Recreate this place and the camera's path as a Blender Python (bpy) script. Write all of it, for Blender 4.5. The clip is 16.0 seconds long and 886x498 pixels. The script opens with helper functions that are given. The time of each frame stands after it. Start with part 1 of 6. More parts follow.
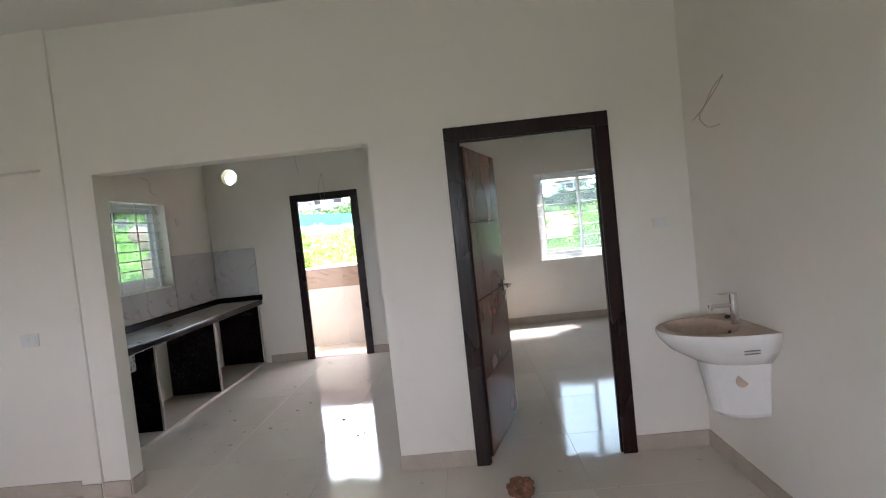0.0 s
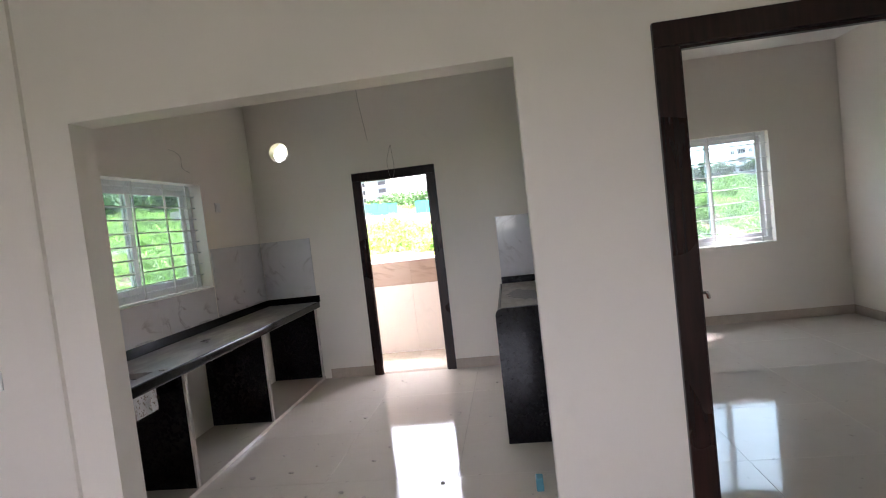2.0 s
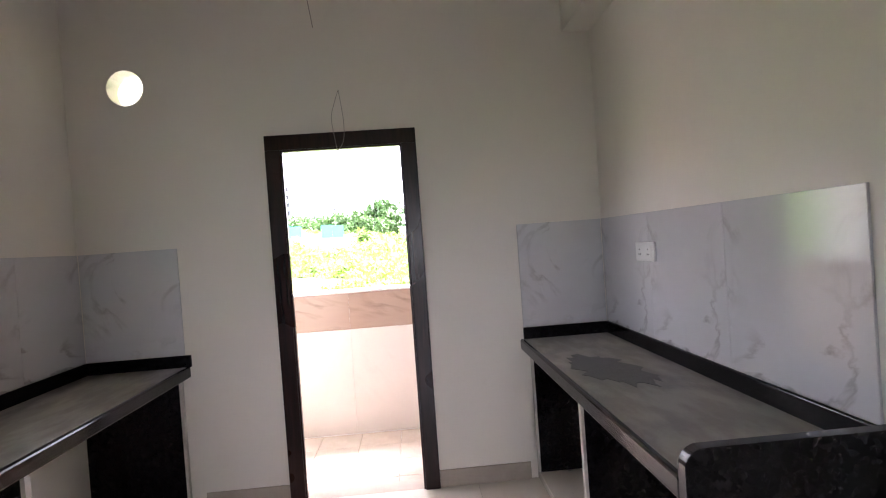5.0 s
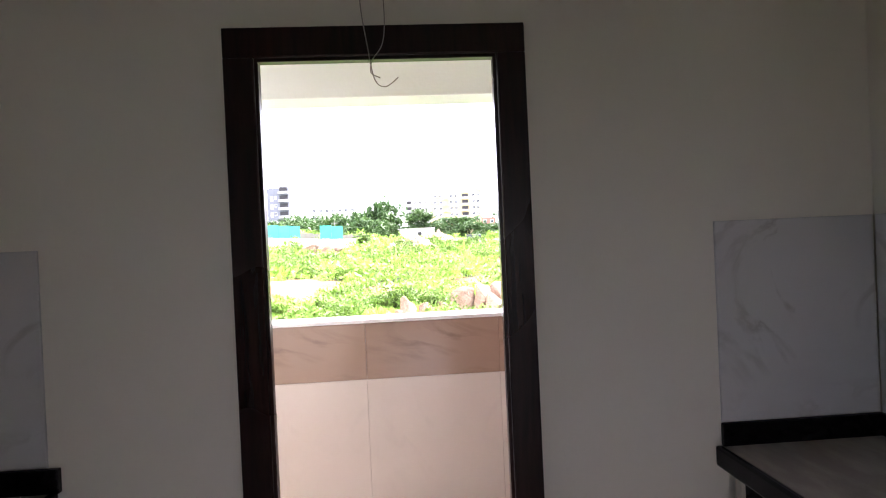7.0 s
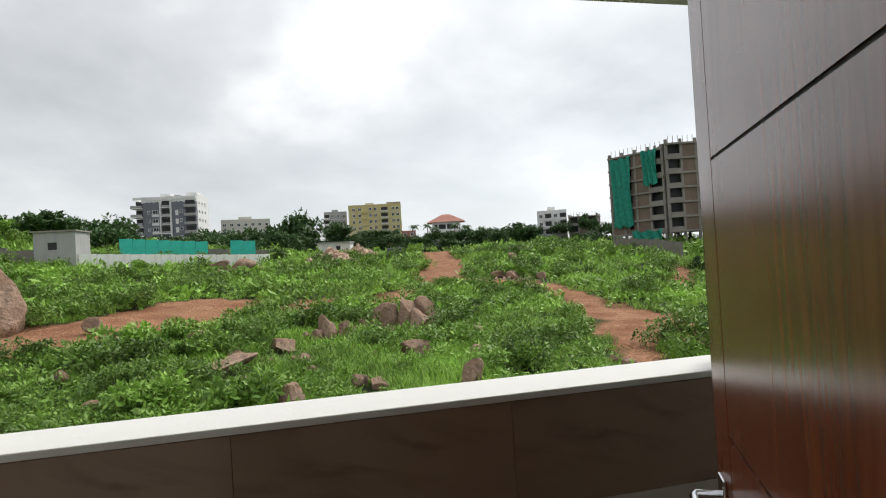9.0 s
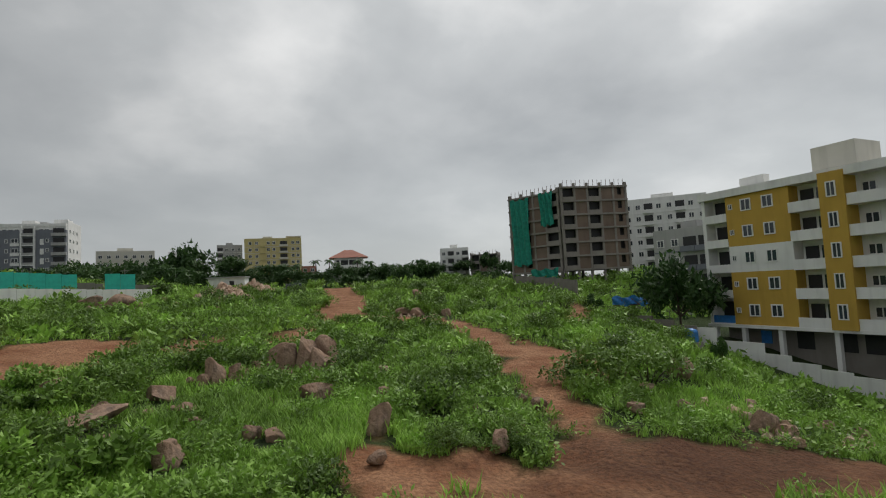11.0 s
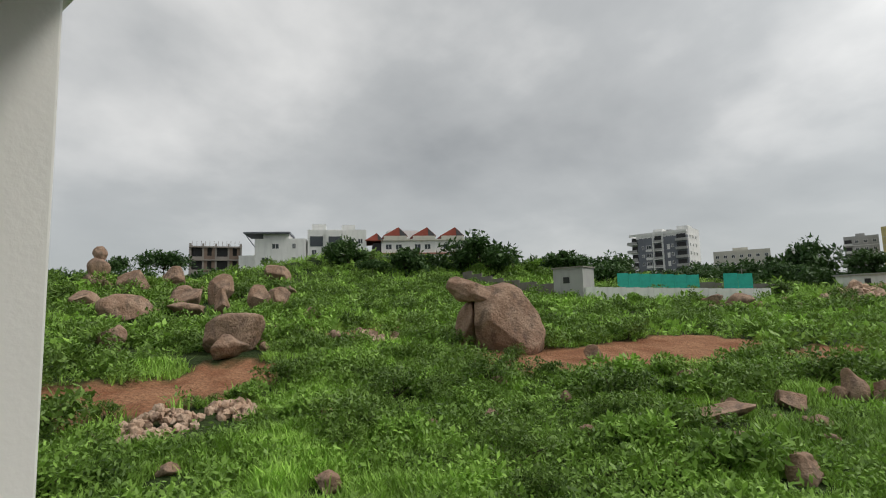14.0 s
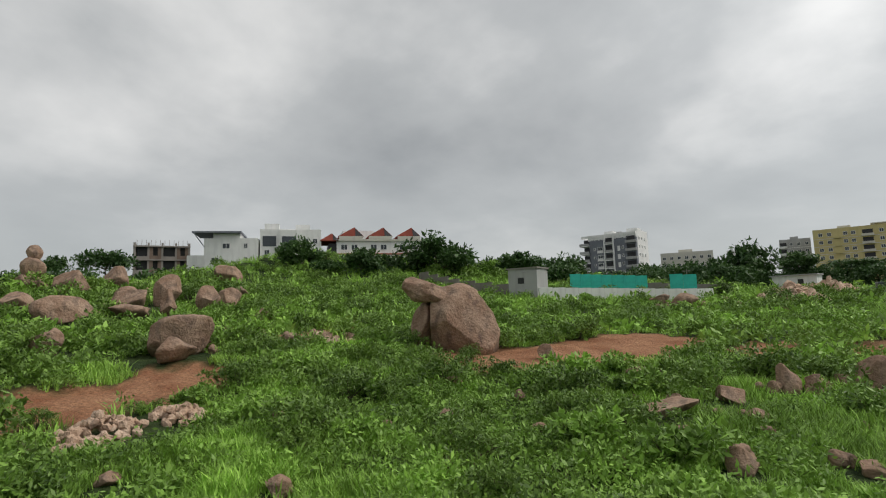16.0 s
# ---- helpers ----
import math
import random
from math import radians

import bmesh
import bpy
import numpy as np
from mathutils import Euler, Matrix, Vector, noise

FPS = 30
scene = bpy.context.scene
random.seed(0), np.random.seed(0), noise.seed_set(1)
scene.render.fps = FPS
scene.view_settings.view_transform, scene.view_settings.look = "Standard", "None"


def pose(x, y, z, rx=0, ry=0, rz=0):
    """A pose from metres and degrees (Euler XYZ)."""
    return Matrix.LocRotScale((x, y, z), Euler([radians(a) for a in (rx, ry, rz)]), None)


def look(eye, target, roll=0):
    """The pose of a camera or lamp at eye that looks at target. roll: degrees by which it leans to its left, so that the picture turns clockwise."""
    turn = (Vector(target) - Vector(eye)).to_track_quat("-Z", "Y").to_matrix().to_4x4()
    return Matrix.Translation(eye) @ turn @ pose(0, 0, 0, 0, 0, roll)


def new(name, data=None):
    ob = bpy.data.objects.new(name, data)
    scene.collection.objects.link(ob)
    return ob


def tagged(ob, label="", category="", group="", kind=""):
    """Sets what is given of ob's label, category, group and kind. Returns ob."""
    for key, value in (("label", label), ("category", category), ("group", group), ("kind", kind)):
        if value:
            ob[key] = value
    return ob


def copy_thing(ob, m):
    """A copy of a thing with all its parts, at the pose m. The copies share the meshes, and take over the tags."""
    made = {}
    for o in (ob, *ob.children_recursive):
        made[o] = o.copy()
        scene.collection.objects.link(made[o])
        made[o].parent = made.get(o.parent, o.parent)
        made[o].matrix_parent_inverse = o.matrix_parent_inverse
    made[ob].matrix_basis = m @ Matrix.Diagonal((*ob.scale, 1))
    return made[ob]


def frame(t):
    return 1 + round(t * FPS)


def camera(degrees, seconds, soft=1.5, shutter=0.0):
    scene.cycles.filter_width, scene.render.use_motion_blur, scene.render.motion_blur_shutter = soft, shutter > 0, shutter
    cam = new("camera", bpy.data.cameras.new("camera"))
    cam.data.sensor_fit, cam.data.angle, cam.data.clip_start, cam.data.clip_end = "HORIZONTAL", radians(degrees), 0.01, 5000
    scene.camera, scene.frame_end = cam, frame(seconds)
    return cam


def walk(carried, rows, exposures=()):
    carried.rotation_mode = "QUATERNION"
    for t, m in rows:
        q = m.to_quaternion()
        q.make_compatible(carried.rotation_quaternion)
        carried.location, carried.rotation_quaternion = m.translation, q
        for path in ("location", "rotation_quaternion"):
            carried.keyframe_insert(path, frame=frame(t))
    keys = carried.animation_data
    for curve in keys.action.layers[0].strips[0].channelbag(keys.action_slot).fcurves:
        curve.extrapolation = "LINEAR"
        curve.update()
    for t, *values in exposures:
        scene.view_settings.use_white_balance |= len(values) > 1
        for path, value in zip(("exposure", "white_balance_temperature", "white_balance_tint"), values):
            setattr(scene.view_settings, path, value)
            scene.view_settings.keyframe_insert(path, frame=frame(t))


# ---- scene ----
cam = camera(79.5, 16.0, soft=1.1)
# seconds, x, y, z, yaw, pitch, roll
PATH = [
    (0, 2.151, -6.700, 1.501, 2.18, -2.32, 6.00),
    (0.5, 2.052, -6.339, 1.508, 6.04, -3.07, 6.30),
    (1, 1.848, -6.026, 1.498, 8.32, -2.84, 4.60),
    (1.5, 1.676, -5.724, 1.508, 6.93, -2.35, 4.30),
    (2, 1.533, -5.361, 1.509, 6.87, -2.92, 6.50),
    (2.5, 1.351, -5.071, 1.497, 7.47, -1.86, 3.80),
    (3, 1.185, -4.780, 1.539, 4.24, -1.38, 3.90),
    (3.5, 1.132, -4.400, 1.495, 2.35, -1.12, 4.00),
    (6, 0.610, -2.287, 1.423, -5.37, -0.63, 4.30),
    (6.5, 0.582, -1.928, 1.426, -3.12, -0.43, 4.00),
    (7, 0.502, -1.550, 1.462, -3.53, -0.34, 2.60),
    (7.5, 0.484, -1.155, 1.442, -4.16, -0.63, 2.80),
    (8, 0.438, -0.822, 1.488, -4.04, 0.77, 4.20),
    (8.5, 0.488, -0.385, 1.505, -9.53, 1.29, 2.90),
    (9, 0.496, -0.060, 1.472, -12.15, 0.66, 3.40),
    (9.5, 0.555, 0.300, 1.456, -16.69, 1.66, 5.20),
    (9.7, 0.590, 0.430, 1.450, -17.21, 1.86, 4.40),
    (11.8, 0.500, 1.130, 1.470, -24.15, 5.61, 3.41),
    (12, 0.500, 1.130, 1.470, -16.28, 6.17, 2.48),
    (12.5, 0.500, 1.130, 1.500, 3.89, 6.95, -0.05),
    (13, 0.500, 1.130, 1.530, 21.88, 7.09, -1.58),
    (13.5, 0.530, 1.130, 1.550, 32.52, 7.00, 0.18),
    (14, 0.520, 1.130, 1.550, 37.51, 6.58, 1.70),
    (14.5, 0.520, 1.130, 1.545, 37.84, 6.58, 1.43),
    (15, 0.540, 1.135, 1.550, 35.27, 6.35, 1.63),
    (15.5, 0.530, 1.140, 1.550, 34.10, 6.36, 1.75),
    (16, 0.540, 1.160, 1.530, 32.83, 6.51, 1.98),
]
EXPOSURES = [(0, 4.9, 5950, 20), (1.5, 4.85, 6050, 23), (3.5, 5.15, 6100, 26), (6, 4.75, 6200, 30), (6.5, 4.35, 6200, 30), (7, 3.95, 6200, 29), (7.5, 3.1, 6300, 27), (8, 1.85, 6300, 18), (8.5, 1.15, 6400, 12), (9, 0.8, 6500, 11), (9.7, 0.45, 6500, 10), (11.8, -0.12, 6600, 10), (12.5, 0.0, 6600, 10), (14, 0.25, 6600, 10), (16, 0.25, 6600, 10)]
walk(cam, [(t, pose(x, y, z, 90 + pitch, roll, yaw)) for t, x, y, z, yaw, pitch, roll in PATH], EXPOSURES)


# ---------------------------------------------------------------- world and light
def make_world():
    w = bpy.data.worlds.new("overcast_sky")
    w.use_nodes = True
    scene.world = w
    nt = w.node_tree
    nt.nodes.clear()
    out = nt.nodes.new("ShaderNodeOutputWorld")
    sky = nt.nodes.new("ShaderNodeTexSky")
    sky.sky_type = "NISHITA"
    sky.sun_disc = False
    sky.sun_elevation = radians(50)
    sky.sun_rotation = radians(55)
    bg1 = nt.nodes.new("ShaderNodeBackground")
    bg1.inputs[1].default_value = 0.09
    nt.links.new(sky.outputs[0], bg1.inputs[0])
    tc = nt.nodes.new("ShaderNodeTexCoord")
    # clouds lie on a plane overhead: direction divided by its height
    sep = nt.nodes.new("ShaderNodeSeparateXYZ")
    nt.links.new(tc.outputs["Generated"], sep.inputs[0])
    zz = nt.nodes.new("ShaderNodeMath"); zz.operation = "MAXIMUM"; zz.inputs[1].default_value = 0.0
    nt.links.new(sep.outputs[2], zz.inputs[0])
    za = nt.nodes.new("ShaderNodeMath"); za.operation = "ADD"; za.inputs[1].default_value = 0.34
    nt.links.new(zz.outputs[0], za.inputs[0])
    comb = nt.nodes.new("ShaderNodeCombineXYZ")
    for i in (0, 1):
        d = nt.nodes.new("ShaderNodeMath"); d.operation = "DIVIDE"
        nt.links.new(sep.outputs[i], d.inputs[0]); nt.links.new(za.outputs[0], d.inputs[1])
        nt.links.new(d.outputs[0], comb.inputs[i])
    n1 = nt.nodes.new("ShaderNodeTexNoise")
    n1.inputs["Scale"].default_value = 1.15; n1.inputs["Detail"].default_value = 9; n1.inputs["Roughness"].default_value = 0.50
    n1.inputs["Distortion"].default_value = 0.12
    nt.links.new(comb.outputs[0], n1.inputs["Vector"])
    ramp = nt.nodes.new("ShaderNodeValToRGB")
    e = ramp.color_ramp.elements
    e[0].position, e[0].color = 0.30, (0.27, 0.285, 0.295, 1)
    e[1].position, e[1].color = 0.72, (0.80, 0.80, 0.79, 1)
    m = e.new(0.5); m.color = (0.43, 0.445, 0.45, 1)
    nt.links.new(n1.outputs[0], ramp.inputs[0])
    # even pale grey towards the horizon
    hz = nt.nodes.new("ShaderNodeMapRange")
    hz.inputs[1].default_value, hz.inputs[2].default_value = 0.0, 0.3
    nt.links.new(sep.outputs[2], hz.inputs[0])
    mixh = nt.nodes.new("ShaderNodeMix"); mixh.data_type = "RGBA"
    mixh.inputs[6].default_value = (0.40, 0.425, 0.435, 1)
    nt.links.new(hz.outputs[0], mixh.inputs[0]); nt.links.new(ramp.outputs[0], mixh.inputs[7])
    bg2 = nt.nodes.new("ShaderNodeBackground")
    bg2.inputs[1].default_value = 1.0
    # the cloud is brighter round the hidden sun
    nrm = nt.nodes.new("ShaderNodeVectorMath"); nrm.operation = "NORMALIZE"
    nt.links.new(tc.outputs["Generated"], nrm.inputs[0])
    dot = nt.nodes.new("ShaderNodeVectorMath"); dot.operation = "DOT_PRODUCT"
    dot.inputs[1].default_value = Vector((18, 12, 17)).normalized()
    nt.links.new(nrm.outputs[0], dot.inputs[0])
    glow = nt.nodes.new("ShaderNodeMapRange"); glow.interpolation_type = "SMOOTHSTEP"
    glow.inputs[1].default_value, glow.inputs[2].default_value, glow.inputs[3].default_value, glow.inputs[4].default_value = 0.3, 1.0, 0.97, 1.4
    nt.links.new(dot.outputs["Value"], glow.inputs[0])
    nt.links.new(glow.outputs[0], bg2.inputs[1])
    nt.links.new(mixh.outputs[2], bg2.inputs[0])
    mix = nt.nodes.new("ShaderNodeMixShader")
    mix.inputs[0].default_value = 0.93
    nt.links.new(bg1.outputs[0], mix.inputs[1]); nt.links.new(bg2.outputs[0], mix.inputs[2])
    nt.links.new(mix.outputs[0], out.inputs[0])


make_world()
sun = new("sun", bpy.data.lights.new("sun", "SUN"))
sun.data.energy, sun.data.angle, sun.data.color = 1.5, radians(14), (1.0, 0.96, 0.9)
sun.matrix_world = look((0, 0, 30), (-18, -12, 5))


def opening_fill(name, eye, target, w, h, power):
    """An added area lamp in an opening, standing in for daylight."""
    l = new(name, bpy.data.lights.new(name, "AREA"))
    l.data.shape, l.data.size, l.data.size_y, l.data.energy = "RECTANGLE", w, h, power
    l.data.color = (0.93, 0.97, 1.0)
    l.matrix_world = look(eye, target)
    return l


# fill lamp added behind the start of the walk, in an unseen opening
opening_fill("living_fill_light", (0.9, -9.3, 1.5), (0.9, 0, 1.5), 1.9, 1.1, 0.5)


# ---------------------------------------------------------------- materials
def nodes_of(name):
    m = bpy.data.materials.new(name)
    m.use_nodes = True
    nt = m.node_tree
    return m, nt, nt.nodes["Principled BSDF"]


def noise_fac(nt, scale, detail=5, lo=0.35, hi=0.65, space="Object", rough=0.55, distort=0.0, stretch=(1, 1, 1)):
    tc = nt.nodes.new("ShaderNodeTexCoord")
    mp = nt.nodes.new("ShaderNodeMapping")
    mp.inputs["Scale"].default_value = stretch
    nt.links.new(tc.outputs[space], mp.inputs[0])
    n = nt.nodes.new("ShaderNodeTexNoise")
    n.inputs["Scale"].default_value, n.inputs["Detail"].default_value = scale, detail
    n.inputs["Roughness"].default_value, n.inputs["Distortion"].default_value = rough, distort
    nt.links.new(mp.outputs[0], n.inputs["Vector"])
    r = nt.nodes.new("ShaderNodeMapRange")
    r.inputs[1].default_value, r.inputs[2].default_value = lo, hi
    nt.links.new(n.outputs[0], r.inputs[0])
    return r.outputs[0]


def mixc(nt, fac, a, b):
    m = nt.nodes.new("ShaderNodeMix")
    m.data_type = "RGBA"
    for i, v in ((0, fac), (6, a), (7, b)):
        if isinstance(v, (tuple, list)):
            m.inputs[i].default_value = (*v, 1) if len(v) == 3 else v
        elif isinstance(v, (int, float)):
            m.inputs[i].default_value = v
        else:
            nt.links.new(v, m.inputs[i])
    return m.outputs[2]


def bump(nt, bsdf, height, strength=0.2, distance=0.01):
    b = nt.nodes.new("ShaderNodeBump")
    b.inputs["Strength"].default_value, b.inputs["Distance"].default_value = strength, distance
    nt.links.new(height, b.inputs["Height"])
    nt.links.new(b.outputs[0], bsdf.inputs["Normal"])


def scaled(nt, fac, lo, hi):
    r = nt.nodes.new("ShaderNodeMapRange")
    r.inputs[3].default_value, r.inputs[4].default_value = lo, hi
    nt.links.new(fac, r.inputs[0])
    return r.outputs[0]


def simple(name, col, rough=0.5, metal=0.0, var=0.12, scale=6.0, bumps=0.0, bscale=60.0, space="Object", spec=0.5):
    """A plain surface with two scales of variation."""
    m, nt, b = nodes_of(name)
    f1 = noise_fac(nt, scale, space=space)
    f2 = noise_fac(nt, scale * 9, space=space)
    dark = tuple(c * (1 - var) for c in col)
    lite = tuple(min(1, c * (1 + var)) for c in col)
    c1 = mixc(nt, f1, dark, lite)
    c2 = mixc(nt, scaled(nt, f2, 0, 0.35), c1, tuple(c * (1 - 1.6 * var) for c in col))
    nt.links.new(c2, b.inputs["Base Color"])
    b.inputs["Metallic"].default_value = metal
    b.inputs["Specular IOR Level"].default_value = spec
    nt.links.new(scaled(nt, f2, max(0.02, rough - 0.06), min(1, rough + 0.06)), b.inputs["Roughness"])
    if bumps:
        bump(nt, b, noise_fac(nt, bscale, space=space), bumps)
    return m


def random_tint(name, a, b_, rough, bumps=0.0, bscale=30, scale=3.0, spec=0.5):
    """Colour between a and b_ that differs from piece to piece."""
    m, nt, b = nodes_of(name)
    oi = nt.nodes.new("ShaderNodeObjectInfo")
    f = noise_fac(nt, scale)
    mm = nt.nodes.new("ShaderNodeMath"); mm.operation = "MULTIPLY_ADD"
    mm.inputs[1].default_value, mm.inputs[2].default_value = 0.5, 0.0
    nt.links.new(oi.outputs["Random"], mm.inputs[0])
    m2 = nt.nodes.new("ShaderNodeMath"); m2.operation = "MULTIPLY_ADD"; m2.inputs[1].default_value = 0.5
    nt.links.new(f, m2.inputs[0]); nt.links.new(mm.outputs[0], m2.inputs[2])
    nt.links.new(mixc(nt, m2.outputs[0], a, b_), b.inputs["Base Color"])
    b.inputs["Roughness"].default_value = rough
    b.inputs["Specular IOR Level"].default_value = spec
    if bumps:
        bump(nt, b, noise_fac(nt, bscale), bumps)
    return m


def wall_paint(name, col):
    m, nt, b = nodes_of(name)
    f1 = noise_fac(nt, 0.8, detail=3)
    f2 = noise_fac(nt, 14, detail=6)
    c = mixc(nt, f1, tuple(v * 0.96 for v in col), col)
    smear = noise_fac(nt, 2.2, detail=8, lo=0.62, hi=0.78, distort=1.5)
    c = mixc(nt, scaled(nt, smear, 0, 0.25), c, tuple(v * 0.82 for v in col))
    nt.links.new(c, b.inputs["Base Color"])
    nt.links.new(scaled(nt, f2, 0.5, 0.68), b.inputs["Roughness"])
    bump(nt, b, noise_fac(nt, 55, detail=4), 0.06, 0.006)
    return m


def floor_tile():
    m, nt, b = nodes_of("cream_vitrified_tile")
    oi = nt.nodes.new("ShaderNodeObjectInfo")
    base = mixc(nt, oi.outputs["Random"], (0.66, 0.59, 0.51), (0.70, 0.63, 0.55))
    cloud = noise_fac(nt, 1.7, detail=6, space="Object", distort=1.2)
    c = mixc(nt, scaled(nt, cloud, 0, 0.35), base, (0.60, 0.52, 0.44))
    dirt = noise_fac(nt, 2.3, detail=9, lo=0.60, hi=0.70, distort=2.0, rough=0.7)
    spot = noise_fac(nt, 13, detail=4, lo=0.68, hi=0.74, distort=0.6)
    c = mixc(nt, scaled(nt, dirt, 0, 0.30), c, (0.33, 0.25, 0.18))
    c = mixc(nt, scaled(nt, spot, 0, 0.55), c, (0.20, 0.15, 0.11))
    nt.links.new(c, b.inputs["Base Color"])
    dust = noise_fac(nt, 1.1, detail=7, lo=0.4, hi=0.75)
    r = nt.nodes.new("ShaderNodeMath"); r.operation = "MULTIPLY_ADD"; r.inputs[1].default_value = 0.25
    nt.links.new(dirt, r.inputs[0]); nt.links.new(scaled(nt, dust, 0.05, 0.17), r.inputs[2])
    nt.links.new(r.outputs[0], b.inputs["Roughness"])
    bump(nt, b, noise_fac(nt, 3.0, detail=3), 0.05, 0.01)
    return m


def veined(name, base, vein, rough, scale=2.5, stretch=(1, 1, 1), strength=0.6, spread=0.035):
    """Polished stone or printed tile with thin wandering veins."""
    m, nt, b = nodes_of(name)
    f = noise_fac(nt, scale, detail=6, lo=0.0, hi=1.0, distort=1.4, stretch=stretch)
    s = nt.nodes.new("ShaderNodeMath"); s.operation = "SUBTRACT"; s.inputs[1].default_value = 0.5
    nt.links.new(f, s.inputs[0])
    a = nt.nodes.new("ShaderNodeMath"); a.operation = "ABSOLUTE"
    nt.links.new(s.outputs[0], a.inputs[0])
    r = nt.nodes.new("ShaderNodeMapRange")
    r.inputs[1].default_value, r.inputs[2].default_value, r.inputs[3].default_value, r.inputs[4].default_value = 0.0, spread, strength, 0.0
    nt.links.new(a.outputs[0], r.inputs[0])
    mask = noise_fac(nt, scale * 0.8, detail=3, lo=0.45, hi=0.62, stretch=stretch)
    k = nt.nodes.new("ShaderNodeMath"); k.operation = "MULTIPLY"
    nt.links.new(r.outputs[0], k.inputs[0]); nt.links.new(mask, k.inputs[1])
    cloud = noise_fac(nt, scale * 1.3, detail=5, stretch=stretch)
    c = mixc(nt, cloud, tuple(v * 0.93 for v in base), base)
    nt.links.new(mixc(nt, k.outputs[0], c, vein), b.inputs["Base Color"])
    nt.links.new(scaled(nt, cloud, rough, rough + 0.08), b.inputs["Roughness"])
    return m


def wood(name, dark, lite, rough, axis_stretch=(14, 14, 1.2), spec=0.5):
    m, nt, b = nodes_of(name)
    f = noise_fac(nt, 3.0, detail=7, stretch=axis_stretch, distort=0.4)
    f2 = noise_fac(nt, 1.2, detail=3)
    c = mixc(nt, f, dark, lite)
    c = mixc(nt, scaled(nt, f2, 0, 0.3), c, dark)
    nt.links.new(c, b.inputs["Base Color"])
    nt.links.new(scaled(nt, f2, rough, rough + 0.1), b.inputs["Roughness"])
    b.inputs["Specular IOR Level"].default_value = spec
    bump(nt, b, f, 0.05, 0.003)
    return m


def granite_top():
    m, nt, b = nodes_of("dusty_granite")
    f = noise_fac(nt, 90, detail=2, lo=0.45, hi=0.6)
    dust = noise_fac(nt, 1.6, detail=8, lo=0.30, hi=0.50, distort=0.8)
    wipe = noise_fac(nt, 5, detail=6, lo=0.42, hi=0.6, stretch=(3, 1, 1))
    dk = mixc(nt, f, (0.035, 0.034, 0.034), (0.08, 0.075, 0.072))
    du = mixc(nt, wipe, (0.33, 0.29, 0.26), (0.42, 0.38, 0.34))
    nt.links.new(mixc(nt, scaled(nt, dust, 0.25, 0.9), dk, du), b.inputs["Base Color"])
    nt.links.new(scaled(nt, dust, 0.25, 0.55), b.inputs["Roughness"])
    return m


def hazed_tinted_glass():
    m, nt, b = nodes_of("hazed_tinted_glass")
    out = nt.nodes["Material Output"]
    t = nt.nodes.new("ShaderNodeBsdfTransparent")
    # blue-grey tint darkens the bright view through the panes
    t.inputs[0].default_value = (0.52, 0.60, 0.62, 1)
    g = nt.nodes.new("ShaderNodeBsdfGlossy")
    g.inputs["Roughness"].default_value = 0.02
    mx = nt.nodes.new("ShaderNodeMixShader")
    mx.inputs[0].default_value = 0.05
    nt.links.new(t.outputs[0], mx.inputs[1]); nt.links.new(g.outputs[0], mx.inputs[2])
    # a thin pale translucent film puts the washed-out haze into the panes
    film = nt.nodes.new("ShaderNodeBsdfTranslucent")
    film.inputs[0].default_value = (0.80, 0.90, 0.95, 1)
    m2 = nt.nodes.new("ShaderNodeMixShader")
    nt.links.new(scaled(nt, noise_fac(nt, 3.0, detail=5), 0.008, 0.025), m2.inputs[0])
    nt.links.new(mx.outputs[0], m2.inputs[1]); nt.links.new(film.outputs[0], m2.inputs[2])
    nt.links.new(m2.outputs[0], out.inputs[0])
    return m


M_WALL = wall_paint("cream_wall_paint", (0.83, 0.775, 0.70))
M_CEIL = wall_paint("white_ceiling_paint", (0.80, 0.77, 0.72))
M_WHITE = wall_paint("white_exterior_paint", (0.80, 0.80, 0.77))
M_FLOOR = floor_tile()
M_SKIRT = simple("beige_skirting_tile", (0.50, 0.42, 0.35), 0.2, var=0.08)
M_FRAME = wood("dark_stained_frame_wood", (0.010, 0.004, 0.003), (0.030, 0.011, 0.008), 0.24, spec=0.3)
M_LEAF = wood("red_brown_veneer", (0.17, 0.044, 0.02), (0.28, 0.08, 0.034), 0.2, spec=1.0)
M_GROOVE = simple("groove_black", (0.008, 0.006, 0.006), 0.6)
M_GRANITE = simple("black_granite", (0.009, 0.008, 0.008), 0.16, var=0.5, scale=40, spec=0.22)
M_TOP = granite_top()
M_SPLASH = veined("white_marble_tile", (0.66, 0.64, 0.65), (0.22, 0.18, 0.17), 0.10, 1.7, (1, 1, 1.3), 0.7)
M_BROWN = veined("brown_marble_tile", (0.33, 0.235, 0.175), (0.12, 0.07, 0.05), 0.14, 1.6, (0.5, 1, 2.2), 0.8, 0.06)
M_PWHITE = veined("ivory_parapet_tile", (0.60, 0.54, 0.48), (0.5, 0.45, 0.4), 0.2, 1.2)
M_CHROME = simple("chrome", (0.75, 0.75, 0.76), 0.08, 1.0, var=0.03)
M_STEEL = simple("brushed_steel", (0.55, 0.55, 0.55), 0.3, 1.0, var=0.06)
M_UPVC = simple("white_upvc", (0.80, 0.80, 0.80), 0.3, var=0.03)
M_GRILL = simple("white_enamel_steel", (0.70, 0.69, 0.68), 0.4, var=0.05)
M_GLASS = hazed_tinted_glass()
M_CERAMIC = simple("white_ceramic", (0.78, 0.76, 0.73), 0.07, var=0.03)
M_DUSTC = simple("dusty_ceramic", (0.50, 0.37, 0.29), 0.5, var=0.15, scale=9)
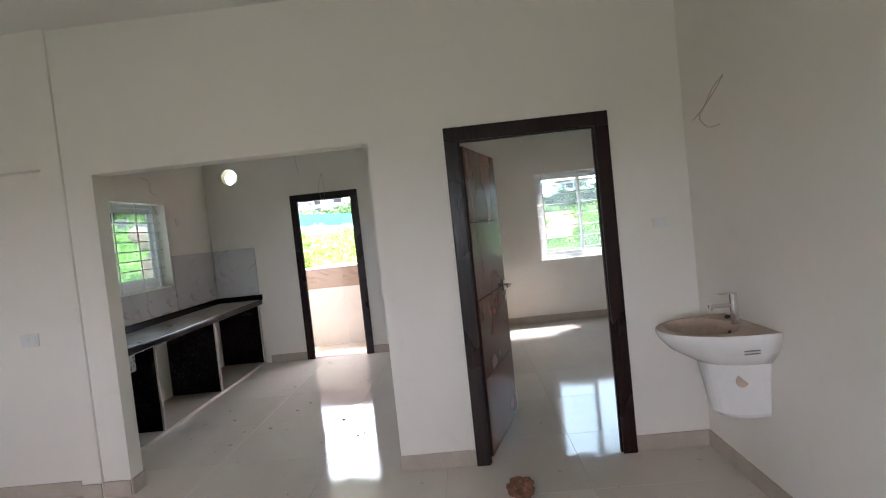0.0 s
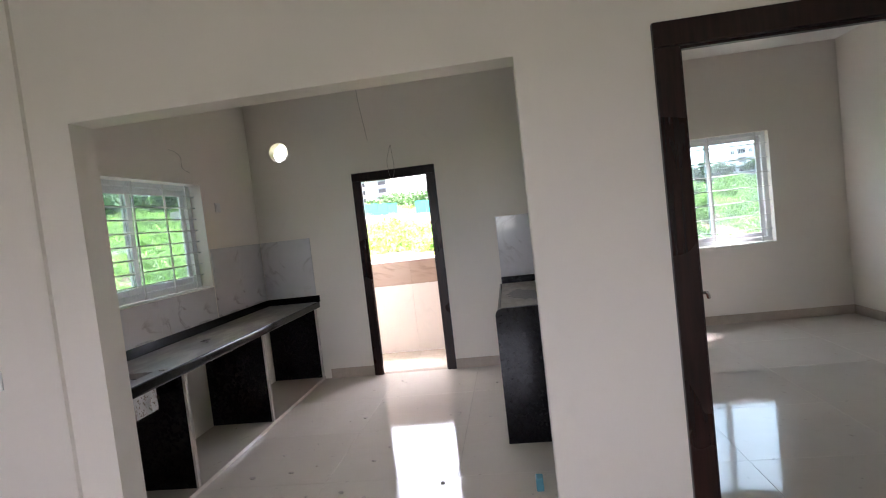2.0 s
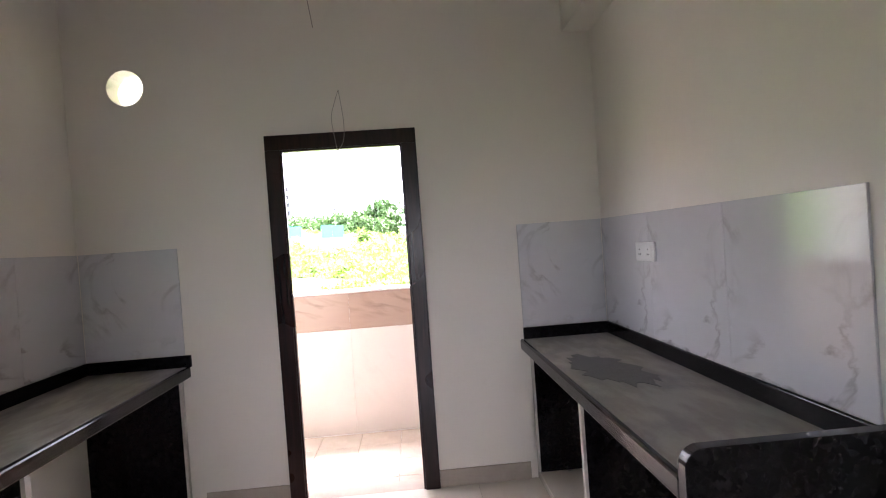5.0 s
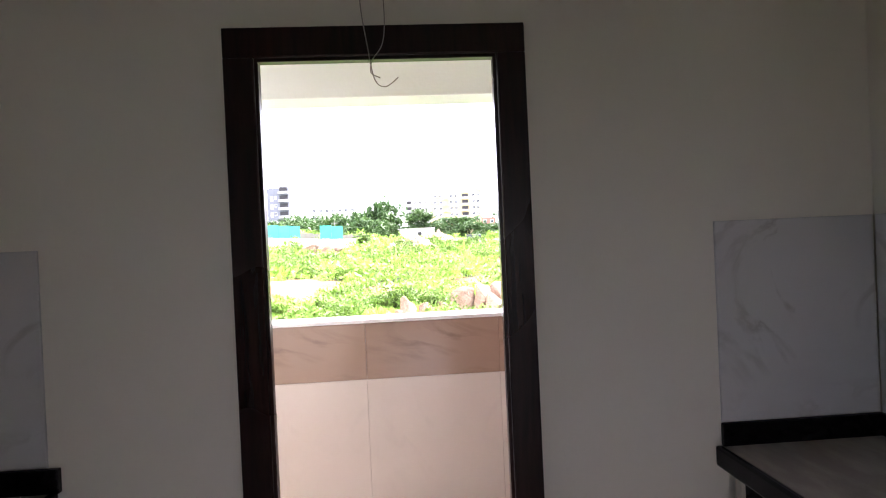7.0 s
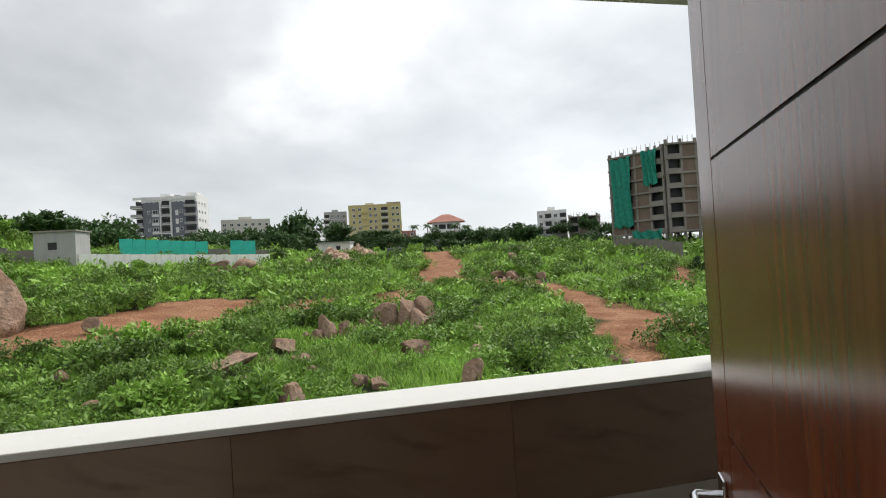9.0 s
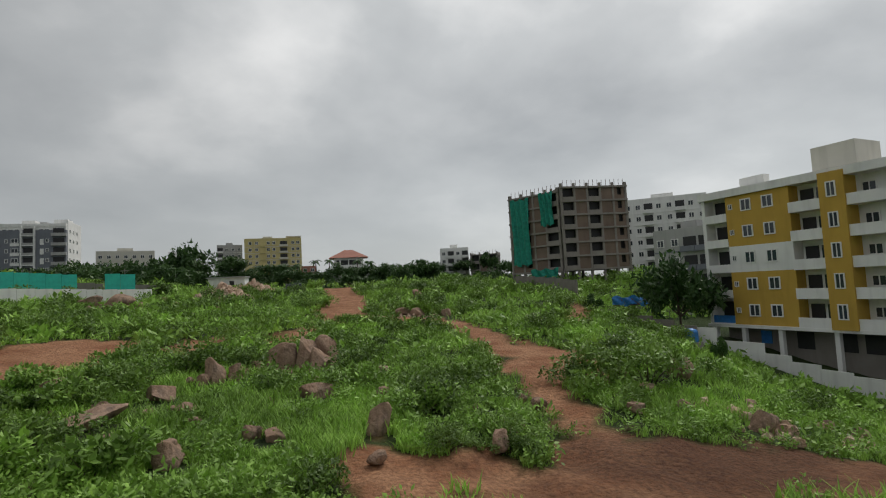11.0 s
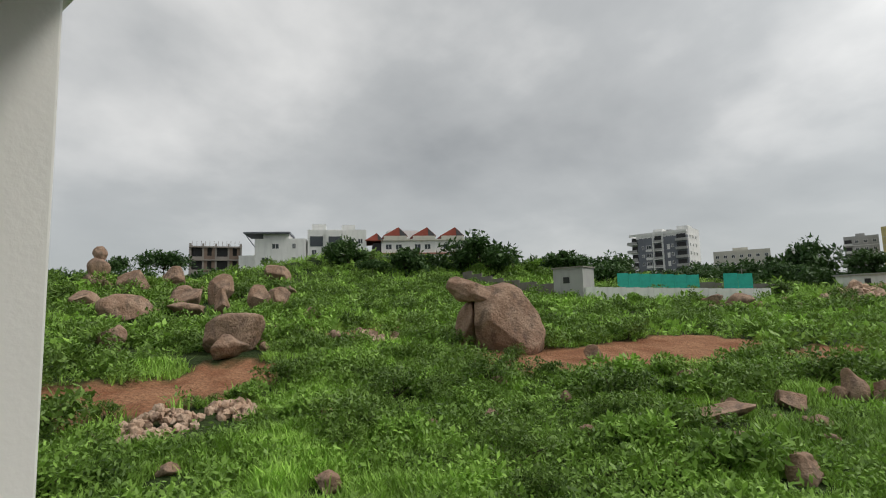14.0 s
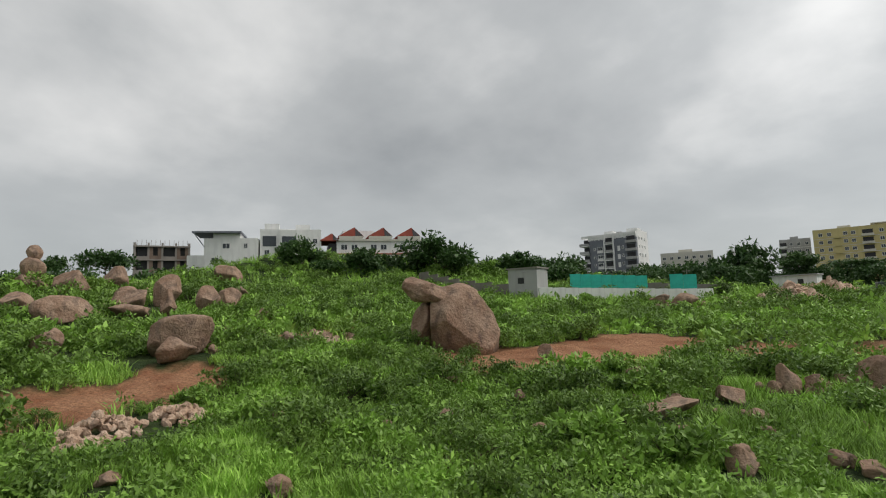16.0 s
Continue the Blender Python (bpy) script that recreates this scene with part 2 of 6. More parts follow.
M_PLASTIC = simple("white_plastic", (0.74, 0.73, 0.71), 0.35, var=0.03)
M_BLACKP = simple("black_plastic", (0.02, 0.02, 0.02), 0.5)
M_WIRE = simple("grey_wire", (0.32, 0.28, 0.25), 0.5)
M_PLINTH = simple("cement_plinth", (0.55, 0.50, 0.44), 0.6, var=0.15)
M_CLOTH = simple("brown_crumpled_paper", (0.22, 0.10, 0.055), 0.75, var=0.35, scale=14)
M_LABELP = simple("grey_print", (0.25, 0.27, 0.3), 0.5)
M_RUBBLEP = simple("mortar_chip", (0.50, 0.45, 0.40), 0.8, var=0.2, scale=20, bumps=0.5)
M_BLUEP = simple("blue_plastic", (0.10, 0.32, 0.42), 0.4)


# ---------------------------------------------------------------- helpers
def box(bm, x0, x1, y0, y1, z0, z1, bevel=0.0):
    vs = [bm.verts.new((x, y, z)) for x in (x0, x1) for y in (y0, y1) for z in (z0, z1)]
    fs = [bm.faces.new([vs[i] for i in q]) for q in ((0, 1, 3, 2), (4, 6, 7, 5), (0, 4, 5, 1), (2, 3, 7, 6), (0, 2, 6, 4), (1, 5, 7, 3))]
    if bevel:
        es = list({e for f in fs for e in f.edges})
        bmesh.ops.bevel(bm, geom=es, offset=bevel, segments=2, affect="EDGES", profile=0.5)
    return bm


def bx(*a, **k):
    return box(bmesh.new(), *a, **k)


def tube(bm, pts, r, seg=8, cap=True):
    """A round tube along a line of points; r: one radius, or one a point."""
    pts = [Vector(p) for p in pts]
    rr = r if isinstance(r, (list, tuple)) else [r] * len(pts)
    rings = []
    side = None
    for i, p in enumerate(pts):
        d = (pts[min(i + 1, len(pts) - 1)] - pts[max(i - 1, 0)]).normalized()
        if side is None:
            side = d.orthogonal().normalized()
        side = (side - d * side.dot(d)).normalized()
        up = d.cross(side)
        rings.append([bm.verts.new(p + rr[i] * (math.cos(a) * side + math.sin(a) * up)) for a in [2 * math.pi * k / seg for k in range(seg)]])
    for a, b in zip(rings, rings[1:]):
        for k in range(seg):
            bm.faces.new((a[k], a[(k + 1) % seg], b[(k + 1) % seg], b[k]))
    if cap:
        bm.faces.new(list(reversed(rings[0])))
        bm.faces.new(rings[-1])
    return bm


def lathe(bm, prof, seg=24, cx=0, cy=0):
    rings = [[bm.verts.new((cx + r * math.cos(a), cy + r * math.sin(a), z)) for a in [2 * math.pi * k / seg for k in range(seg)]] for r, z in prof]
    for a, b in zip(rings, rings[1:]):
        for k in range(seg):
            bm.faces.new((a[k], a[(k + 1) % seg], b[(k + 1) % seg], b[k]))
    bm.faces.new(list(reversed(rings[0])))
    bm.faces.new(rings[-1])
    return bm


def mesh_of(name, bm, material, smooth=False):
    bmesh.ops.recalc_face_normals(bm, faces=bm.faces)
    me = bpy.data.meshes.new(name)
    bm.to_mesh(me)
    bm.free()
    for m in (material if isinstance(material, (list, tuple)) else [material]):
        me.materials.append(m)
    if smooth:
        me.polygons.foreach_set("use_smooth", [True] * len(me.polygons))
    return me


def part(name, bm, material, parent, label="", smooth=False):
    ob = new(name, mesh_of(name, bm, material, smooth))
    ob.parent = parent
    if label:
        tagged(ob, label)
    return ob


def thing(name, loc, label, category, group="", turn=0.0):
    e = new(name)
    e.empty_display_size = 0.1
    e.matrix_basis = pose(*loc, 0, 0, turn)
    return tagged(e, label, category, group)


def structure(name, bm, material, label="", category="", smooth=False):
    return tagged(new(name, mesh_of(name, bm, material, smooth)), label, category, kind="structure")


def single(name, bm, material, label, category, group="", smooth=False, loc=None):
    ob = new(name, mesh_of(name, bm, material, smooth))
    if loc:
        ob.location = loc
    return tagged(ob, label, category, group)


def share(name, me, parent, loc):
    ob = new(name, me)
    ob.parent = parent
    ob.location = loc
    return ob


# ---------------------------------------------------------------- large structure
CEIL = 2.98
YW = -3.42            # living-room face of the wall to kitchen and bedroom
YK = -3.29            # its kitchen face
OPL, OPR, OPT = -0.140, 1.614, 2.062     # kitchen opening
HX, HZ, HR = -0.749, 2.418, 0.10          # round vent hole

# wall between kitchen and balcony, with the round vent hole cut through it
bm = bmesh.new()
box(bm, -1.28, HX - 0.2, 0, 0.12, 0, CEIL)
box(bm, HX - 0.2, HX + 0.2, 0, 0.12, 0, HZ - 0.2)
box(bm, HX - 0.2, HX + 0.2, 0, 0.12, HZ + 0.2, CEIL)
box(bm, HX + 0.2, 0.0, 0, 0.12, 0, CEIL)
box(bm, 0.0, 0.86, 0, 0.12, 2.1, CEIL)
box(bm, 0.86, 1.925, 0, 0.12, 0, CEIL)
N = 32
ring = {}
for k in range(N):
    a = 2 * math.pi * (k + 0.5) / N
    c, s = math.cos(a), math.sin(a)
    q = 0.2 / max(abs(c), abs(s))
    for side, y in ((0, 0.0), (1, 0.12)):
        ring[k, side, 0] = bm.verts.new((HX + HR * c, y, HZ + HR * s))
        ring[k, side, 1] = bm.verts.new((HX + q * c, y, HZ + q * s))
for k in range(N):
    j = (k + 1) % N
    for side in (0, 1):
        bm.faces.new((ring[k, side, 0], ring[j, side, 0], ring[j, side, 1], ring[k, side, 1]))
    bm.faces.new((ring[k, 0, 0], ring[j, 0, 0], ring[j, 1, 0], ring[k, 1, 0]))
for cx in (-1, 1):
    for cz in (-1, 1):
        # the square's corners, between the two ring points beside each
        k = min(range(N), key=lambda i: abs(math.atan2(cz, cx) - math.atan2(math.sin(2 * math.pi * (i + 1) / N), math.cos(2 * math.pi * (i + 1) / N))))
        j = (k + 1) % N
        for side, y in ((0, 0.0), (1, 0.12)):
            v = bm.verts.new((HX + 0.2 * cx, y, HZ + 0.2 * cz))
            bm.faces.new((ring[k, side, 1], v, ring[j, side, 1]))
structure("wall_balcony_side", bm, M_WALL, "cream painted wall with a round vent hole", "wall")

# wall between the living room and the kitchen and bedroom
bm = bmesh.new()
box(bm, -0.32, OPL, YW, YK, 0, CEIL)
box(bm, OPL, OPR, YW, YK, OPT, CEIL)
box(bm, OPR, 2.085, YW, YK, 0, CEIL)
box(bm, 2.085, 3.078, YW, YK, 2.095, CEIL)
box(bm, 3.078, 5.4, YW, YK, 0, CEIL)
box(bm, -0.45, -0.32, YW - 0.02, YK, 0, CEIL)
box(bm, -3.2, -0.45, YW + 0.05, YK + 0.1, 0, 2.125)
box(bm, -3.2, -0.45, YW - 0.012, YK + 0.1, 2.125, CEIL)
structure("wall_kitchen_front", bm, M_WALL, "cream painted wall with a wide kitchen opening", "wall")

# kitchen's left wall with the window opening
KW0, KW1, KWB, KWT = -2.51, -0.98, 1.17, 2.065
bm = bmesh.new()
box(bm, -1.30, -1.08, YK, KW0, 0, CEIL)
box(bm, -1.30, -1.08, KW1, 0.0, 0, CEIL)
box(bm, -1.30, -1.08, KW0, KW1, 0, KWB)
box(bm, -1.30, -1.08, KW0, KW1, KWT, CEIL)
structure("wall_kitchen_window", bm, M_WALL, "cream painted kitchen wall with a window opening", "wall")

bm = bx(1.925, 2.06, YK, 0.94, 0, CEIL)
box(bm, 1.762, 1.925, YK, 0.0, 2.61, CEIL)
structure("wall_kitchen_bedroom", bm, M_WALL, "cream painted wall with a beam along its top", "wall")

# bedroom
BW0, BW1, BWB, BWT = 3.22, 4.455, 0.875, 2.108
bm = bmesh.new()
box(bm, 1.93, BW0, 0.94, 1.15, 0, CEIL)
box(bm, BW1, 5.4, 0.94, 1.15, 0, CEIL)
box(bm, BW0, BW1, 0.94, 1.15, 0, BWB)
box(bm, BW0, BW1, 0.94, 1.15, BWT, CEIL)
structure("wall_bedroom_window", bm, M_WALL, "cream painted bedroom wall with a window opening", "wall")
structure("wall_bedroom_east", bx(5.2, 5.4, YK, 0.94, 0, CEIL), M_WALL, "cream painted bedroom wall", "wall")

# living room
structure("wall_living_east", bx(3.53, 3.73, -9.2, YW, 0, CEIL), M_WALL, "cream painted living-room wall", "wall")
structure("wall_living_west", bx(-3.2, -3.0, -9.2, YW - 0.012, 0, CEIL), M_WALL, "cream painted living-room wall", "wall")
# unseen south wall; its opening is added to let light into the rooms
bm = bmesh.new()
box(bm, -3.2, -0.1, -9.4, -9.2, 0, CEIL)
box(bm, 1.9, 3.73, -9.4, -9.2, 0, CEIL)
box(bm, -0.1, 1.9, -9.4, -9.2, 0, 0.9)
box(bm, -0.1, 1.9, -9.4, -9.2, 2.1, CEIL)
structure("wall_living_south", bm, M_WALL, "unseen cream wall with an opening added for light", "wall")

bm = bx(-3.2, 5.4, -9.4, 0.12, CEIL, CEIL + 0.2)
box(bm, 1.925, 5.4, 0.12, 1.15, CEIL, CEIL + 0.2)
structure("ceiling", bm, M_CEIL, "plain white painted ceiling", "ceiling")

PIN, POUT, PTOP, BZ = 1.32, 1.50, 1.087, 2.28
# balcony: slab, parapet, piers and beam
structure("balcony_ceiling", bx(-1.3, 1.93, 0.12, 1.34, 2.60, CEIL + 0.2), M_WHITE, "white painted balcony ceiling", "ceiling")
bm = bx(-1.3, 2.0, 1.34, 1.54, BZ, CEIL + 0.2, bevel=0.006)
structure("balcony_beam", bm, M_WHITE, "white painted edge beam over the balcony", "beam")
structure("balcony_parapet", bx(-1.3, 2.0, PIN + 0.012, POUT, -0.4, PTOP - 0.02), M_WHITE, "white plastered balcony parapet", "parapet")
structure("parapet_coping", bx(-0.76, 1.785, PIN - 0.004, POUT + 0.004, PTOP - 0.02, PTOP, bevel=0.004), M_WHITE, "white painted parapet coping", "coping")
structure("pier_east", bx(1.785, 2.0, PIN, POUT - 0.002, PTOP - 0.02, BZ, bevel=0.006), M_WHITE, "white painted balcony pier", "pier")
structure("pier_west", bx(-1.3, -0.76, PIN, POUT - 0.002, PTOP - 0.02, BZ, bevel=0.006), M_WHITE, "white painted balcony pier", "pier")
structure("balcony_wall_west", bx(-1.3, -1.0, 0.12, PIN, -0.4, PTOP), M_WHITE, "white painted balcony end wall", "wall")
structure("balcony_wall_east", bx(1.88, 1.93, 0.12, PIN, -0.4, 2.60), M_WHITE, "white painted balcony end wall", "wall")

# storeys below
structure("house_base", bx(-3.2, 5.4, -9.4, 1.15, -8.0, -0.25), M_WHITE, "white plastered storey below the flat", "wall")
structure("balcony_slab", bx(-1.3, 2.0, 1.15, POUT - 0.004, -0.9, -0.4), M_WHITE, "white plastered balcony slab edge", "slab")

# floor screed; the tiles are laid on it at the end of the file
bm = bx(-3.2, 5.4, -9.4, 0.0, -0.25, -0.012)
box(bm, 1.93, 5.4, 0.0, 1.15, -0.25, -0.012)
box(bm, -1.3, 1.93, 0.12, PIN + 0.012, -0.25, -0.112)
FLOOR = structure("floor", bm, M_PLINTH, "cream polished floor tiles with dusty marks", "floor")


structure("threshold", bx(0.0, 0.86, 0.0, 0.135, -0.25, -0.001, bevel=0.003), M_SKIRT, "beige stone threshold of the balcony door", "threshold")


# skirting tiles
def skirting(x0, x1, y0, y1):
    return bx(x0, x1, y0, y1, 0.0, 0.10, bevel=0.003)


SK = 0.012
for a in ((-0.47, -0.001, -SK, -0.001), (0.861, 1.40, -SK, -0.001),                       # kitchen far wall
          (OPR, 2.084, YW - SK, YW - 0.001), (3.079, 3.53 - SK, YW - SK, YW - 0.001),     # living front wall
          (-0.32, OPL, YW - SK, YW - 0.001), (-0.45, -0.32, YW - 0.02 - SK, YW - 0.021),
          (-3.0, -0.455, YW + 0.05 - SK, YW + 0.049),
          (OPR - SK, OPR - 0.001, YW, YK), (OPL + 0.001, OPL + SK, YW, YK),               # jambs of the opening
          (3.53 - SK, 3.529, -9.2, YW - 0.001), (1.925 - SK, 1.924, YK, -1.905),
          (2.061, 5.199, 0.94 - SK, 0.939), (2.061, 2.06 + SK, YK + 0.2, 0.92), (5.2 - SK, 5.199, YK, 0.92)):
    structure("baseboard", skirting(*a), M_SKIRT, "beige tile skirting along the wall", "skirting")


# door frames: two jambs and a head, with a rebate
def door_frame(name, x0, x1, top, y0, y1, label):
    e = tagged(new(name), label, "door frame", kind="structure")
    w = 0.085
    for nm, a, b in (("jamb", x0, x0 + w), ("jamb", x1 - w, x1)):
        part(nm, bx(a, b, y0, y1, -0.02, top - w, bevel=0.004), M_FRAME, e)
    part("head", bx(x0, x1, y0, y1, top - w, top, bevel=0.004), M_FRAME, e)
    ym = (y0 + y1) / 2
    for nm, a, b in (("stop", x0 + w, x0 + w + 0.010), ("stop", x1 - w - 0.010, x1 - w)):
        part(nm, bx(a, b, ym - 0.018, ym + 0.008, -0.02, top - w - 0.010), M_FRAME, e)
    part("stop", bx(x0 + w, x1 - w, ym - 0.018, ym + 0.008, top - w - 0.010, top - w), M_FRAME, e)
    return e


door_frame("door_1", 0.0, 0.86, 2.1, -0.022, 0.035, "dark-stained wooden frame of the balcony door")
door_frame("door_2", 2.085, 3.078, 2.098, YW - 0.022, YW + 0.06, "dark-stained wooden frame of the bedroom door")


# ---------------------------------------------------------------- outdoors: ground
HC = (-4.502, -3.391, 2.716, 1.775, -0.113, 0.802, 0.1, 0.107, 0.982, -0.327)


def sm(a, b, v):
    v = min(1.0, max(0.0, (v - a) / (b - a)))
    return v * v * (3 - 2 * v)


def hz(x, y):
    """Height of the field: a slope that rises to the north and to a hill in the west."""
    y = max(y, -12.0)
    az = math.degrees(math.atan2(x, y))
    R = 125 - 38 * sm(-45, -70, az)
    r = math.hypot(x, y)
    if r > R:
        x, y = x * R / r, y * R / r
    u, v = x / 50, y / 50
    z = HC[0] + HC[1] * u + HC[2] * v + HC[3] * u * u + HC[4] * v * v + HC[5] * u * v + HC[6] * u ** 3 + HC[7] * v ** 3 + HC[8] * u * u * v + HC[9] * u * v * v
    return z - 2.6 * sm(42, 58, az) * sm(16, 42, r) * (1 - sm(60, 90, r)) - 0.11 * max(0.0, x - 42) - 2.4 * sm(27, 46, x) * (1 - sm(50, 75, y)) - 3.3 * math.exp(-((x + 82) ** 2 + (y - 58) ** 2) / 1050)


def gz(x, y):
    r = math.hypot(x, y)
    a = 0.16 * min(1.0, r / 14)
    return hz(x, y) + 1.1 * a * noise.noise((x * 0.8, y * 0.8, 5.7)) + a * noise.noise((x * 0.33, y * 0.33, 0.7)) + 1.6 * a * noise.noise((x * 0.09, y * 0.09, 3.1))


# bare earth: tracks and patches as lines with a half-width
TRACKS = (
    ((-27.0, 6.5), (-24.5, 11.9), (-25.4, 17.0), 2.9),
    ((-15.4, 31.0), (-12.0, 35.5), (-8.5, 45.5), 4.2),
    ((-1.8, 43.0), (-0.2, 47.0), (0.6, 49.0), 1.7),
    ((4.6, 46.5), (7.0, 50.0), (8.6, 53.0), 2.0),
    ((25.0, 122.0), (18.5, 82.0), (13.0, 63.5), 3.3),
    ((12.0, 64.5), (18.0, 61.0), (22.5, 52.5), 2.6),
    ((22.5, 52.5), (21.3, 40.0), (19.5, 32.6), 1.7),
    ((20.0, 36.5), (21.2, 31.5), (18.2, 28.0), 3.3),
    ((17.0, 27.6), (14.4, 21.0), (13.0, 16.0), 1.2),
    ((12.2, 16.0), (10.0, 13.5), (5.6, 16.6), 2.0),
    ((10.0, 12.5), (15.6, 13.6), (20.0, 11.0), 2.9),
    ((-31.2, 29.0), (-31.5, 33.0), (-32.2, 38.0), 1.4),
    ((3.0, 124.0), (9.0, 121.0), (14.0, 118.0), 3.5),
    ((36.0, 50.0), (43.0, 58.0), (48.0, 64.0), 1.6),
)


def seg_dist(px, py, a, b):
    dx, dy = b[0] - a[0], b[1] - a[1]
    t = np.clip(((px - a[0]) * dx + (py - a[1]) * dy) / (dx * dx + dy * dy), 0, 1)
    return np.hypot(px - a[0] - t * dx, py - a[1] - t * dy)


def wobble(px, py):
    return 0.35 * np.sin(px * 1.7 + 1.3 * np.sin(py * 0.9)) + 0.3 * np.sin(py * 2.3 + 1.7 * np.sin(px * 1.1)) + 0.2 * np.sin(px * 4.1 + py * 3.7)


def lattice(px, py, s, seed):
    """Smooth value noise, 0 to 1, for arrays."""
    t = np.random.RandomState(seed).rand(64, 64)
    u, v = px / s + 1000.0, py / s + 1000.0
    i, j = np.floor(u).astype(int), np.floor(v).astype(int)
    a, b = u - i, v - j
    a, b = a * a * (3 - 2 * a), b * b * (3 - 2 * b)
    i, j = i % 64, j % 64
    k, l = (i + 1) % 64, (j + 1) % 64
    return (t[i, j] * (1 - a) + t[k, j] * a) * (1 - b) + (t[i, l] * (1 - a) + t[k, l] * a) * b


def earth(px, py):
    """How bare the ground is, 0 to 1, for arrays of places."""
    best = np.full(np.shape(px), -9.0)
    w = wobble(px, py)
    for a, b, c, h in TRACKS:
        d = np.minimum(seg_dist(px, py, a, b), seg_dist(px, py, b, c))
        best = np.maximum(best, h + w * min(1.0, h * 0.6) - d)
    return np.clip((best + 0.9 * (lattice(px, py, 1.1, 21) - 0.5) + 0.6 * (lattice(px, py, 0.45, 22) - 0.5)) / 0.9 + 0.45, 0, 1)


def ground_material():
    m, nt, b = nodes_of("grassy_red_soil")
    at = nt.nodes.new("ShaderNodeAttribute"); at.attribute_name = "earth"
    g1 = noise_fac(nt, 0.25, detail=6)
    g2 = noise_fac(nt, 2.5, detail=6)
    grass = mixc(nt, g1, (0.014, 0.026, 0.008), (0.042, 0.062, 0.018))
    grass = mixc(nt, scaled(nt, g2, 0, 0.6), grass, (0.05, 0.08, 0.025))
    s1 = noise_fac(nt, 0.5, detail=7)
    s2 = noise_fac(nt, 6.0, detail=6)
    soil = mixc(nt, s1, (0.27, 0.115, 0.058), (0.46, 0.25, 0.14))
    soil = mixc(nt, scaled(nt, s2, 0, 0.75), soil, (0.17, 0.085, 0.05))
    wet = nt.nodes.new("ShaderNodeAttribute"); wet.attribute_name = "damp"
    soil = mixc(nt, wet.outputs["Fac"], soil, mixc(nt, s2, (0.115, 0.055, 0.032), (0.06, 0.032, 0.022)))
    nt.links.new(mixc(nt, at.outputs["Fac"], grass, soil), b.inputs["Base Color"])
    b.inputs["Roughness"].default_value = 0.95
    b.inputs["Specular IOR Level"].default_value = 0.15
    bump(nt, b, noise_fac(nt, 4, detail=8), 0.7, 0.12)
    return m


azs = list(np.linspace(-98, 90, 430)) + list(np.linspace(95, 257, 40))
rads = [0.0] + [2.5 * 1.03 ** i for i in range(190)] + [800, 1100, 1500, 2200]
verts, faces = [(0.0, 0.0, gz(0, 0))], []
na = len(azs)
for r in rads[1:]:
    for a in azs:
        x, y = r * math.sin(radians(a)), r * math.cos(radians(a))
        verts.append((x, y, gz(x, y) if r < 400 else hz(x, y)))
for k in range(na):
    faces.append((0, 1 + (k + 1) % na, 1 + k))
for i in range(len(rads) - 2):
    o, p = 1 + i * na, 1 + (i + 1) * na
    for k in range(na):
        j = (k + 1) % na
        faces.append((o + k, o + j, p + j, p + k))
me = bpy.data.meshes.new("ground")
me.from_pydata(verts, [], faces)
vx = np.array(verts)
att = me.attributes.new("earth", "FLOAT", "POINT")
att.data.foreach_set("value", earth(vx[:, 0], vx[:, 1]).astype(np.float32))
# damp dark soil where the track comes close to the house
wet = np.clip(1.3 - np.hypot((vx[:, 0] - 15.5) / 7.0, (vx[:, 1] - 14.0) / 4.6) + 0.25 * wobble(vx[:, 0], vx[:, 1]), 0, 0.85)
att = me.attributes.new("damp", "FLOAT", "POINT")
att.data.foreach_set("value", wet.astype(np.float32))
me.polygons.foreach_set("use_smooth", [True] * len(me.polygons))
me.materials.append(ground_material())
tagged(new("ground", me), "sloping field of grass, scrub and red earth tracks", "ground", kind="structure")


# ---------------------------------------------------------------- rocks
def rock_material(name, a, b_):
    m, nt, b = nodes_of(name)
    f1 = noise_fac(nt, 0.9, detail=7)
    f2 = noise_fac(nt, 7, detail=8)
    st = noise_fac(nt, 1.6, detail=6, lo=0.52, hi=0.66, stretch=(1, 1, 0.25))
    c = mixc(nt, f1, a, b_)
    c = mixc(nt, scaled(nt, f2, 0, 0.45), c, tuple(v * 0.5 for v in a))
    c = mixc(nt, scaled(nt, st, 0, 0.55), c, (0.07, 0.055, 0.05))
    nt.links.new(c, b.inputs["Base Color"])
    b.inputs["Roughness"].default_value = 0.9
    b.inputs["Specular IOR Level"].default_value = 0.2
    bump(nt, b, noise_fac(nt, 5, detail=9), 0.6, 0.08)
    return m


M_ROCK = rock_material("weathered_granite", (0.28, 0.175, 0.12), (0.45, 0.32, 0.235))
M_ROCK2 = rock_material("pale_broken_granite", (0.50, 0.34, 0.24), (0.68, 0.52, 0.40))


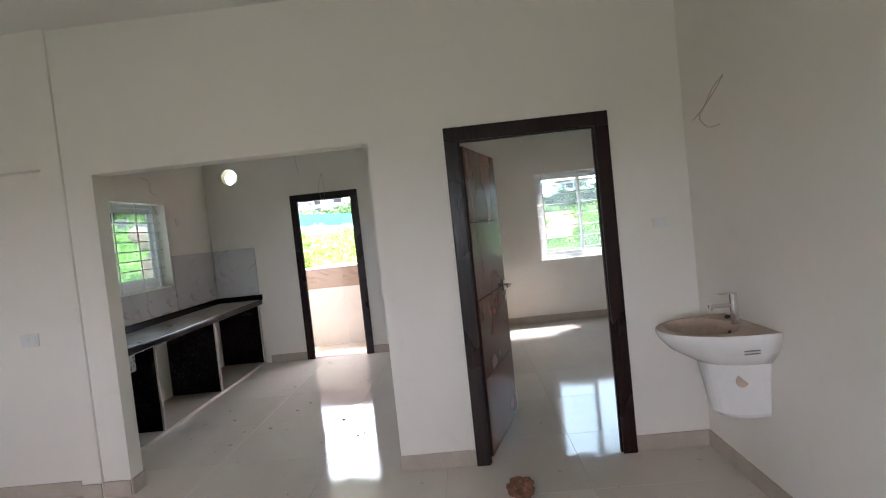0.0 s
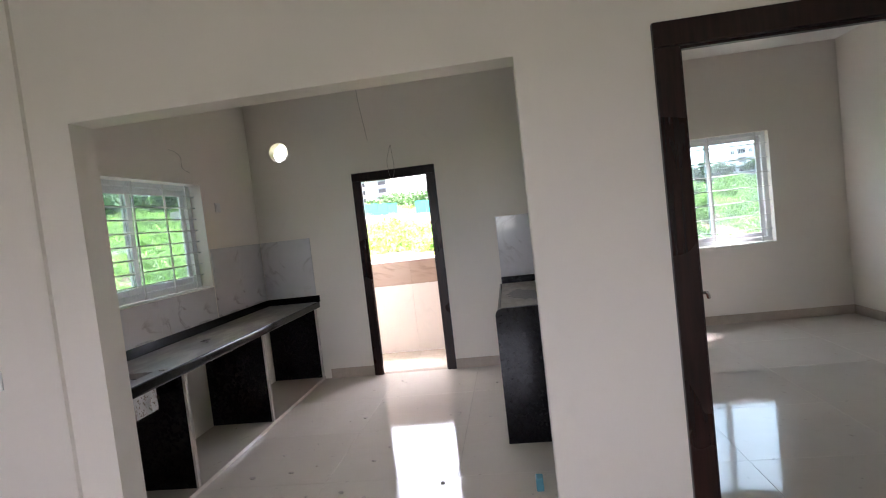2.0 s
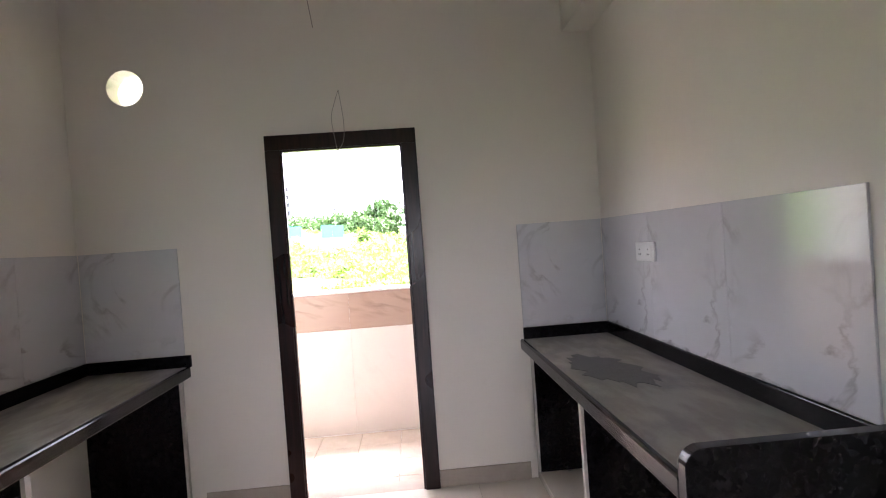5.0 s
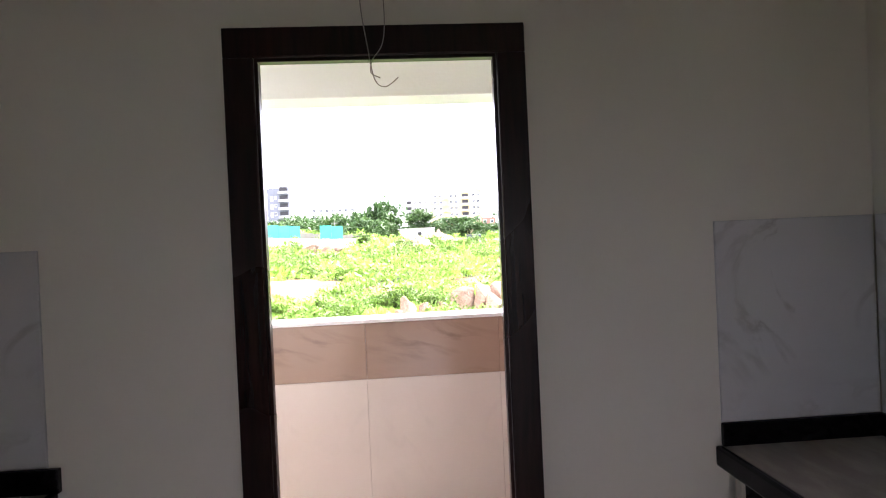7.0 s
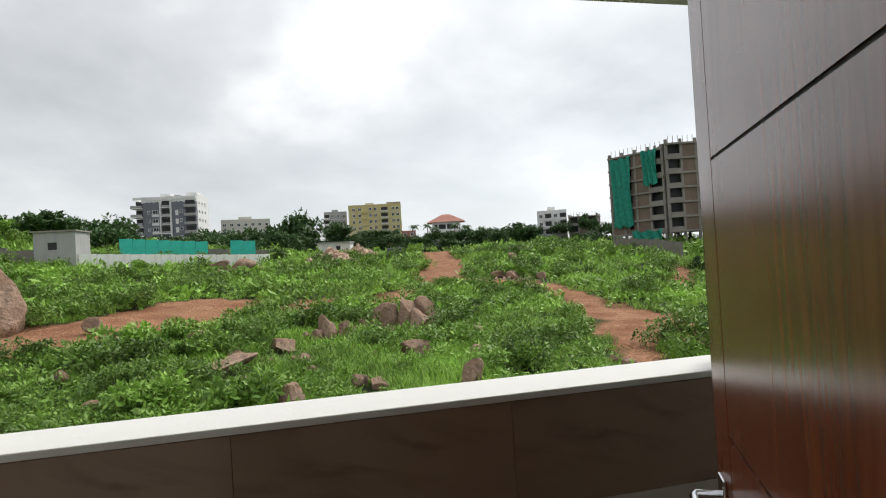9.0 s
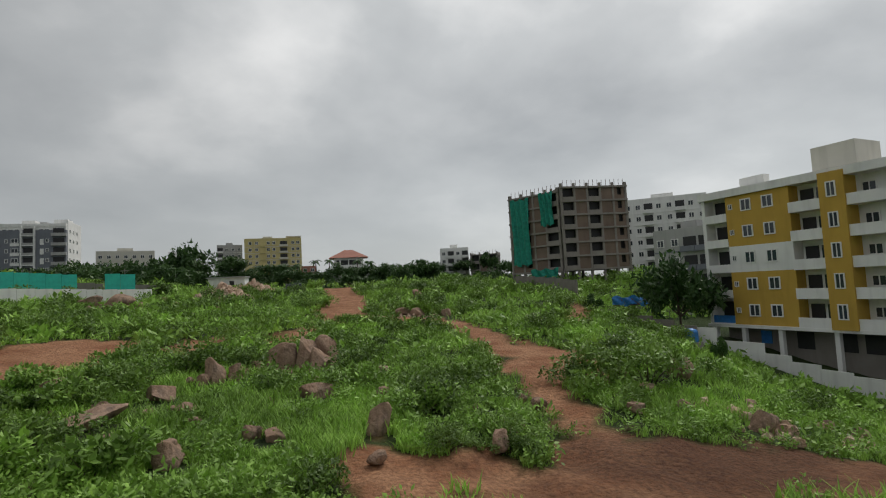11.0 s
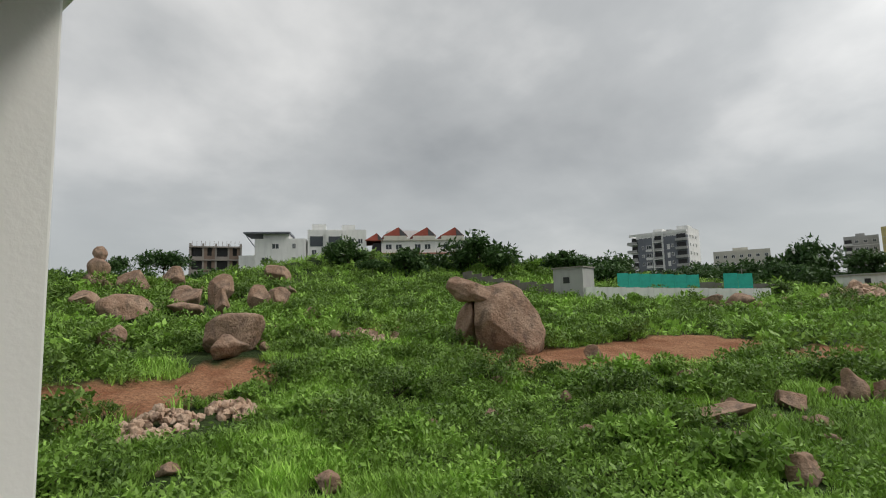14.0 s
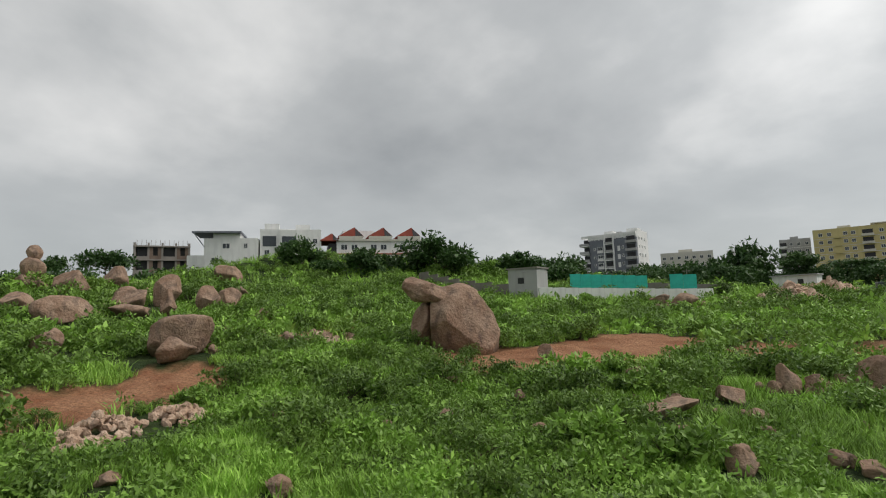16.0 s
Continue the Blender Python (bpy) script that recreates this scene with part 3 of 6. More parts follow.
def rock_mesh(name, seed, size, rough=0.30, flat=0.0, sub=4, mat=None, taper=0.0, worn=(0.40, 0.74)):
    """A boulder: facets cut off a ball, worn round and roughened."""
    r = random.Random(seed)
    bm = bmesh.new()
    bmesh.ops.create_icosphere(bm, subdivisions=sub, radius=1.0)
    cuts = []
    for k in range(9):
        d = Vector((r.gauss(0, 1), r.gauss(0, 1), r.gauss(0, 0.8))).normalized()
        cuts.append((d, r.uniform(*worn)))
    off = Vector((r.uniform(0, 50), r.uniform(0, 50), r.uniform(0, 50)))
    for v in bm.verts:
        p = v.co.copy()
        for d, h in cuts:
            q = p.dot(d)
            if q > h:
                p -= d * (q - h) * 0.95
        n = noise.noise(p * 1.3 + off) * rough + noise.noise(p * 4 + off) * rough * 0.25 + noise.noise(p * 11 + off) * rough * 0.08
        p *= 1 + n
        s = 1 - taper * max(0.0, p.z)
        v.co = Vector((p.x * size[0] * s, p.y * size[1] * s, p.z * size[2]))
    return mesh_of(name, bm, mat or M_ROCK, smooth=True)


# the great split boulder: a block with a capstone leaning on it
bx_, by_ = -19.2, 33.2
bz = hz(bx_, by_)
bo = thing("boulder", (bx_, by_, bz - 0.3), "great split brown granite boulder with capstone", "boulder")
ob = new("block", rock_mesh("block", 12, (2.95, 2.55, 2.85), 0.15, sub=5, worn=(0.60, 0.88)))
ob.parent, ob.matrix_basis = bo, pose(0.45, 0.1, 1.95, 0, 10, 30)
ob = new("flake", rock_mesh("flake", 15, (1.1, 1.7, 2.1), 0.14, sub=4))
ob.parent, ob.matrix_basis = bo, pose(-1.9, -0.9, 1.7, 0, 14, 30)
ob = new("capstone", rock_mesh("capstone", 31, (2.15, 1.5, 1.0), 0.15, sub=5, worn=(0.5, 0.85)))
ob.parent, ob.matrix_basis = bo, pose(-1.35, -0.85, 4.35, 4, 14, 30)

BOULDERS = (
    # x, y, half-width, half-height, turn, lean, taper
    (-48.0, 33.3, 1.05, 1.75, 20, 6, 0.42), (-31.6, 20.0, 2.1, 1.05, 25, -22, 0.1), (-29.0, 18.6, 1.0, 0.75, 60, -20, 0.1),
    (-60.8, 36.6, 1.75, 1.6, 10, 4, 0.1), (-58.2, 31.0, 2.6, 0.95, 30, -8, 0.0), (-50.6, 21.6, 1.7, 1.1, 70, 0, 0.1),
    (-49.9, 30.4, 0.85, 1.15, 10, 6, 0.1), (-54.2, 40.2, 1.25, 1.05, 40, 0, 0.0), (-71.8, 39.2, 1.35, 1.0, 0, 0, 0.0),
    (-51.3, 27.4, 1.9, 0.6, 30, -4, 0.0), (-36.6, 15.4, 1.0, 0.75, 0, 0, 0.3), (-73.5, 31.8, 1.9, 1.6, 15, 16, 0.2),
    (-80.0, 40.0, 2.6, 1.5, 15, 0, 0.0), (-81.5, 59.4, 2.2, 1.6, 30, 0, 0.0), (-41.4, 34.6, 0.75, 0.6, 30, 0, 0.0), (-59.2, 21.0, 1.5, 0.9, 0, 0, 0.0),
    (-30.0, 28.2, 0.85, 0.4, 0, 0, 0.0), (-28.6, 30.2, 0.6, 0.35, 40, 0, 0.0), (-27.5, 31.5, 0.4, 0.3, 80, 0, 0.0), (-12.4, 33.0, 0.5, 0.5, 0, 0, 0.0),
    (-22.5, 40.5, 1.0, 0.9, 20, 0, 0.0), (-66.0, 50.0, 1.1, 0.9, 20, 0, 0.1), (-64.0, 34.0, 1.4, 0.9, 50, 10, 0.0),
)
for k, (x, y, w, h, turn, lean, tp) in enumerate(BOULDERS):
    ob = new("boulder", rock_mesh("boulder", 40 + k, (w * 1.32, w * 1.05, h * 1.32), 0.15, taper=tp))
    ob.matrix_basis = Matrix.Translation((x, y, hz(x, y) + h * 0.9)) @ pose(0, 0, 0, 0, lean, turn)
    tagged(ob, "brown weathered granite boulder in the scrub", "boulder", "boulders on the hill")
FIELD = (
    (3.7, 33.6, 1.05, 0.95, 0, 10), (5.0, 33.2, 0.65, 1.05, 30, 8), (6.3, 33.6, 0.85, 1.0, 70, -8), (5.6, 32.0, 0.75, 0.8, 10, 0), (4.4, 26.0, 0.75, 0.42, 10, 0),
    (5.7, 20.0, 0.42, 0.62, 0, 10), (9.0, 17.1, 0.32, 0.40, 0, 0), (1.5, 20.8, 0.34, 0.38, 20, 0), (2.1, 20.2, 0.42, 0.30, 60, 0), (-4.1, 24.0, 1.15, 0.32, 30, -16),
    (0.1, 31.1, 0.55, 0.65, 0, 0), (24.1, 24.2, 0.8, 0.75, 0, 0), (21.7, 60.2, 0.9, 0.5, 0, 0), (24.8, 59.0, 0.8, 0.6, 20, 0), (20.7, 62.2, 1.0, 0.5, 50, 0),
    (-1.0, 19.0, 0.45, 0.5, 20, 14), (29.4, 81.0, 1.0, 0.9, 0, 0), (20.7, 16.6, 0.5, 0.5, 0, 0), (-11.5, 81.0, 1.6, 0.9, 0, 0), (-14.4, 80.4, 1.3, 0.8, 0, 0),
    (-3.0, 21.4, 0.6, 0.3, 0, 0), (-11.1, 10.9, 0.34, 0.3, 0, 0), (-15.3, 8.7, 0.3, 0.22, 20, 0), (-0.9, 18.9, 0.42, 0.5, 30, 10), (1.2, 31.5, 0.5, 0.5, 10, 0), (-6.0, 30.5, 0.9, 0.35, 10, 0), (16.5, 19.0, 0.35, 0.3, 0, 0), (22.0, 17.2, 0.4, 0.35, 0, 0), (-2.0, 27.5, 0.6, 0.5, 0, 0),
)
for k, (x, y, w, h, turn, lean) in enumerate(FIELD):
    ob = new("boulder", rock_mesh("boulder", 90 + k, (w * 1.28, w * 1.05, h * 1.28), 0.16, sub=4))
    ob.matrix_basis = Matrix.Translation((x, y, hz(x, y) + h * 0.75)) @ pose(0, 0, 0, 0, lean, turn)
    tagged(ob, "pinkish granite rock among the weeds", "rock", "rocks in the field")
rng = random.Random(31)
pebble = [rock_mesh("rock", 300 + k, (1.0, 0.85, 0.7), 0.16, sub=3) for k in range(7)]
for x0, x1, y0, y1, n in ((-7.5, 11.0, 17.0, 37.0, 46), (-20.0, -3.0, 9.0, 30.0, 18), (-62.0, -30.0, 16.0, 40.0, 34), (12.0, 27.0, 14.0, 24.0, 14), (-16.0, 4.0, 70.0, 88.0, 16)):
    for k in range(n):
        x, y = rng.uniform(x0, x1), rng.uniform(y0, y1)
        w = rng.uniform(0.16, 0.42) * (1.0 + math.hypot(x, y) / 90)
        ob = new("rock", pebble[rng.randrange(7)])
        ob.matrix_basis = Matrix.Translation((x, y, hz(x, y) + w * 0.55)) @ pose(0, 0, 0, rng.uniform(-20, 20), rng.uniform(-20, 20), rng.uniform(0, 360)) @ Matrix.Diagonal((w, w, w * rng.uniform(0.7, 1.3), 1))
        tagged(ob, "small granite stone half hidden in the scrub", "rock", "small stones of the field")
# balanced stack on the skyline
st = thing("rock_stack", (-78.2, 29.4, hz(-78.2, 29.4) - 0.2), "balanced stack of three granite rocks", "rock stack")
for k, (z, w, h, dx) in enumerate(((1.0, 1.9, 1.2, -0.3), (3.0, 1.35, 1.25, 0.1), (4.9, 0.85, 0.85, -0.3))):
    ob = new("stacked_rock", rock_mesh("stacked_rock", 70 + k, (w * 1.1, w * 1.1, h * 1.2), 0.12, worn=(0.66, 0.92)))
    ob.parent, ob.location = st, (dx, 0, z)


def rubble(name, spots, n, smin, smax, seed, label):
    """A heap of broken stones, joined."""
    r = random.Random(seed)
    protos = []
    for k in range(6):
        bm = bmesh.new()
        bmesh.ops.create_icosphere(bm, subdivisions=1, radius=1.0)
        for v in bm.verts:
            v.co *= 1 + r.uniform(-0.28, 0.28)
        bm.verts.ensure_lookup_table(); bm.faces.ensure_lookup_table()
        protos.append(([v.co.copy() for v in bm.verts], [[v.index for v in f.verts] for f in bm.faces]))
        bm.free()
    V, F = [], []
    for k in range(n):
        cx, cy, rx, ry, hh = spots[k % len(spots)]
        q, a = math.sqrt(r.random()), r.uniform(0, 6.28)
        x, y = cx + rx * q * math.cos(a), cy + ry * q * math.sin(a)
        s = r.uniform(smin, smax)
        z = gz(x, y) + hh * (1 - q) * r.uniform(0.3, 1) + s * 0.3
        mt = Matrix.Translation((x, y, z)) @ Euler((r.uniform(0, 6), r.uniform(0, 6), r.uniform(0, 6))).to_matrix().to_4x4() @ Matrix.Diagonal((s, s * r.uniform(0.6, 1), s * r.uniform(0.5, 0.9), 1))
        vs, fs = protos[r.randrange(6)]
        o = len(V)
        V += [mt @ v for v in vs]
        F += [[o + i for i in f] for f in fs]
    me = bpy.data.meshes.new(name)
    me.from_pydata(V, [], F)
    me.materials.append(M_ROCK2)
    return tagged(new(name, me), label, "rubble", kind="stuff")


rubble("rubble_pile", ((1.0, 93.0, 4.6, 5.0, 2.6), (6.5, 112.0, 4.5, 4.0, 2.4)), 520, 0.35, 0.85, 5, "heap of pale broken granite on the slope")
rubble("stone_heap", ((-19.8, 10.6, 1.5, 1.3, 0.7), (-19.2, 13.2, 1.1, 1.0, 0.6), (-18.6, 9.4, 0.9, 0.8, 0.3)), 300, 0.12, 0.27, 6, "scattered broken stones beside the earth track")
rubble("loose_stones", ((-12.0, 82.0, 6.0, 3.0, 0.4), (22.5, 60.5, 3.5, 1.5, 0.2), (22.5, 17.0, 3.5, 3.0, 0.05), (-29.0, 31.0, 2.2, 2.2, 0.15)), 240, 0.12, 0.4, 7, "loose stones scattered over the field")


# ---------------------------------------------------------------- vegetation
def leaf_material(name, dark, lite, gloss=0.55):
    m, nt, b = nodes_of(name)
    g = nt.nodes.new("ShaderNodeNewGeometry")
    oi = nt.nodes.new("ShaderNodeObjectInfo")
    big = noise_fac(nt, 0.22, detail=4, space="Object")
    ad = nt.nodes.new("ShaderNodeMath"); ad.operation = "ADD"
    nt.links.new(g.outputs["Random Per Island"], ad.inputs[0]); nt.links.new(big, ad.inputs[1])
    a2 = nt.nodes.new("ShaderNodeMath"); a2.operation = "MULTIPLY_ADD"; a2.inputs[1].default_value = 0.7
    nt.links.new(oi.outputs["Random"], a2.inputs[0]); nt.links.new(ad.outputs[0], a2.inputs[2])
    hf = nt.nodes.new("ShaderNodeMath"); hf.operation = "MULTIPLY"; hf.inputs[1].default_value = 0.37
    nt.links.new(a2.outputs[0], hf.inputs[0])
    nt.links.new(mixc(nt, hf.outputs[0], dark, lite), b.inputs["Base Color"])
    b.inputs["Roughness"].default_value = gloss
    b.inputs["Specular IOR Level"].default_value = 0.3
    tr = nt.nodes.new("ShaderNodeBsdfTranslucent")
    nt.links.new(mixc(nt, hf.outputs[0], tuple(v * 1.2 for v in dark), tuple(v * 1.2 for v in lite)), tr.inputs[0])
    mx = nt.nodes.new("ShaderNodeMixShader"); mx.inputs[0].default_value = 0.17
    out = nt.nodes["Material Output"]
    nt.links.new(b.outputs[0], mx.inputs[1]); nt.links.new(tr.outputs[0], mx.inputs[2]); nt.links.new(mx.outputs[0], out.inputs[0])
    return m


M_GRASS = leaf_material("meadow_grass", (0.012, 0.042, 0.007), (0.50, 0.82, 0.14), 0.6)
M_WEED = leaf_material("broad_weed_leaves", (0.010, 0.034, 0.007), (0.42, 0.70, 0.12), 0.5)
M_SHRUB = leaf_material("shrub_leaves", (0.012, 0.034, 0.008), (0.26, 0.43, 0.075), 0.5)
M_DRY = leaf_material("dry_brush", (0.10, 0.075, 0.045), (0.17, 0.14, 0.075), 0.8)
M_TREE = leaf_material("tree_leaves", (0.022, 0.060, 0.018), (0.085, 0.16, 0.040), 0.5)
M_BARK = simple("grey_bark", (0.10, 0.075, 0.055), 0.9, var=0.3, bumps=0.6, bscale=20)

NP = np.random.RandomState(3)


def scatter(n, r0, r1, a0=-92.0, a1=66.0, p=1.0):
    """n places over the field, thinning outwards."""
    u = NP.rand(n)
    r = r0 * (r1 / r0) ** u if p == 1.0 else (r0 ** (1 - p) + u * (r1 ** (1 - p) - r0 ** (1 - p))) ** (1 / (1 - p))
    a = np.radians(a0 + (a1 - a0) * NP.rand(n))
    x, y = r * np.sin(a), 1.0 + r * np.cos(a)
    keep = (earth(x, y) < 0.35) & ~((x > -4.5) & (x < 7) & (y < 3.5)) & ~((x > 48) & (y < 56))
    keep &= np.hypot(x - bx_, y - by_) > 2.6
    keep &= (earth(x * (1 + 1.6 / r), y * (1 + 1.6 / r)) < 0.4) | (NP.rand(n) < 0.3)
    keep &= np.hypot(x + 19.3, y - 11.3) > 2.2
    keep &= ~((x > 23.5) & (y < 42) & (NP.rand(n) < 0.2))
    for s in BOULDERS + FIELD:
        away = math.hypot(s[0], s[1])
        gap = 1.6 if away > 34 or s[0] < -20 else 0.7
        fx, fy = s[0] * (1 - gap / away), s[1] * (1 - gap / away)
        keep &= np.hypot(x - fx, y - fy) > s[2] + gap * 0.55
    return x[keep], y[keep], r[keep]


def height_of(x, y):
    return np.array([gz(a, b) for a, b in zip(x, y)])


def blades(name, x, y, z, size, per, lean, width, mat, label):
    """Tufts of blades, one pointed and bent sliver each."""
    n = len(x)
    th = NP.rand(n, per) * 2 * np.pi
    h = size[:, None] * (0.55 + 0.6 * NP.rand(n, per))
    ln = lean * h * (0.3 + NP.rand(n, per))
    bx0 = x[:, None] + 0.35 * size[:, None] * NP.randn(n, per)
    by0 = y[:, None] + 0.35 * size[:, None] * NP.randn(n, per)
    bz0 = np.repeat(z[:, None], per, 1) - 0.03
    w = width * size[:, None] * (0.6 + 0.8 * NP.rand(n, per))
    px, py = -np.sin(th) * w, np.cos(th) * w
    dx, dy = np.cos(th) * ln, np.sin(th) * ln
    v = np.empty((n, per, 5, 3), np.float32)
    v[:, :, 0] = np.stack([bx0 - px, by0 - py, bz0], -1)
    v[:, :, 1] = np.stack([bx0 + px, by0 + py, bz0], -1)
    v[:, :, 2] = np.stack([bx0 + px * 0.8 + dx * 0.35, by0 + py * 0.8 + dy * 0.35, bz0 + h * 0.6], -1)
    v[:, :, 3] = np.stack([bx0 - px * 0.8 + dx * 0.35, by0 - py * 0.8 + dy * 0.35, bz0 + h * 0.6], -1)
    v[:, :, 4] = np.stack([bx0 + dx, by0 + dy, bz0 + h], -1)
    m = n * per
    base = np.arange(m, dtype=np.int32)[:, None] * 5
    loops = (base + np.array([[0, 1, 2, 3, 3, 2, 4]], np.int32)).ravel()
    starts = (np.arange(m, dtype=np.int32)[:, None] * 7 + np.array([[0, 4]], np.int32)).ravel()
    return raw_mesh(name, v.reshape(-1, 3), loops, starts, mat, label)


def leaves(name, cx, cy, cz, rad, tall, per, leaf, mat, label=""):
    """Clumps of pointed leaves on the outside of low domes."""
    n = len(cx)
    d = NP.randn(n, per, 3)
    d[..., 2] = np.abs(d[..., 2]) * 0.9 + 0.1
    d /= np.linalg.norm(d, axis=-1, keepdims=True)
    k = (0.55 + 0.5 * NP.rand(n, per))[..., None]
    c = np.stack([cx, cy, cz], -1)[:, None] + d * k * np.stack([rad, rad, tall], -1)[:, None]
    return leaf_quads(name, c.reshape(-1, 3), d.reshape(-1, 3), np.repeat(leaf, per), mat, label)


def leaf_quads(name, c, d, size, mat, label=""):
    m = len(c)
    r = NP.randn(m, 3)
    u = d * 0.6 + r * 0.55
    u /= np.linalg.norm(u, axis=-1, keepdims=True)
    w = np.cross(u, NP.randn(m, 3) * 0.5 + np.array([0, 0, 1.0]))
    w /= np.linalg.norm(w, axis=-1, keepdims=True) + 1e-6
    s = (size * (0.6 + 0.8 * NP.rand(m)))[:, None]
    v = np.empty((m, 4, 3), np.float32)
    v[:, 0] = c - u * s
    v[:, 1] = c + w * s * 0.42
    v[:, 2] = c + u * s
    v[:, 3] = c - w * s * 0.42
    return raw_mesh(name, v.reshape(-1, 3), np.arange(m * 4, dtype=np.int32), np.arange(m, dtype=np.int32) * 4, mat, label)


def raw_mesh(name, v, loops, starts, mat, label=""):
    me = bpy.data.meshes.new(name)
    me.vertices.add(len(v)); me.vertices.foreach_set("co", v.astype(np.float32).ravel())
    me.loops.add(len(loops)); me.loops.foreach_set("vertex_index", loops)
    me.polygons.add(len(starts)); me.polygons.foreach_set("loop_start", starts.astype(np.int32))
    me.update(calc_edges=True)
    me.materials.append(mat)
    if label:
        return tagged(new(name, me), label, "vegetation", kind="stuff")
    return me


# grass, thick where the scrub is thin
x, y, r = scatter(60000, 11.0, 125.0, p=1.15)
patch = lattice(x, y, 5.0, 1) * 0.6 + lattice(x, y, 1.7, 2) * 0.4
k = patch + 0.12 * NP.rand(len(x)) > 0.46
x, y, r, patch = x[k], y[k], r[k], patch[k]
blades("grass", x, y, height_of(x, y), (0.14 + 0.46 * patch * (0.4 + lattice(x, y, 0.9, 4))) * (0.85 + r / 65), 10, 0.75, 0.048, M_GRASS, "tall bright green meadow grass")
# low leafy weeds: fine near the house, coarser far off
for n, r0, r1, per, fine in ((11500, 11.0, 42.0, 44, 0.155), (11500, 38.0, 130.0, 18, 0.32)):
    x, y, r = scatter(n, r0, r1, p=1.15)
    patch = lattice(x, y, 5.0, 1) * 0.6 + lattice(x, y, 1.7, 2) * 0.4
    k = patch - 0.22 * NP.rand(len(x)) < 0.52
    x, y, r = x[k], y[k], r[k]
    s = (0.20 + 0.46 * NP.rand(len(x)) ** 2) * (0.9 + r / 60)
    leaves("weeds", x, y, height_of(x, y), s, s * 1.05, per, s * fine, M_WEED, "low leafy green weeds and creepers")
# dead brush
x, y, r = scatter(900, 12.0, 60.0)
k = lattice(x, y, 4.0, 9) > 0.72
x, y, r = x[k], y[k], r[k]
blades("dry_brush", x, y, height_of(x, y), 0.35 + 0.3 * NP.rand(len(x)), 14, 0.9, 0.02, M_DRY, "brown dry brush among the weeds")


def shrub_proto(seed, rad, tall, n, leaf, mat, lobes=7):
    """Stems and a lobed, gappy mass of leaves."""
    r = random.Random(seed)
    e = new("shrub")
    cs = [Vector((r.gauss(0, 0.42) * rad, r.gauss(0, 0.42) * rad, tall * r.uniform(0.32, 0.85))) for _ in range(lobes)]
    bm = bmesh.new()
    for c in cs:
        tube(bm, [(0, 0, -0.2), (c.x * 0.4, c.y * 0.4, c.z * 0.45), tuple(c)], [0.03 * rad, 0.02 * rad, 0.006], 5)
    part("stem", bm, M_BARK, e)
    P, D, S = [], [], []
    for i in range(n):
        c = cs[i % lobes]
        d = Vector((NP.randn(), NP.randn(), NP.randn() * 0.8 + 0.25)).normalized()
        q = rad * (0.36 + 0.1 * (i % lobes % 3)) * (0.45 + 0.6 * NP.rand())
        P.append(c + Vector((d.x * q, d.y * q, d.z * q * 0.75)))
        D.append(d); S.append(leaf)
    P = np.array([tuple(p) for p in P]); P[:, 2] = np.maximum(P[:, 2], 0.02)
    ob = new("foliage", leaf_quads("foliage", P, np.array([tuple(d) for d in D]), np.array(S), mat))
    ob.parent = e
    return e


PROTO = [shrub_proto(1, 1.0, 1.0, 1400, 0.078, M_SHRUB, 11), shrub_proto(2, 1.0, 0.8, 1300, 0.080, M_WEED, 10), shrub_proto(3, 1.0, 1.25, 1400, 0.078, M_SHRUB, 12), shrub_proto(4, 1.0, 0.9, 1000, 0.11, M_WEED, 9)]
SH_LABEL = ("dense dark green shrub in the field", "bright green leafy bush among the grass", "tall bushy green shrub on the slope", "broad-leaved light green bush in the weeds")
for p, l in zip(PROTO, SH_LABEL):
    tagged(p, l, "shrub", "shrubs of the field")
used = [False] * 4


def put_shrub(kind, x, y, s, turn):
    m = Matrix.Translation((x, y, gz(x, y) - 0.05)) @ pose(0, 0, 0, 0, 0, turn)
    if not used[kind]:
        used[kind] = True
        PROTO[kind].matrix_basis = m @ Matrix.Diagonal((s, s, s, 1))
        return
    ob = copy_thing(PROTO[kind], m)
    ob.scale = (s, s, s)


for kind, x, y, s in ((0, -8.0, 24.2, 1.5), (3, -5.7, 26.0, 1.3), (1, -3.9, 31.2, 1.6), (0, -1.1, 33.2, 1.7), (2, -20.9, 17.0, 1.1), (0, -21.8, 7.2, 1.9), (0, 2.2, 34.4, 1.6), (1, 8.1, 22.3, 1.5),
                      (0, -3.7, 30.2, 1.3), (1, -1.2, 34.0, 1.5), (0, 8.6, 34.2, 1.5), (0, 9.1, 40.6, 1.7), (2, 18.8, 24.6, 1.7), (2, 26.8, 41.6, 1.6), (2, 20.5, 22.5, 1.8), (1, 22.5, 26.5, 1.5), (0, 25.0, 30.0, 1.4),
                      (1, 27.5, 25.5, 1.2), (0, -10.0, 18.0, 1.0), (1, 3.0, 28.0, 1.4), (1, 6.5, 27.0, 1.5), (0, 7.0, 30.5, 1.5), (1, -13.0, 20.0, 1.0),
                      (2, -17.0, 35.0, 1.2), (2, -21.5, 31.0, 1.1), (0, -16.4, 30.4, 0.9), (2, -62.0, 40.0, 2.0), (0, -44.0, 36.5, 1.7), (3, -12.5, 15.0, 0.9), (3, -16.5, 22.0, 1.0), (2, 24.5, 63.5, 2.2)):
    put_shrub(kind, x, y, s, (x * 37 + y * 11) % 360)
x, y, r = scatter(640, 13.0, 130.0, -88, 60, p=0.95)
sc = lattice(x, y, 9.0, 5)
rng = random.Random(8)
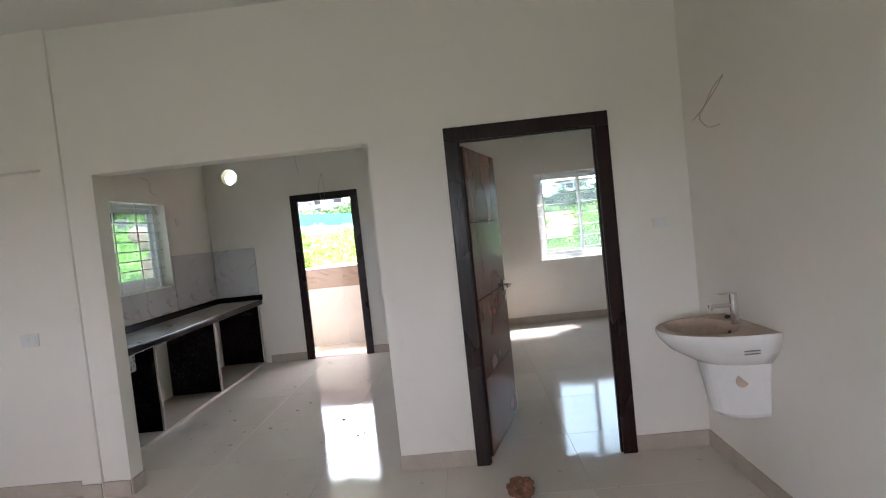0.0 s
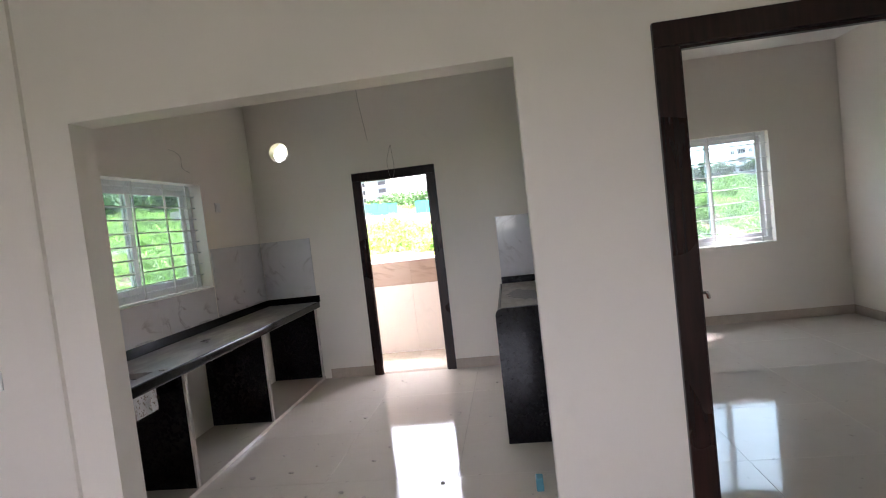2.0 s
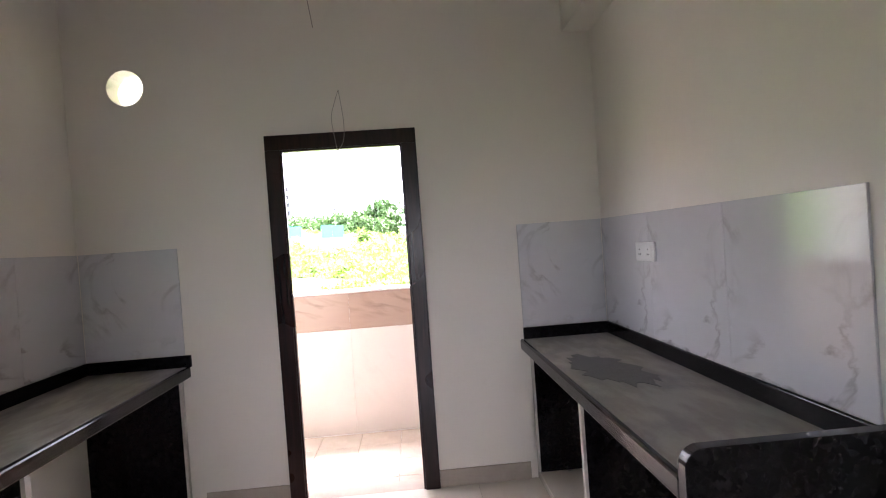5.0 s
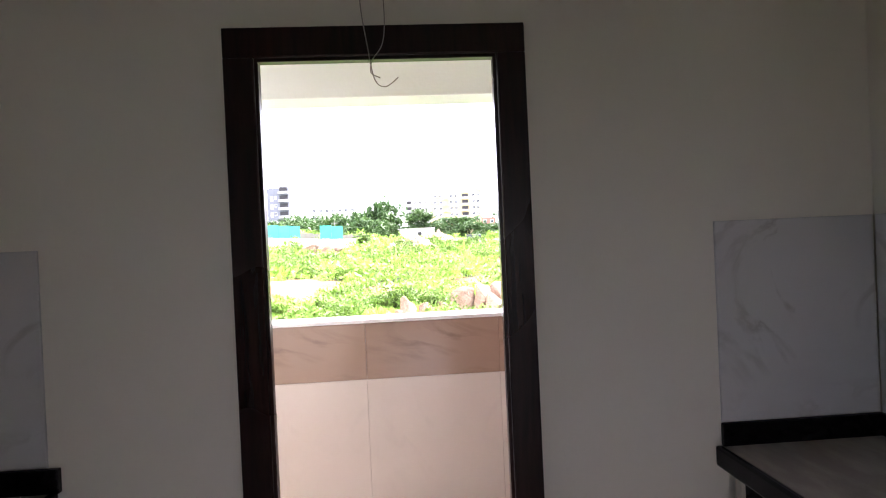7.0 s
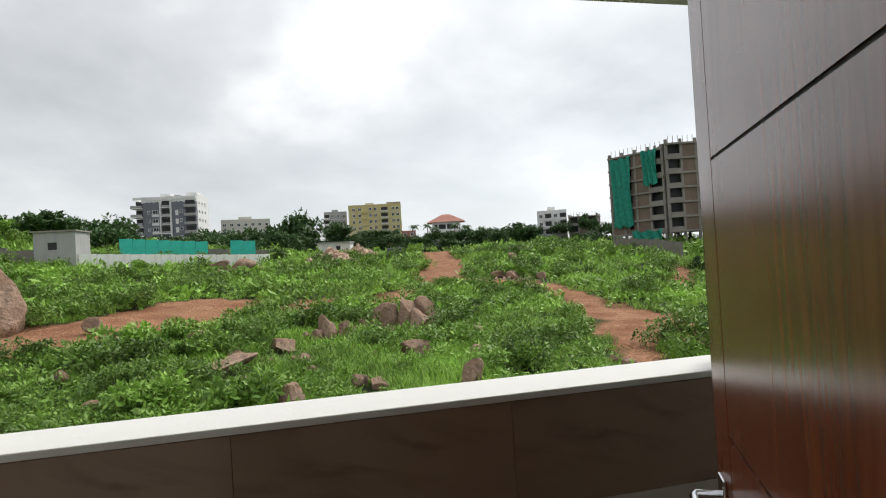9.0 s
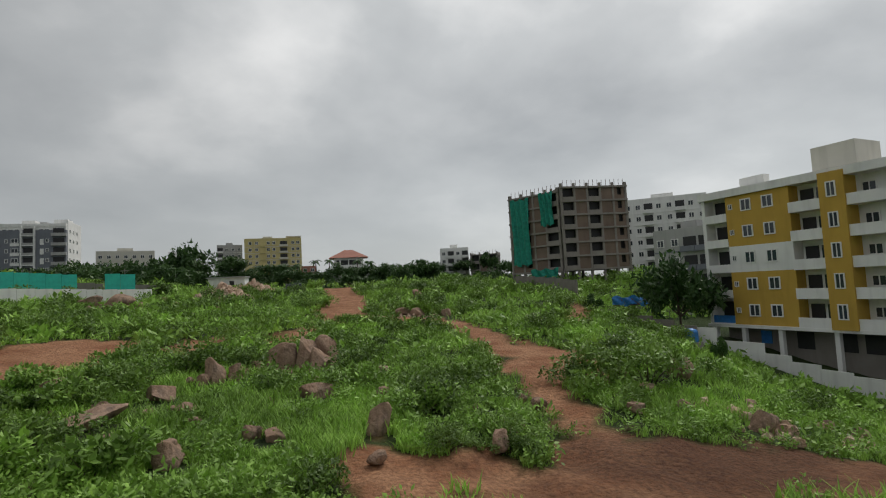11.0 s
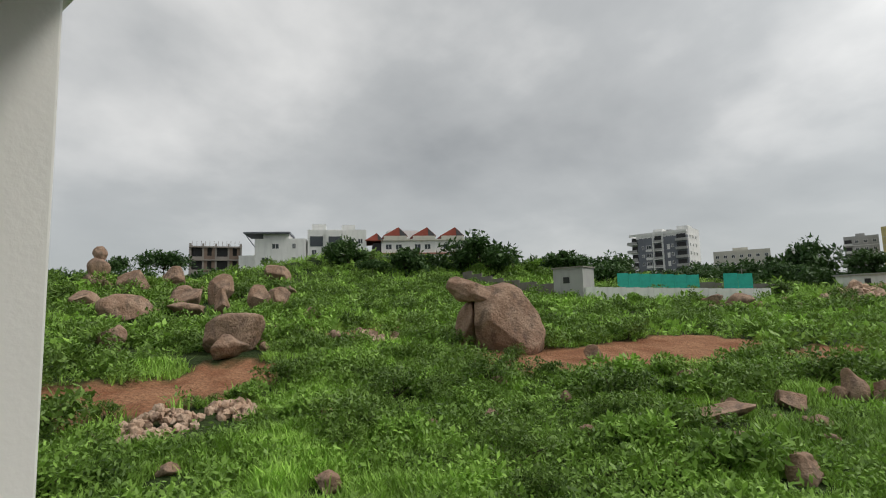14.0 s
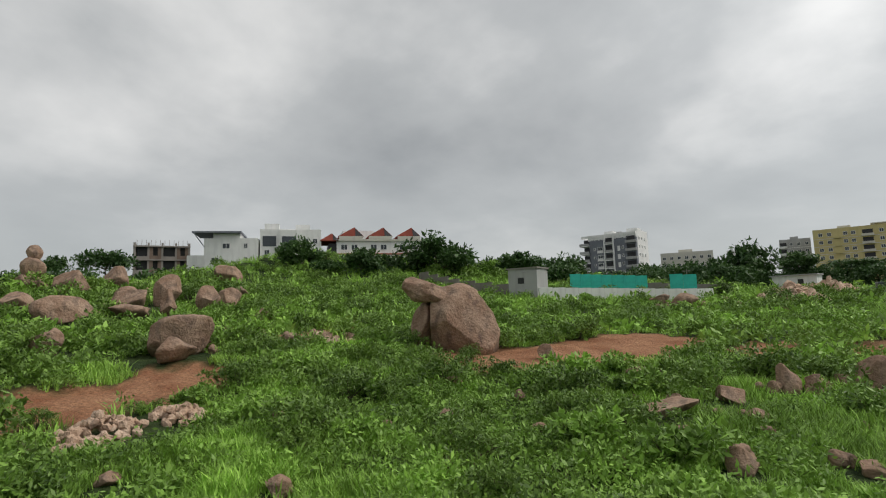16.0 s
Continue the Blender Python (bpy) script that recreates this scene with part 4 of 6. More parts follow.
for a, b, q, w in zip(x, y, r, sc):
    if w > 0.34:
        put_shrub(rng.choice((0, 1, 1, 2, 3, 3)), a, b, (0.38 + 0.85 * rng.random() ** 2) * (0.85 + q / 65), rng.uniform(0, 360))


# scrub on the hill and between the shrubs
x, y, r = scatter(820, 26.0, 112.0, -86, 45, p=0.6)
k = (np.degrees(np.arctan2(x, y)) < -34) | (NP.rand(len(x)) < 0.45)
x, y, r = x[k], y[k], r[k]
x, y, r = np.repeat(x, 4), np.repeat(y, 4), np.repeat(r, 4)
s = (0.35 + 0.5 * NP.rand(len(x))) * (0.8 + r / 90)
x, y = x + s * 0.8 * NP.randn(len(x)), y + s * 0.8 * NP.randn(len(x))
leaves("scrub", x, y, height_of(x, y) + 0.25 * s, s, s * 1.25, 140, s * 0.17, M_SHRUB, "thick dark green scrub covering the hill")


def tree(name, seed, tall, spread, n, leaf, label, shape=1.0, mat=None):
    """Tapered trunk, limbs, and a crown of leaf clumps with gaps."""
    r = random.Random(seed)
    e = new(name)
    tagged(e, label, "tree", "trees along the skyline")
    bm = bmesh.new()
    th = tall * 0.32
    tube(bm, [(0, 0, -0.6), (0.1, 0, th * 0.5), (0.15, 0.1, th)], [0.05 * tall * 0.55, 0.04 * tall * 0.5, 0.03 * tall * 0.5], 8)
    part("trunk", bm, M_BARK, e)
    bm = bmesh.new()
    clumps = []
    for k in range(16):
        a, q = 2.4 * k + r.uniform(-0.4, 0.4), math.sqrt((k + 0.5) / 16)
        zt = tall * (0.42 + 0.5 * r.random() * (1 - 0.55 * q * q) * shape)
        c = Vector((spread * 0.78 * q * math.cos(a), spread * 0.78 * q * math.sin(a), zt))
        clumps.append((c, spread * r.uniform(0.24, 0.42)))
        if k % 2 == 0:
            tube(bm, [(0.12, 0.08, th * 0.85), (c.x * 0.45, c.y * 0.45, th + (c.z - th) * 0.5), tuple(c)], [0.012 * tall, 0.008 * tall, 0.003 * tall], 5)
    part("branch", bm, M_BARK, e)
    P, D = [], []
    for i in range(n):
        c, q = clumps[i % 16]
        d = Vector((NP.randn(), NP.randn(), NP.randn() * 0.75 + 0.1)).normalized()
        P.append(tuple(c + d * q * (0.4 + 0.65 * NP.rand())))
        D.append(tuple(d))
    ob = new("crown", leaf_quads("crown", np.array(P), np.array(D), np.full(n, leaf), mat or M_TREE))
    ob.parent = e
    return e


TREES = [tree("tree", 1, 7.5, 5.2, 2600, 0.42, "broad dark green tree beyond the field"), tree("tree", 2, 6.0, 3.6, 1900, 0.36, "round leafy tree beyond the field"), tree("tree", 3, 5.0, 4.4, 1900, 0.36, "low spreading green tree beyond the field", 0.7)]
tused = [False] * 3


def put_tree(kind, x, y, s, z=None, wide=1.0):
    s *= 1.3
    m = Matrix.Translation((x, y, (hz(x, y) if z is None else z) - 1.75 * s)) @ pose(0, 0, 0, 0, 0, (x * 53 + y * 29) % 360)
    if not tused[kind]:
        tused[kind] = True
        TREES[kind].matrix_basis = m @ Matrix.Diagonal((s * wide, s * wide, s, 1))
        return
    copy_thing(TREES[kind], m).scale = (s * wide, s * wide, s)


put_tree(0, -50.4, 141.0, 1.10, 6.7, 1.26)
put_tree(2, -75.2, 152.1, 1.24, 12.4, 0.60)
put_tree(1, -68.6, 155.2, 1.04, 12.7, 1.20)
put_tree(2, -37.0, 186.2, 1.28, 9.2, 1.10)
put_tree(2, -24.4, 183.2, 1.77, 7.0, 0.82)
put_tree(0, -8.4, 164.7, 1.59, 4.6, 0.79)
put_tree(1, 4.1, 199.9, 1.10, 9.7, 1.16)
put_tree(2, 56.9, 170.8, 0.97, 5.1, 0.72)
put_tree(1, 67.0, 177.9, 1.12, 5.1, 1.37)
put_tree(1, 87.1, 166.8, 1.11, 6.4, 0.71)
put_tree(2, 74.1, 130.6, 0.74, 4.8, 0.76)
put_tree(2, 20.3, 214.0, 0.83, 10.0, 1.75)
put_tree(2, -87.2, 28.9, 0.77, 5.9, 0.9)
put_tree(1, -102.1, 40.6, 0.57, 9.6, 0.9)
put_tree(2, -106.5, 50.8, 0.85, 11.6, 1.1)
put_tree(0, -84.4, 78.5, 0.78, 11.6, 0.96)
put_tree(1, -70.8, 82.1, 0.71, 10.6, 1.16)
put_tree(0, -60.7, 94.8, 1.11, 9.1, 1.12)
put_tree(2, -53.6, 105.9, 1.01, 8.6, 0.78)
put_tree(1, -46.8, 105.8, 0.99, 7.7, 1.16)
put_tree(2, -37.4, 102.1, 0.87, 6.5, 0.99)
put_tree(2, -73.7, 75.4, 0.45, 10.1, 1.31)
put_tree(2, -28.7, 158.3, 0.92, 7.2, 0.94)
put_tree(1, -16.6, 165.1, 1.14, 6.7, 0.88)
put_tree(0, 51.2, 49.3, 1.02, -4.0, 0.72)
put_tree(1, 48.7, 62.3, 0.47, -3.3, 0.65)
put_tree(1, 35.5, 30.8, 0.33, -5.3, 0.43)
rng = random.Random(21)
for a, r, zt in [(-33 + 1.25 * k, 150 + rng.uniform(-14, 30), 10.8) for k in range(25)] + [(-2 + 1.7 * k, 200 + rng.uniform(-8, 12), 11.4) for k in range(17)] + [(-2.6 + 1.7 * k, 188 + rng.uniform(-6, 6), 7.4) for k in range(20)] + [(-68, 104, 12.2), (-60, 112, 13.4), (-40, 112, 13.8)]:
    if -2 < a < 6 and r < 190:
        continue
    x, y = 0.5 + r * math.sin(radians(a)), 1 + r * math.cos(radians(a))
    kind = rng.choice((0, 1, 2, 2))
    tall = (7.5, 6.0, 5.0)[kind]
    s = rng.uniform(0.75, 1.05)
    put_tree(kind, x, y, s, zt + rng.uniform(-1.6, 0.4) - tall * s * 0.98, rng.uniform(1.0, 1.3))


# ---------------------------------------------------------------- buildings
def facade(name, col, var=0.10, rough=0.85):
    """Weathered plaster, with rain streaks."""
    m, nt, b = nodes_of(name)
    f = noise_fac(nt, 0.35, detail=6)
    st = noise_fac(nt, 1.3, detail=6, lo=0.5, hi=0.72, stretch=(1, 1, 0.12))
    c = mixc(nt, f, tuple(v * (1 - var) for v in col), col)
    nt.links.new(mixc(nt, scaled(nt, st, 0, 0.35), c, tuple(v * 0.62 for v in col)), b.inputs["Base Color"])
    b.inputs["Roughness"].default_value = rough
    b.inputs["Specular IOR Level"].default_value = 0.2
    bump(nt, b, noise_fac(nt, 12), 0.1, 0.02)
    return m


F_WHITE = facade("white_facade", (0.82, 0.82, 0.80))
F_CREAM = facade("cream_facade", (0.62, 0.60, 0.53))
F_GREY = facade("slate_grey_facade", (0.20, 0.215, 0.245))
F_LGREY = facade("light_grey_facade", (0.42, 0.42, 0.41))
F_YELLOW = facade("yellow_facade", (0.58, 0.50, 0.24))
F_OCHRE = facade("ochre_yellow_facade", (0.56, 0.36, 0.075))
F_BRICK = facade("raw_brick_infill", (0.23, 0.17, 0.135), 0.25)
F_CONC = facade("raw_concrete", (0.30, 0.275, 0.25), 0.2)
F_WALLG = facade("grey_block_wall", (0.26, 0.235, 0.21), 0.25)
F_RED = facade("red_roof_tile", (0.26, 0.065, 0.045), 0.25)
F_PINK = facade("salmon_roof", (0.45, 0.22, 0.17), 0.15)
# near-black colour for the shade in openings and gable ends; also the tyres
F_DARK = simple("shade_and_tyre_black", (0.025, 0.025, 0.027), 0.6)
F_GLASS = simple("window_glass_dark", (0.05, 0.06, 0.07), 0.08, var=0.2)
F_NET = simple("green_safety_net", (0.018, 0.27, 0.20), 0.85, var=0.25, scale=1.5, bumps=0.5, bscale=3)
F_TEAL = simple("turquoise_sheet", (0.03, 0.50, 0.40), 0.6, var=0.12, scale=2)
F_TARP = simple("blue_tarpaulin", (0.04, 0.22, 0.60), 0.5, var=0.2, scale=3)
F_METAL = simple("dark_vehicle_paint", (0.05, 0.07, 0.07), 0.35)
WINDOWS = {}


def window_mesh(w, h, frame_mat):
    key = (round(w, 2), round(h, 2), frame_mat.name)
    if key not in WINDOWS:
        bm = bmesh.new()
        f = min(0.12, w * 0.12)
        xs = (-w / 2, -w / 2 + f, -f * 0.35, f * 0.35, w / 2 - f, w / 2)
        zs = (0, f, h - f, h)
        fr = [[bm.verts.new((x, -0.10, z)) for z in zs] for x in xs]
        for i in range(5):
            for j in range(3):
                c = [fr[i][j], fr[i + 1][j], fr[i + 1][j + 1], fr[i][j + 1]]
                if j == 1 and i in (1, 3):
                    q = [bm.verts.new((v.co.x, -0.03, v.co.z)) for v in c]
                    for k in range(4):
                        bm.faces.new((c[k], c[(k + 1) % 4], q[(k + 1) % 4], q[k]))
                    bm.faces.new(q).material_index = 1
                else:
                    bm.faces.new(c)
        rim = [fr[i][0] for i in range(6)] + [fr[5][j] for j in (1, 2, 3)] + [fr[i][3] for i in (4, 3, 2, 1, 0)] + [fr[0][j] for j in (2, 1)]
        back = [bm.verts.new((v.co.x, 0.02, v.co.z)) for v in rim]
        for k in range(len(rim)):
            j = (k + 1) % len(rim)
            bm.faces.new((rim[k], back[k], back[j], rim[j]))
        bmesh.ops.recalc_face_normals(bm, faces=bm.faces[:])
        WINDOWS[key] = mesh_of("window", bm, [frame_mat, F_GLASS])
    return WINDOWS[key]


class House:
    """A building whose front runs from L to R; local x along the front, y into its depth, z up from zg."""

    def __init__(self, name, L_, R_, zg, label, category="building"):
        dx, dy = R_[0] - L_[0], R_[1] - L_[1]
        self.w, self.turn, self.zg = math.hypot(dx, dy), math.degrees(math.atan2(dy, dx)), zg
        self.e = thing(name, (L_[0], L_[1], zg), label, category, turn=self.turn)

    def box(self, name, x0, x1, y0, y1, z0, z1, mat, parent=None, label=""):
        return part(name, bx(x0, x1, y0, y1, z0 - self.zg, z1 - self.zg), mat, parent or self.e, label)

    def window(self, x, z, w=1.3, h=1.3, y=0.0, mat=None, face="F", ww=0.0):
        ob = new("window", window_mesh(w, h, mat or F_WHITE))
        ob.parent = self.e
        ob.matrix_basis = {"F": pose(x, y, z - self.zg), "L": pose(ww, x, z - self.zg, 0, 0, -90), "R": pose(ww, x, z - self.zg, 0, 0, 90)}[face]
        return ob

    def parapet(self, w, d, z, h, mat, t=0.2):
        bm = bx(0, w, 0, t, z - self.zg, z + h - self.zg)
        box(bm, 0, w, d - t, d, z - self.zg, z + h - self.zg)
        box(bm, 0, t, t, d - t, z - self.zg, z + h - self.zg)
        box(bm, w - t, w, t, d - t, z - self.zg, z + h - self.zg)
        part("roof_parapet", bm, mat, self.e)


def grey_apartments():
    h = House("apartment_building", (-66.8, 209.5), (-45.5, 208.0), 4.0, "grey and white seven-storey apartment building")
    w, d, z0, sh = h.w, 13.0, 5.6, 3.15
    top = z0 + 7 * sh
    h.box("wall", 3.2, w, 0, d, 4, top - 1.2, F_GREY)
    h.box("top_storey", 2.6, w, 0.3, d, top - 1.2, top, F_WHITE)
    h.box("white_wing", w - 0.4, w + 0.1, 1.5, d + 2, 4, top + 1.8, F_WHITE)
    h.parapet(w, d, top, 0.9, F_WHITE)
    h.box("roof_room", 8, 11.5, 4, 8, top, top + 2.4, F_WHITE)
    h.box("roof_room", 16.5, 20.5, 5, 10, top, top + 2.8, F_WHITE)
    h.box("roof_tank", 12.5, 14.5, 5, 7, top, top + 2.0, F_LGREY)
    for s in range(7):
        z = z0 + s * sh
        h.box("balcony", -0.6, 3.2, -1.0, 5, z - 0.1, z + 0.15, F_WHITE)
        h.box("balcony_rail", -0.6, 3.2, -1.0, -0.9, z + 0.15, z + 1.0, F_LGREY)
        h.box("balcony_rail", -0.6, -0.5, -0.9, 5, z + 0.15, z + 1.0, F_LGREY)
        # recess and openings here are near-black boxes, their shade given as colour
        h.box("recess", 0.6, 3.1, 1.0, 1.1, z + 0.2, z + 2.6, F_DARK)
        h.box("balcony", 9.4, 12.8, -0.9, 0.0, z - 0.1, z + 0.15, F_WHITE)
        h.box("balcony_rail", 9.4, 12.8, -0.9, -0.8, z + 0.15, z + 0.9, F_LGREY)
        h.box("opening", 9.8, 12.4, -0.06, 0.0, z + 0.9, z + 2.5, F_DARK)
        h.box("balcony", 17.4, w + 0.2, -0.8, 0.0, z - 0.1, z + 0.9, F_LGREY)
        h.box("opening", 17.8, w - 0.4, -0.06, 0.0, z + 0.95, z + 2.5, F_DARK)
        if s < 6:
            h.box("white_panel", 6.2, 8.6, -0.12, 0.0, z, z + 0.9, F_WHITE)
            h.box("white_panel", 14.2, 15.2, -0.12, 0.0, z + 0.3, z + 2.2, F_WHITE)
            h.window(7.4, z + 1.0, 1.9, 1.4)
            h.window(5.2, z + 1.0, 0.8, 1.2)
            h.window(16.2, z + 1.0, 0.9, 1.2)
        else:
            for x in (4.5, 6.2, 7.9, 14.4, 16.0):
                h.window(x, z + 0.9, 1.4, 1.4, y=0.3)
        for y in (3.5, 7.0, 10.5):
            h.window(y, z + 1.0, 1.2, 1.3, face="R", ww=w + 0.1)
    for x in (9.3, 12.8):
        h.box("column", x - 0.2, x + 0.2, -0.95, 0.0, 4, top, F_WHITE)


def yellow_apartments():
    h = House("apartment_building", (11.8, 274.7), (38.4, 272.3), 2.0, "pale yellow five-storey apartment building")
    w, d, z0, sh = h.w, 14.0, 12.6, 3.2
    top = z0 + 5 * sh
    h.box("wall", 0, w, 0, d, 2.0, top, F_YELLOW)
    h.parapet(w, d, top, 0.9, F_YELLOW)
    h.box("roof_room", 8.5, 13, 3, 8, top, top + 2.0, F_CREAM)
    h.box("roof_canopy", 19.5, w, 1, 6, top + 1.5, top + 1.9, F_CREAM)
    h.box("roof_post", 20, 20.5, 1.2, 1.7, top, top + 1.5, F_CREAM)
    h.box("roof_post", w - 0.6, w - 0.1, 1.2, 1.7, top, top + 1.5, F_CREAM)
    for s in range(5):
        z = z0 + s * sh
        for x in (2.6, 5.6, 11.0, 13.6, 22.6, 24.9):
            h.window(x, z + 1.0, 1.5, 1.5)
        h.box("balcony", 16.2, 20.2, -1.0, 0, z - 0.1, z + 0.9, F_CREAM)
        # flat near-black box painting the shaded depth behind the balcony
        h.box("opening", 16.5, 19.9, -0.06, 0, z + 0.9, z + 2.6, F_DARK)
        h.box("balcony", 7.2, 9.6, -0.8, 0, z - 0.1, z + 0.8, F_YELLOW)
        h.box("floor_band", 0, w, -0.06, 0, z - 0.12, z + 0.1, F_CREAM)


def plain_house(name, L_, R_, zg, z0, sh, storeys, d, mat, label, cols, cat="building", roof_room=True, balcony=None, trim=None):
    h = House(name, L_, R_, zg, label, cat)
    w, top = h.w, z0 + sh * storeys
    h.box("wall", 0, w, 0, d, zg, top, mat)
    h.parapet(w, d, top, 0.8, mat)
    if roof_room:
        h.box("roof_room", w * 0.35, w * 0.62, d * 0.3, d * 0.7, top, top + 2.2, mat)
    for s in range(storeys):
        z = z0 + s * sh
        h.box("floor_band", -0.05, w + 0.05, -0.08, 0, z - 0.12, z + 0.1, trim or mat)
        for k in range(cols):
            x = w * (k + 0.5) / cols
            if balcony and k in balcony:
                h.box("balcony", x - w / cols * 0.48, x + w / cols * 0.48, -1.0, 0, z - 0.1, z + 0.85, trim or mat)
                # the wall is not cut: a near-black box gives the opening's shade
                h.box("opening", x - w / cols * 0.42, x + w / cols * 0.42, -0.06, 0, z + 0.85, z + 2.5, F_DARK)
            else:
                h.window(x, z + 0.95, min(1.4, w / cols * 0.5), 1.35)
        for k in range(max(1, int(d // 4))):
            h.window(2 + 4 * k, z + 0.95, 1.2, 1.3, face="L")
    return h


def hip_roof(h, w, d, z, rise, over, mat):
    bm = bmesh.new()
    b = [bm.verts.new(p) for p in ((-over, -over, z - h.zg), (w + over, -over, z - h.zg), (w + over, d + over, z - h.zg), (-over, d + over, z - h.zg))]
    t = [bm.verts.new((w * 0.38, d / 2, z + rise - h.zg)), bm.verts.new((w * 0.62, d / 2, z + rise - h.zg))]
    for f in ((b[0], b[1], t[1], t[0]), (b[1], b[2], t[1]), (b[2], b[3], t[0], t[1]), (b[3], b[0], t[0]), tuple(reversed(b))):
        bm.faces.new(f)
    part("hip_roof", bm, mat, h.e, "salmon tiled hip roof")


def frame_building(name, L_, R_, zg, z0, sh, storeys, d, bays, label, infill, stilt=True, net=None):
    """An unfinished concrete frame with slabs, columns, brick infill and a near-black core for shade."""
    h = House(name, L_, R_, zg, label)
    w = h.w
    # solid near-black block: the unlit depth behind the frame, put into colour
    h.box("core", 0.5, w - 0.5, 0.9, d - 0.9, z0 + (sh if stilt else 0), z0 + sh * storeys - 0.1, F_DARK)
    for s in range(storeys + 1):
        z = z0 + s * sh
        h.box("slab", -0.25, w + 0.25, -0.35, d + 0.2, z - 0.18, z + 0.18, F_CONC)
    for k in range(bays + 1):
        x = w * k / bays
        h.box("column", x - 0.22, x + 0.22, -0.1, 0.4, zg, z0 + sh * storeys + 0.9, F_CONC)
    for k in range(3):
        y = 0.2 + (d - 0.4) * k / 2
        h.box("column", -0.12, 0.32, y - 0.2, y + 0.2, zg, z0 + sh * storeys + 0.9, F_CONC)
        h.box("column", w - 0.32, w + 0.12, y - 0.2, y + 0.2, zg, z0 + sh * storeys + 0.9, F_CONC)
    for s in range(1 if stilt else 0, storeys):
        z = z0 + s * sh + 0.18
        for k in range(bays):
            x0, x1 = w * k / bays + 0.22, w * (k + 1) / bays - 0.22
            kind = infill[k % len(infill)]
            if kind == "b":
                h.box("brick_infill", x0, x1, 0.0, 0.3, z, z + sh - 0.36, F_BRICK)
            elif kind == "w":
                h.box("brick_infill", x0, x1, 0.0, 0.3, z, z + 0.9, F_BRICK)
                h.box("brick_infill", x0, x0 + (x1 - x0) * 0.3, 0.0, 0.3, z + 0.9, z + sh - 0.36, F_BRICK)
                h.box("brick_infill", x1 - (x1 - x0) * 0.3, x1, 0.0, 0.3, z + 0.9, z + sh - 0.36, F_BRICK)
            elif kind == "p":
                h.box("low_wall", x0, x1, -0.25, -0.1, z, z + 0.7, F_CONC)
        h.box("brick_infill", 0.0, 0.3, 0.6, d * 0.45, z, z + sh - 0.36, F_BRICK)
        h.box("brick_infill", 0.0, 0.3, d * 0.62, d - 0.6, z, z + sh - 0.36, F_BRICK)
    for k in range(bays * 3):
        x = w * (k + 0.5) / (bays * 3)
        part("starter_bar", tube(bmesh.new(), [(x, 0.15, z0 + sh * storeys - zg), (x + 0.05, 0.15, z0 + sh * storeys + 1.6 - zg)], 0.05, 4), F_BRICK, h.e)
    return h


def sheet(h, x0, x1, z0, z1, y, mat, name, seed):
    """A hanging net or sheet, with folds."""
    r = random.Random(seed)
    bm = bmesh.new()
    nx, nz = 16, 14
    g = [[bm.verts.new((x0 + (x1 - x0) * i / nx, y + 0.25 * math.sin(i * 1.3 + j * 0.35) + r.uniform(-0.06, 0.06), z0 + (z1 - z0) * j / nz - h.zg + (0.25 * math.sin(i * 0.9) if j in (0, nz) else 0))) for j in range(nz + 1)] for i in range(nx + 1)]
    g2 = [[bm.verts.new(v.co + Vector((0, 0.03, 0))) for v in col] for col in g]
    for i in range(nx):
        for j in range(nz):
            bm.faces.new((g[i][j], g[i + 1][j], g[i + 1][j + 1], g[i][j + 1]))
            bm.faces.new((g2[i][j], g2[i][j + 1], g2[i + 1][j + 1], g2[i + 1][j]))
    part(name, bm, mat, h.e, "green safety net")


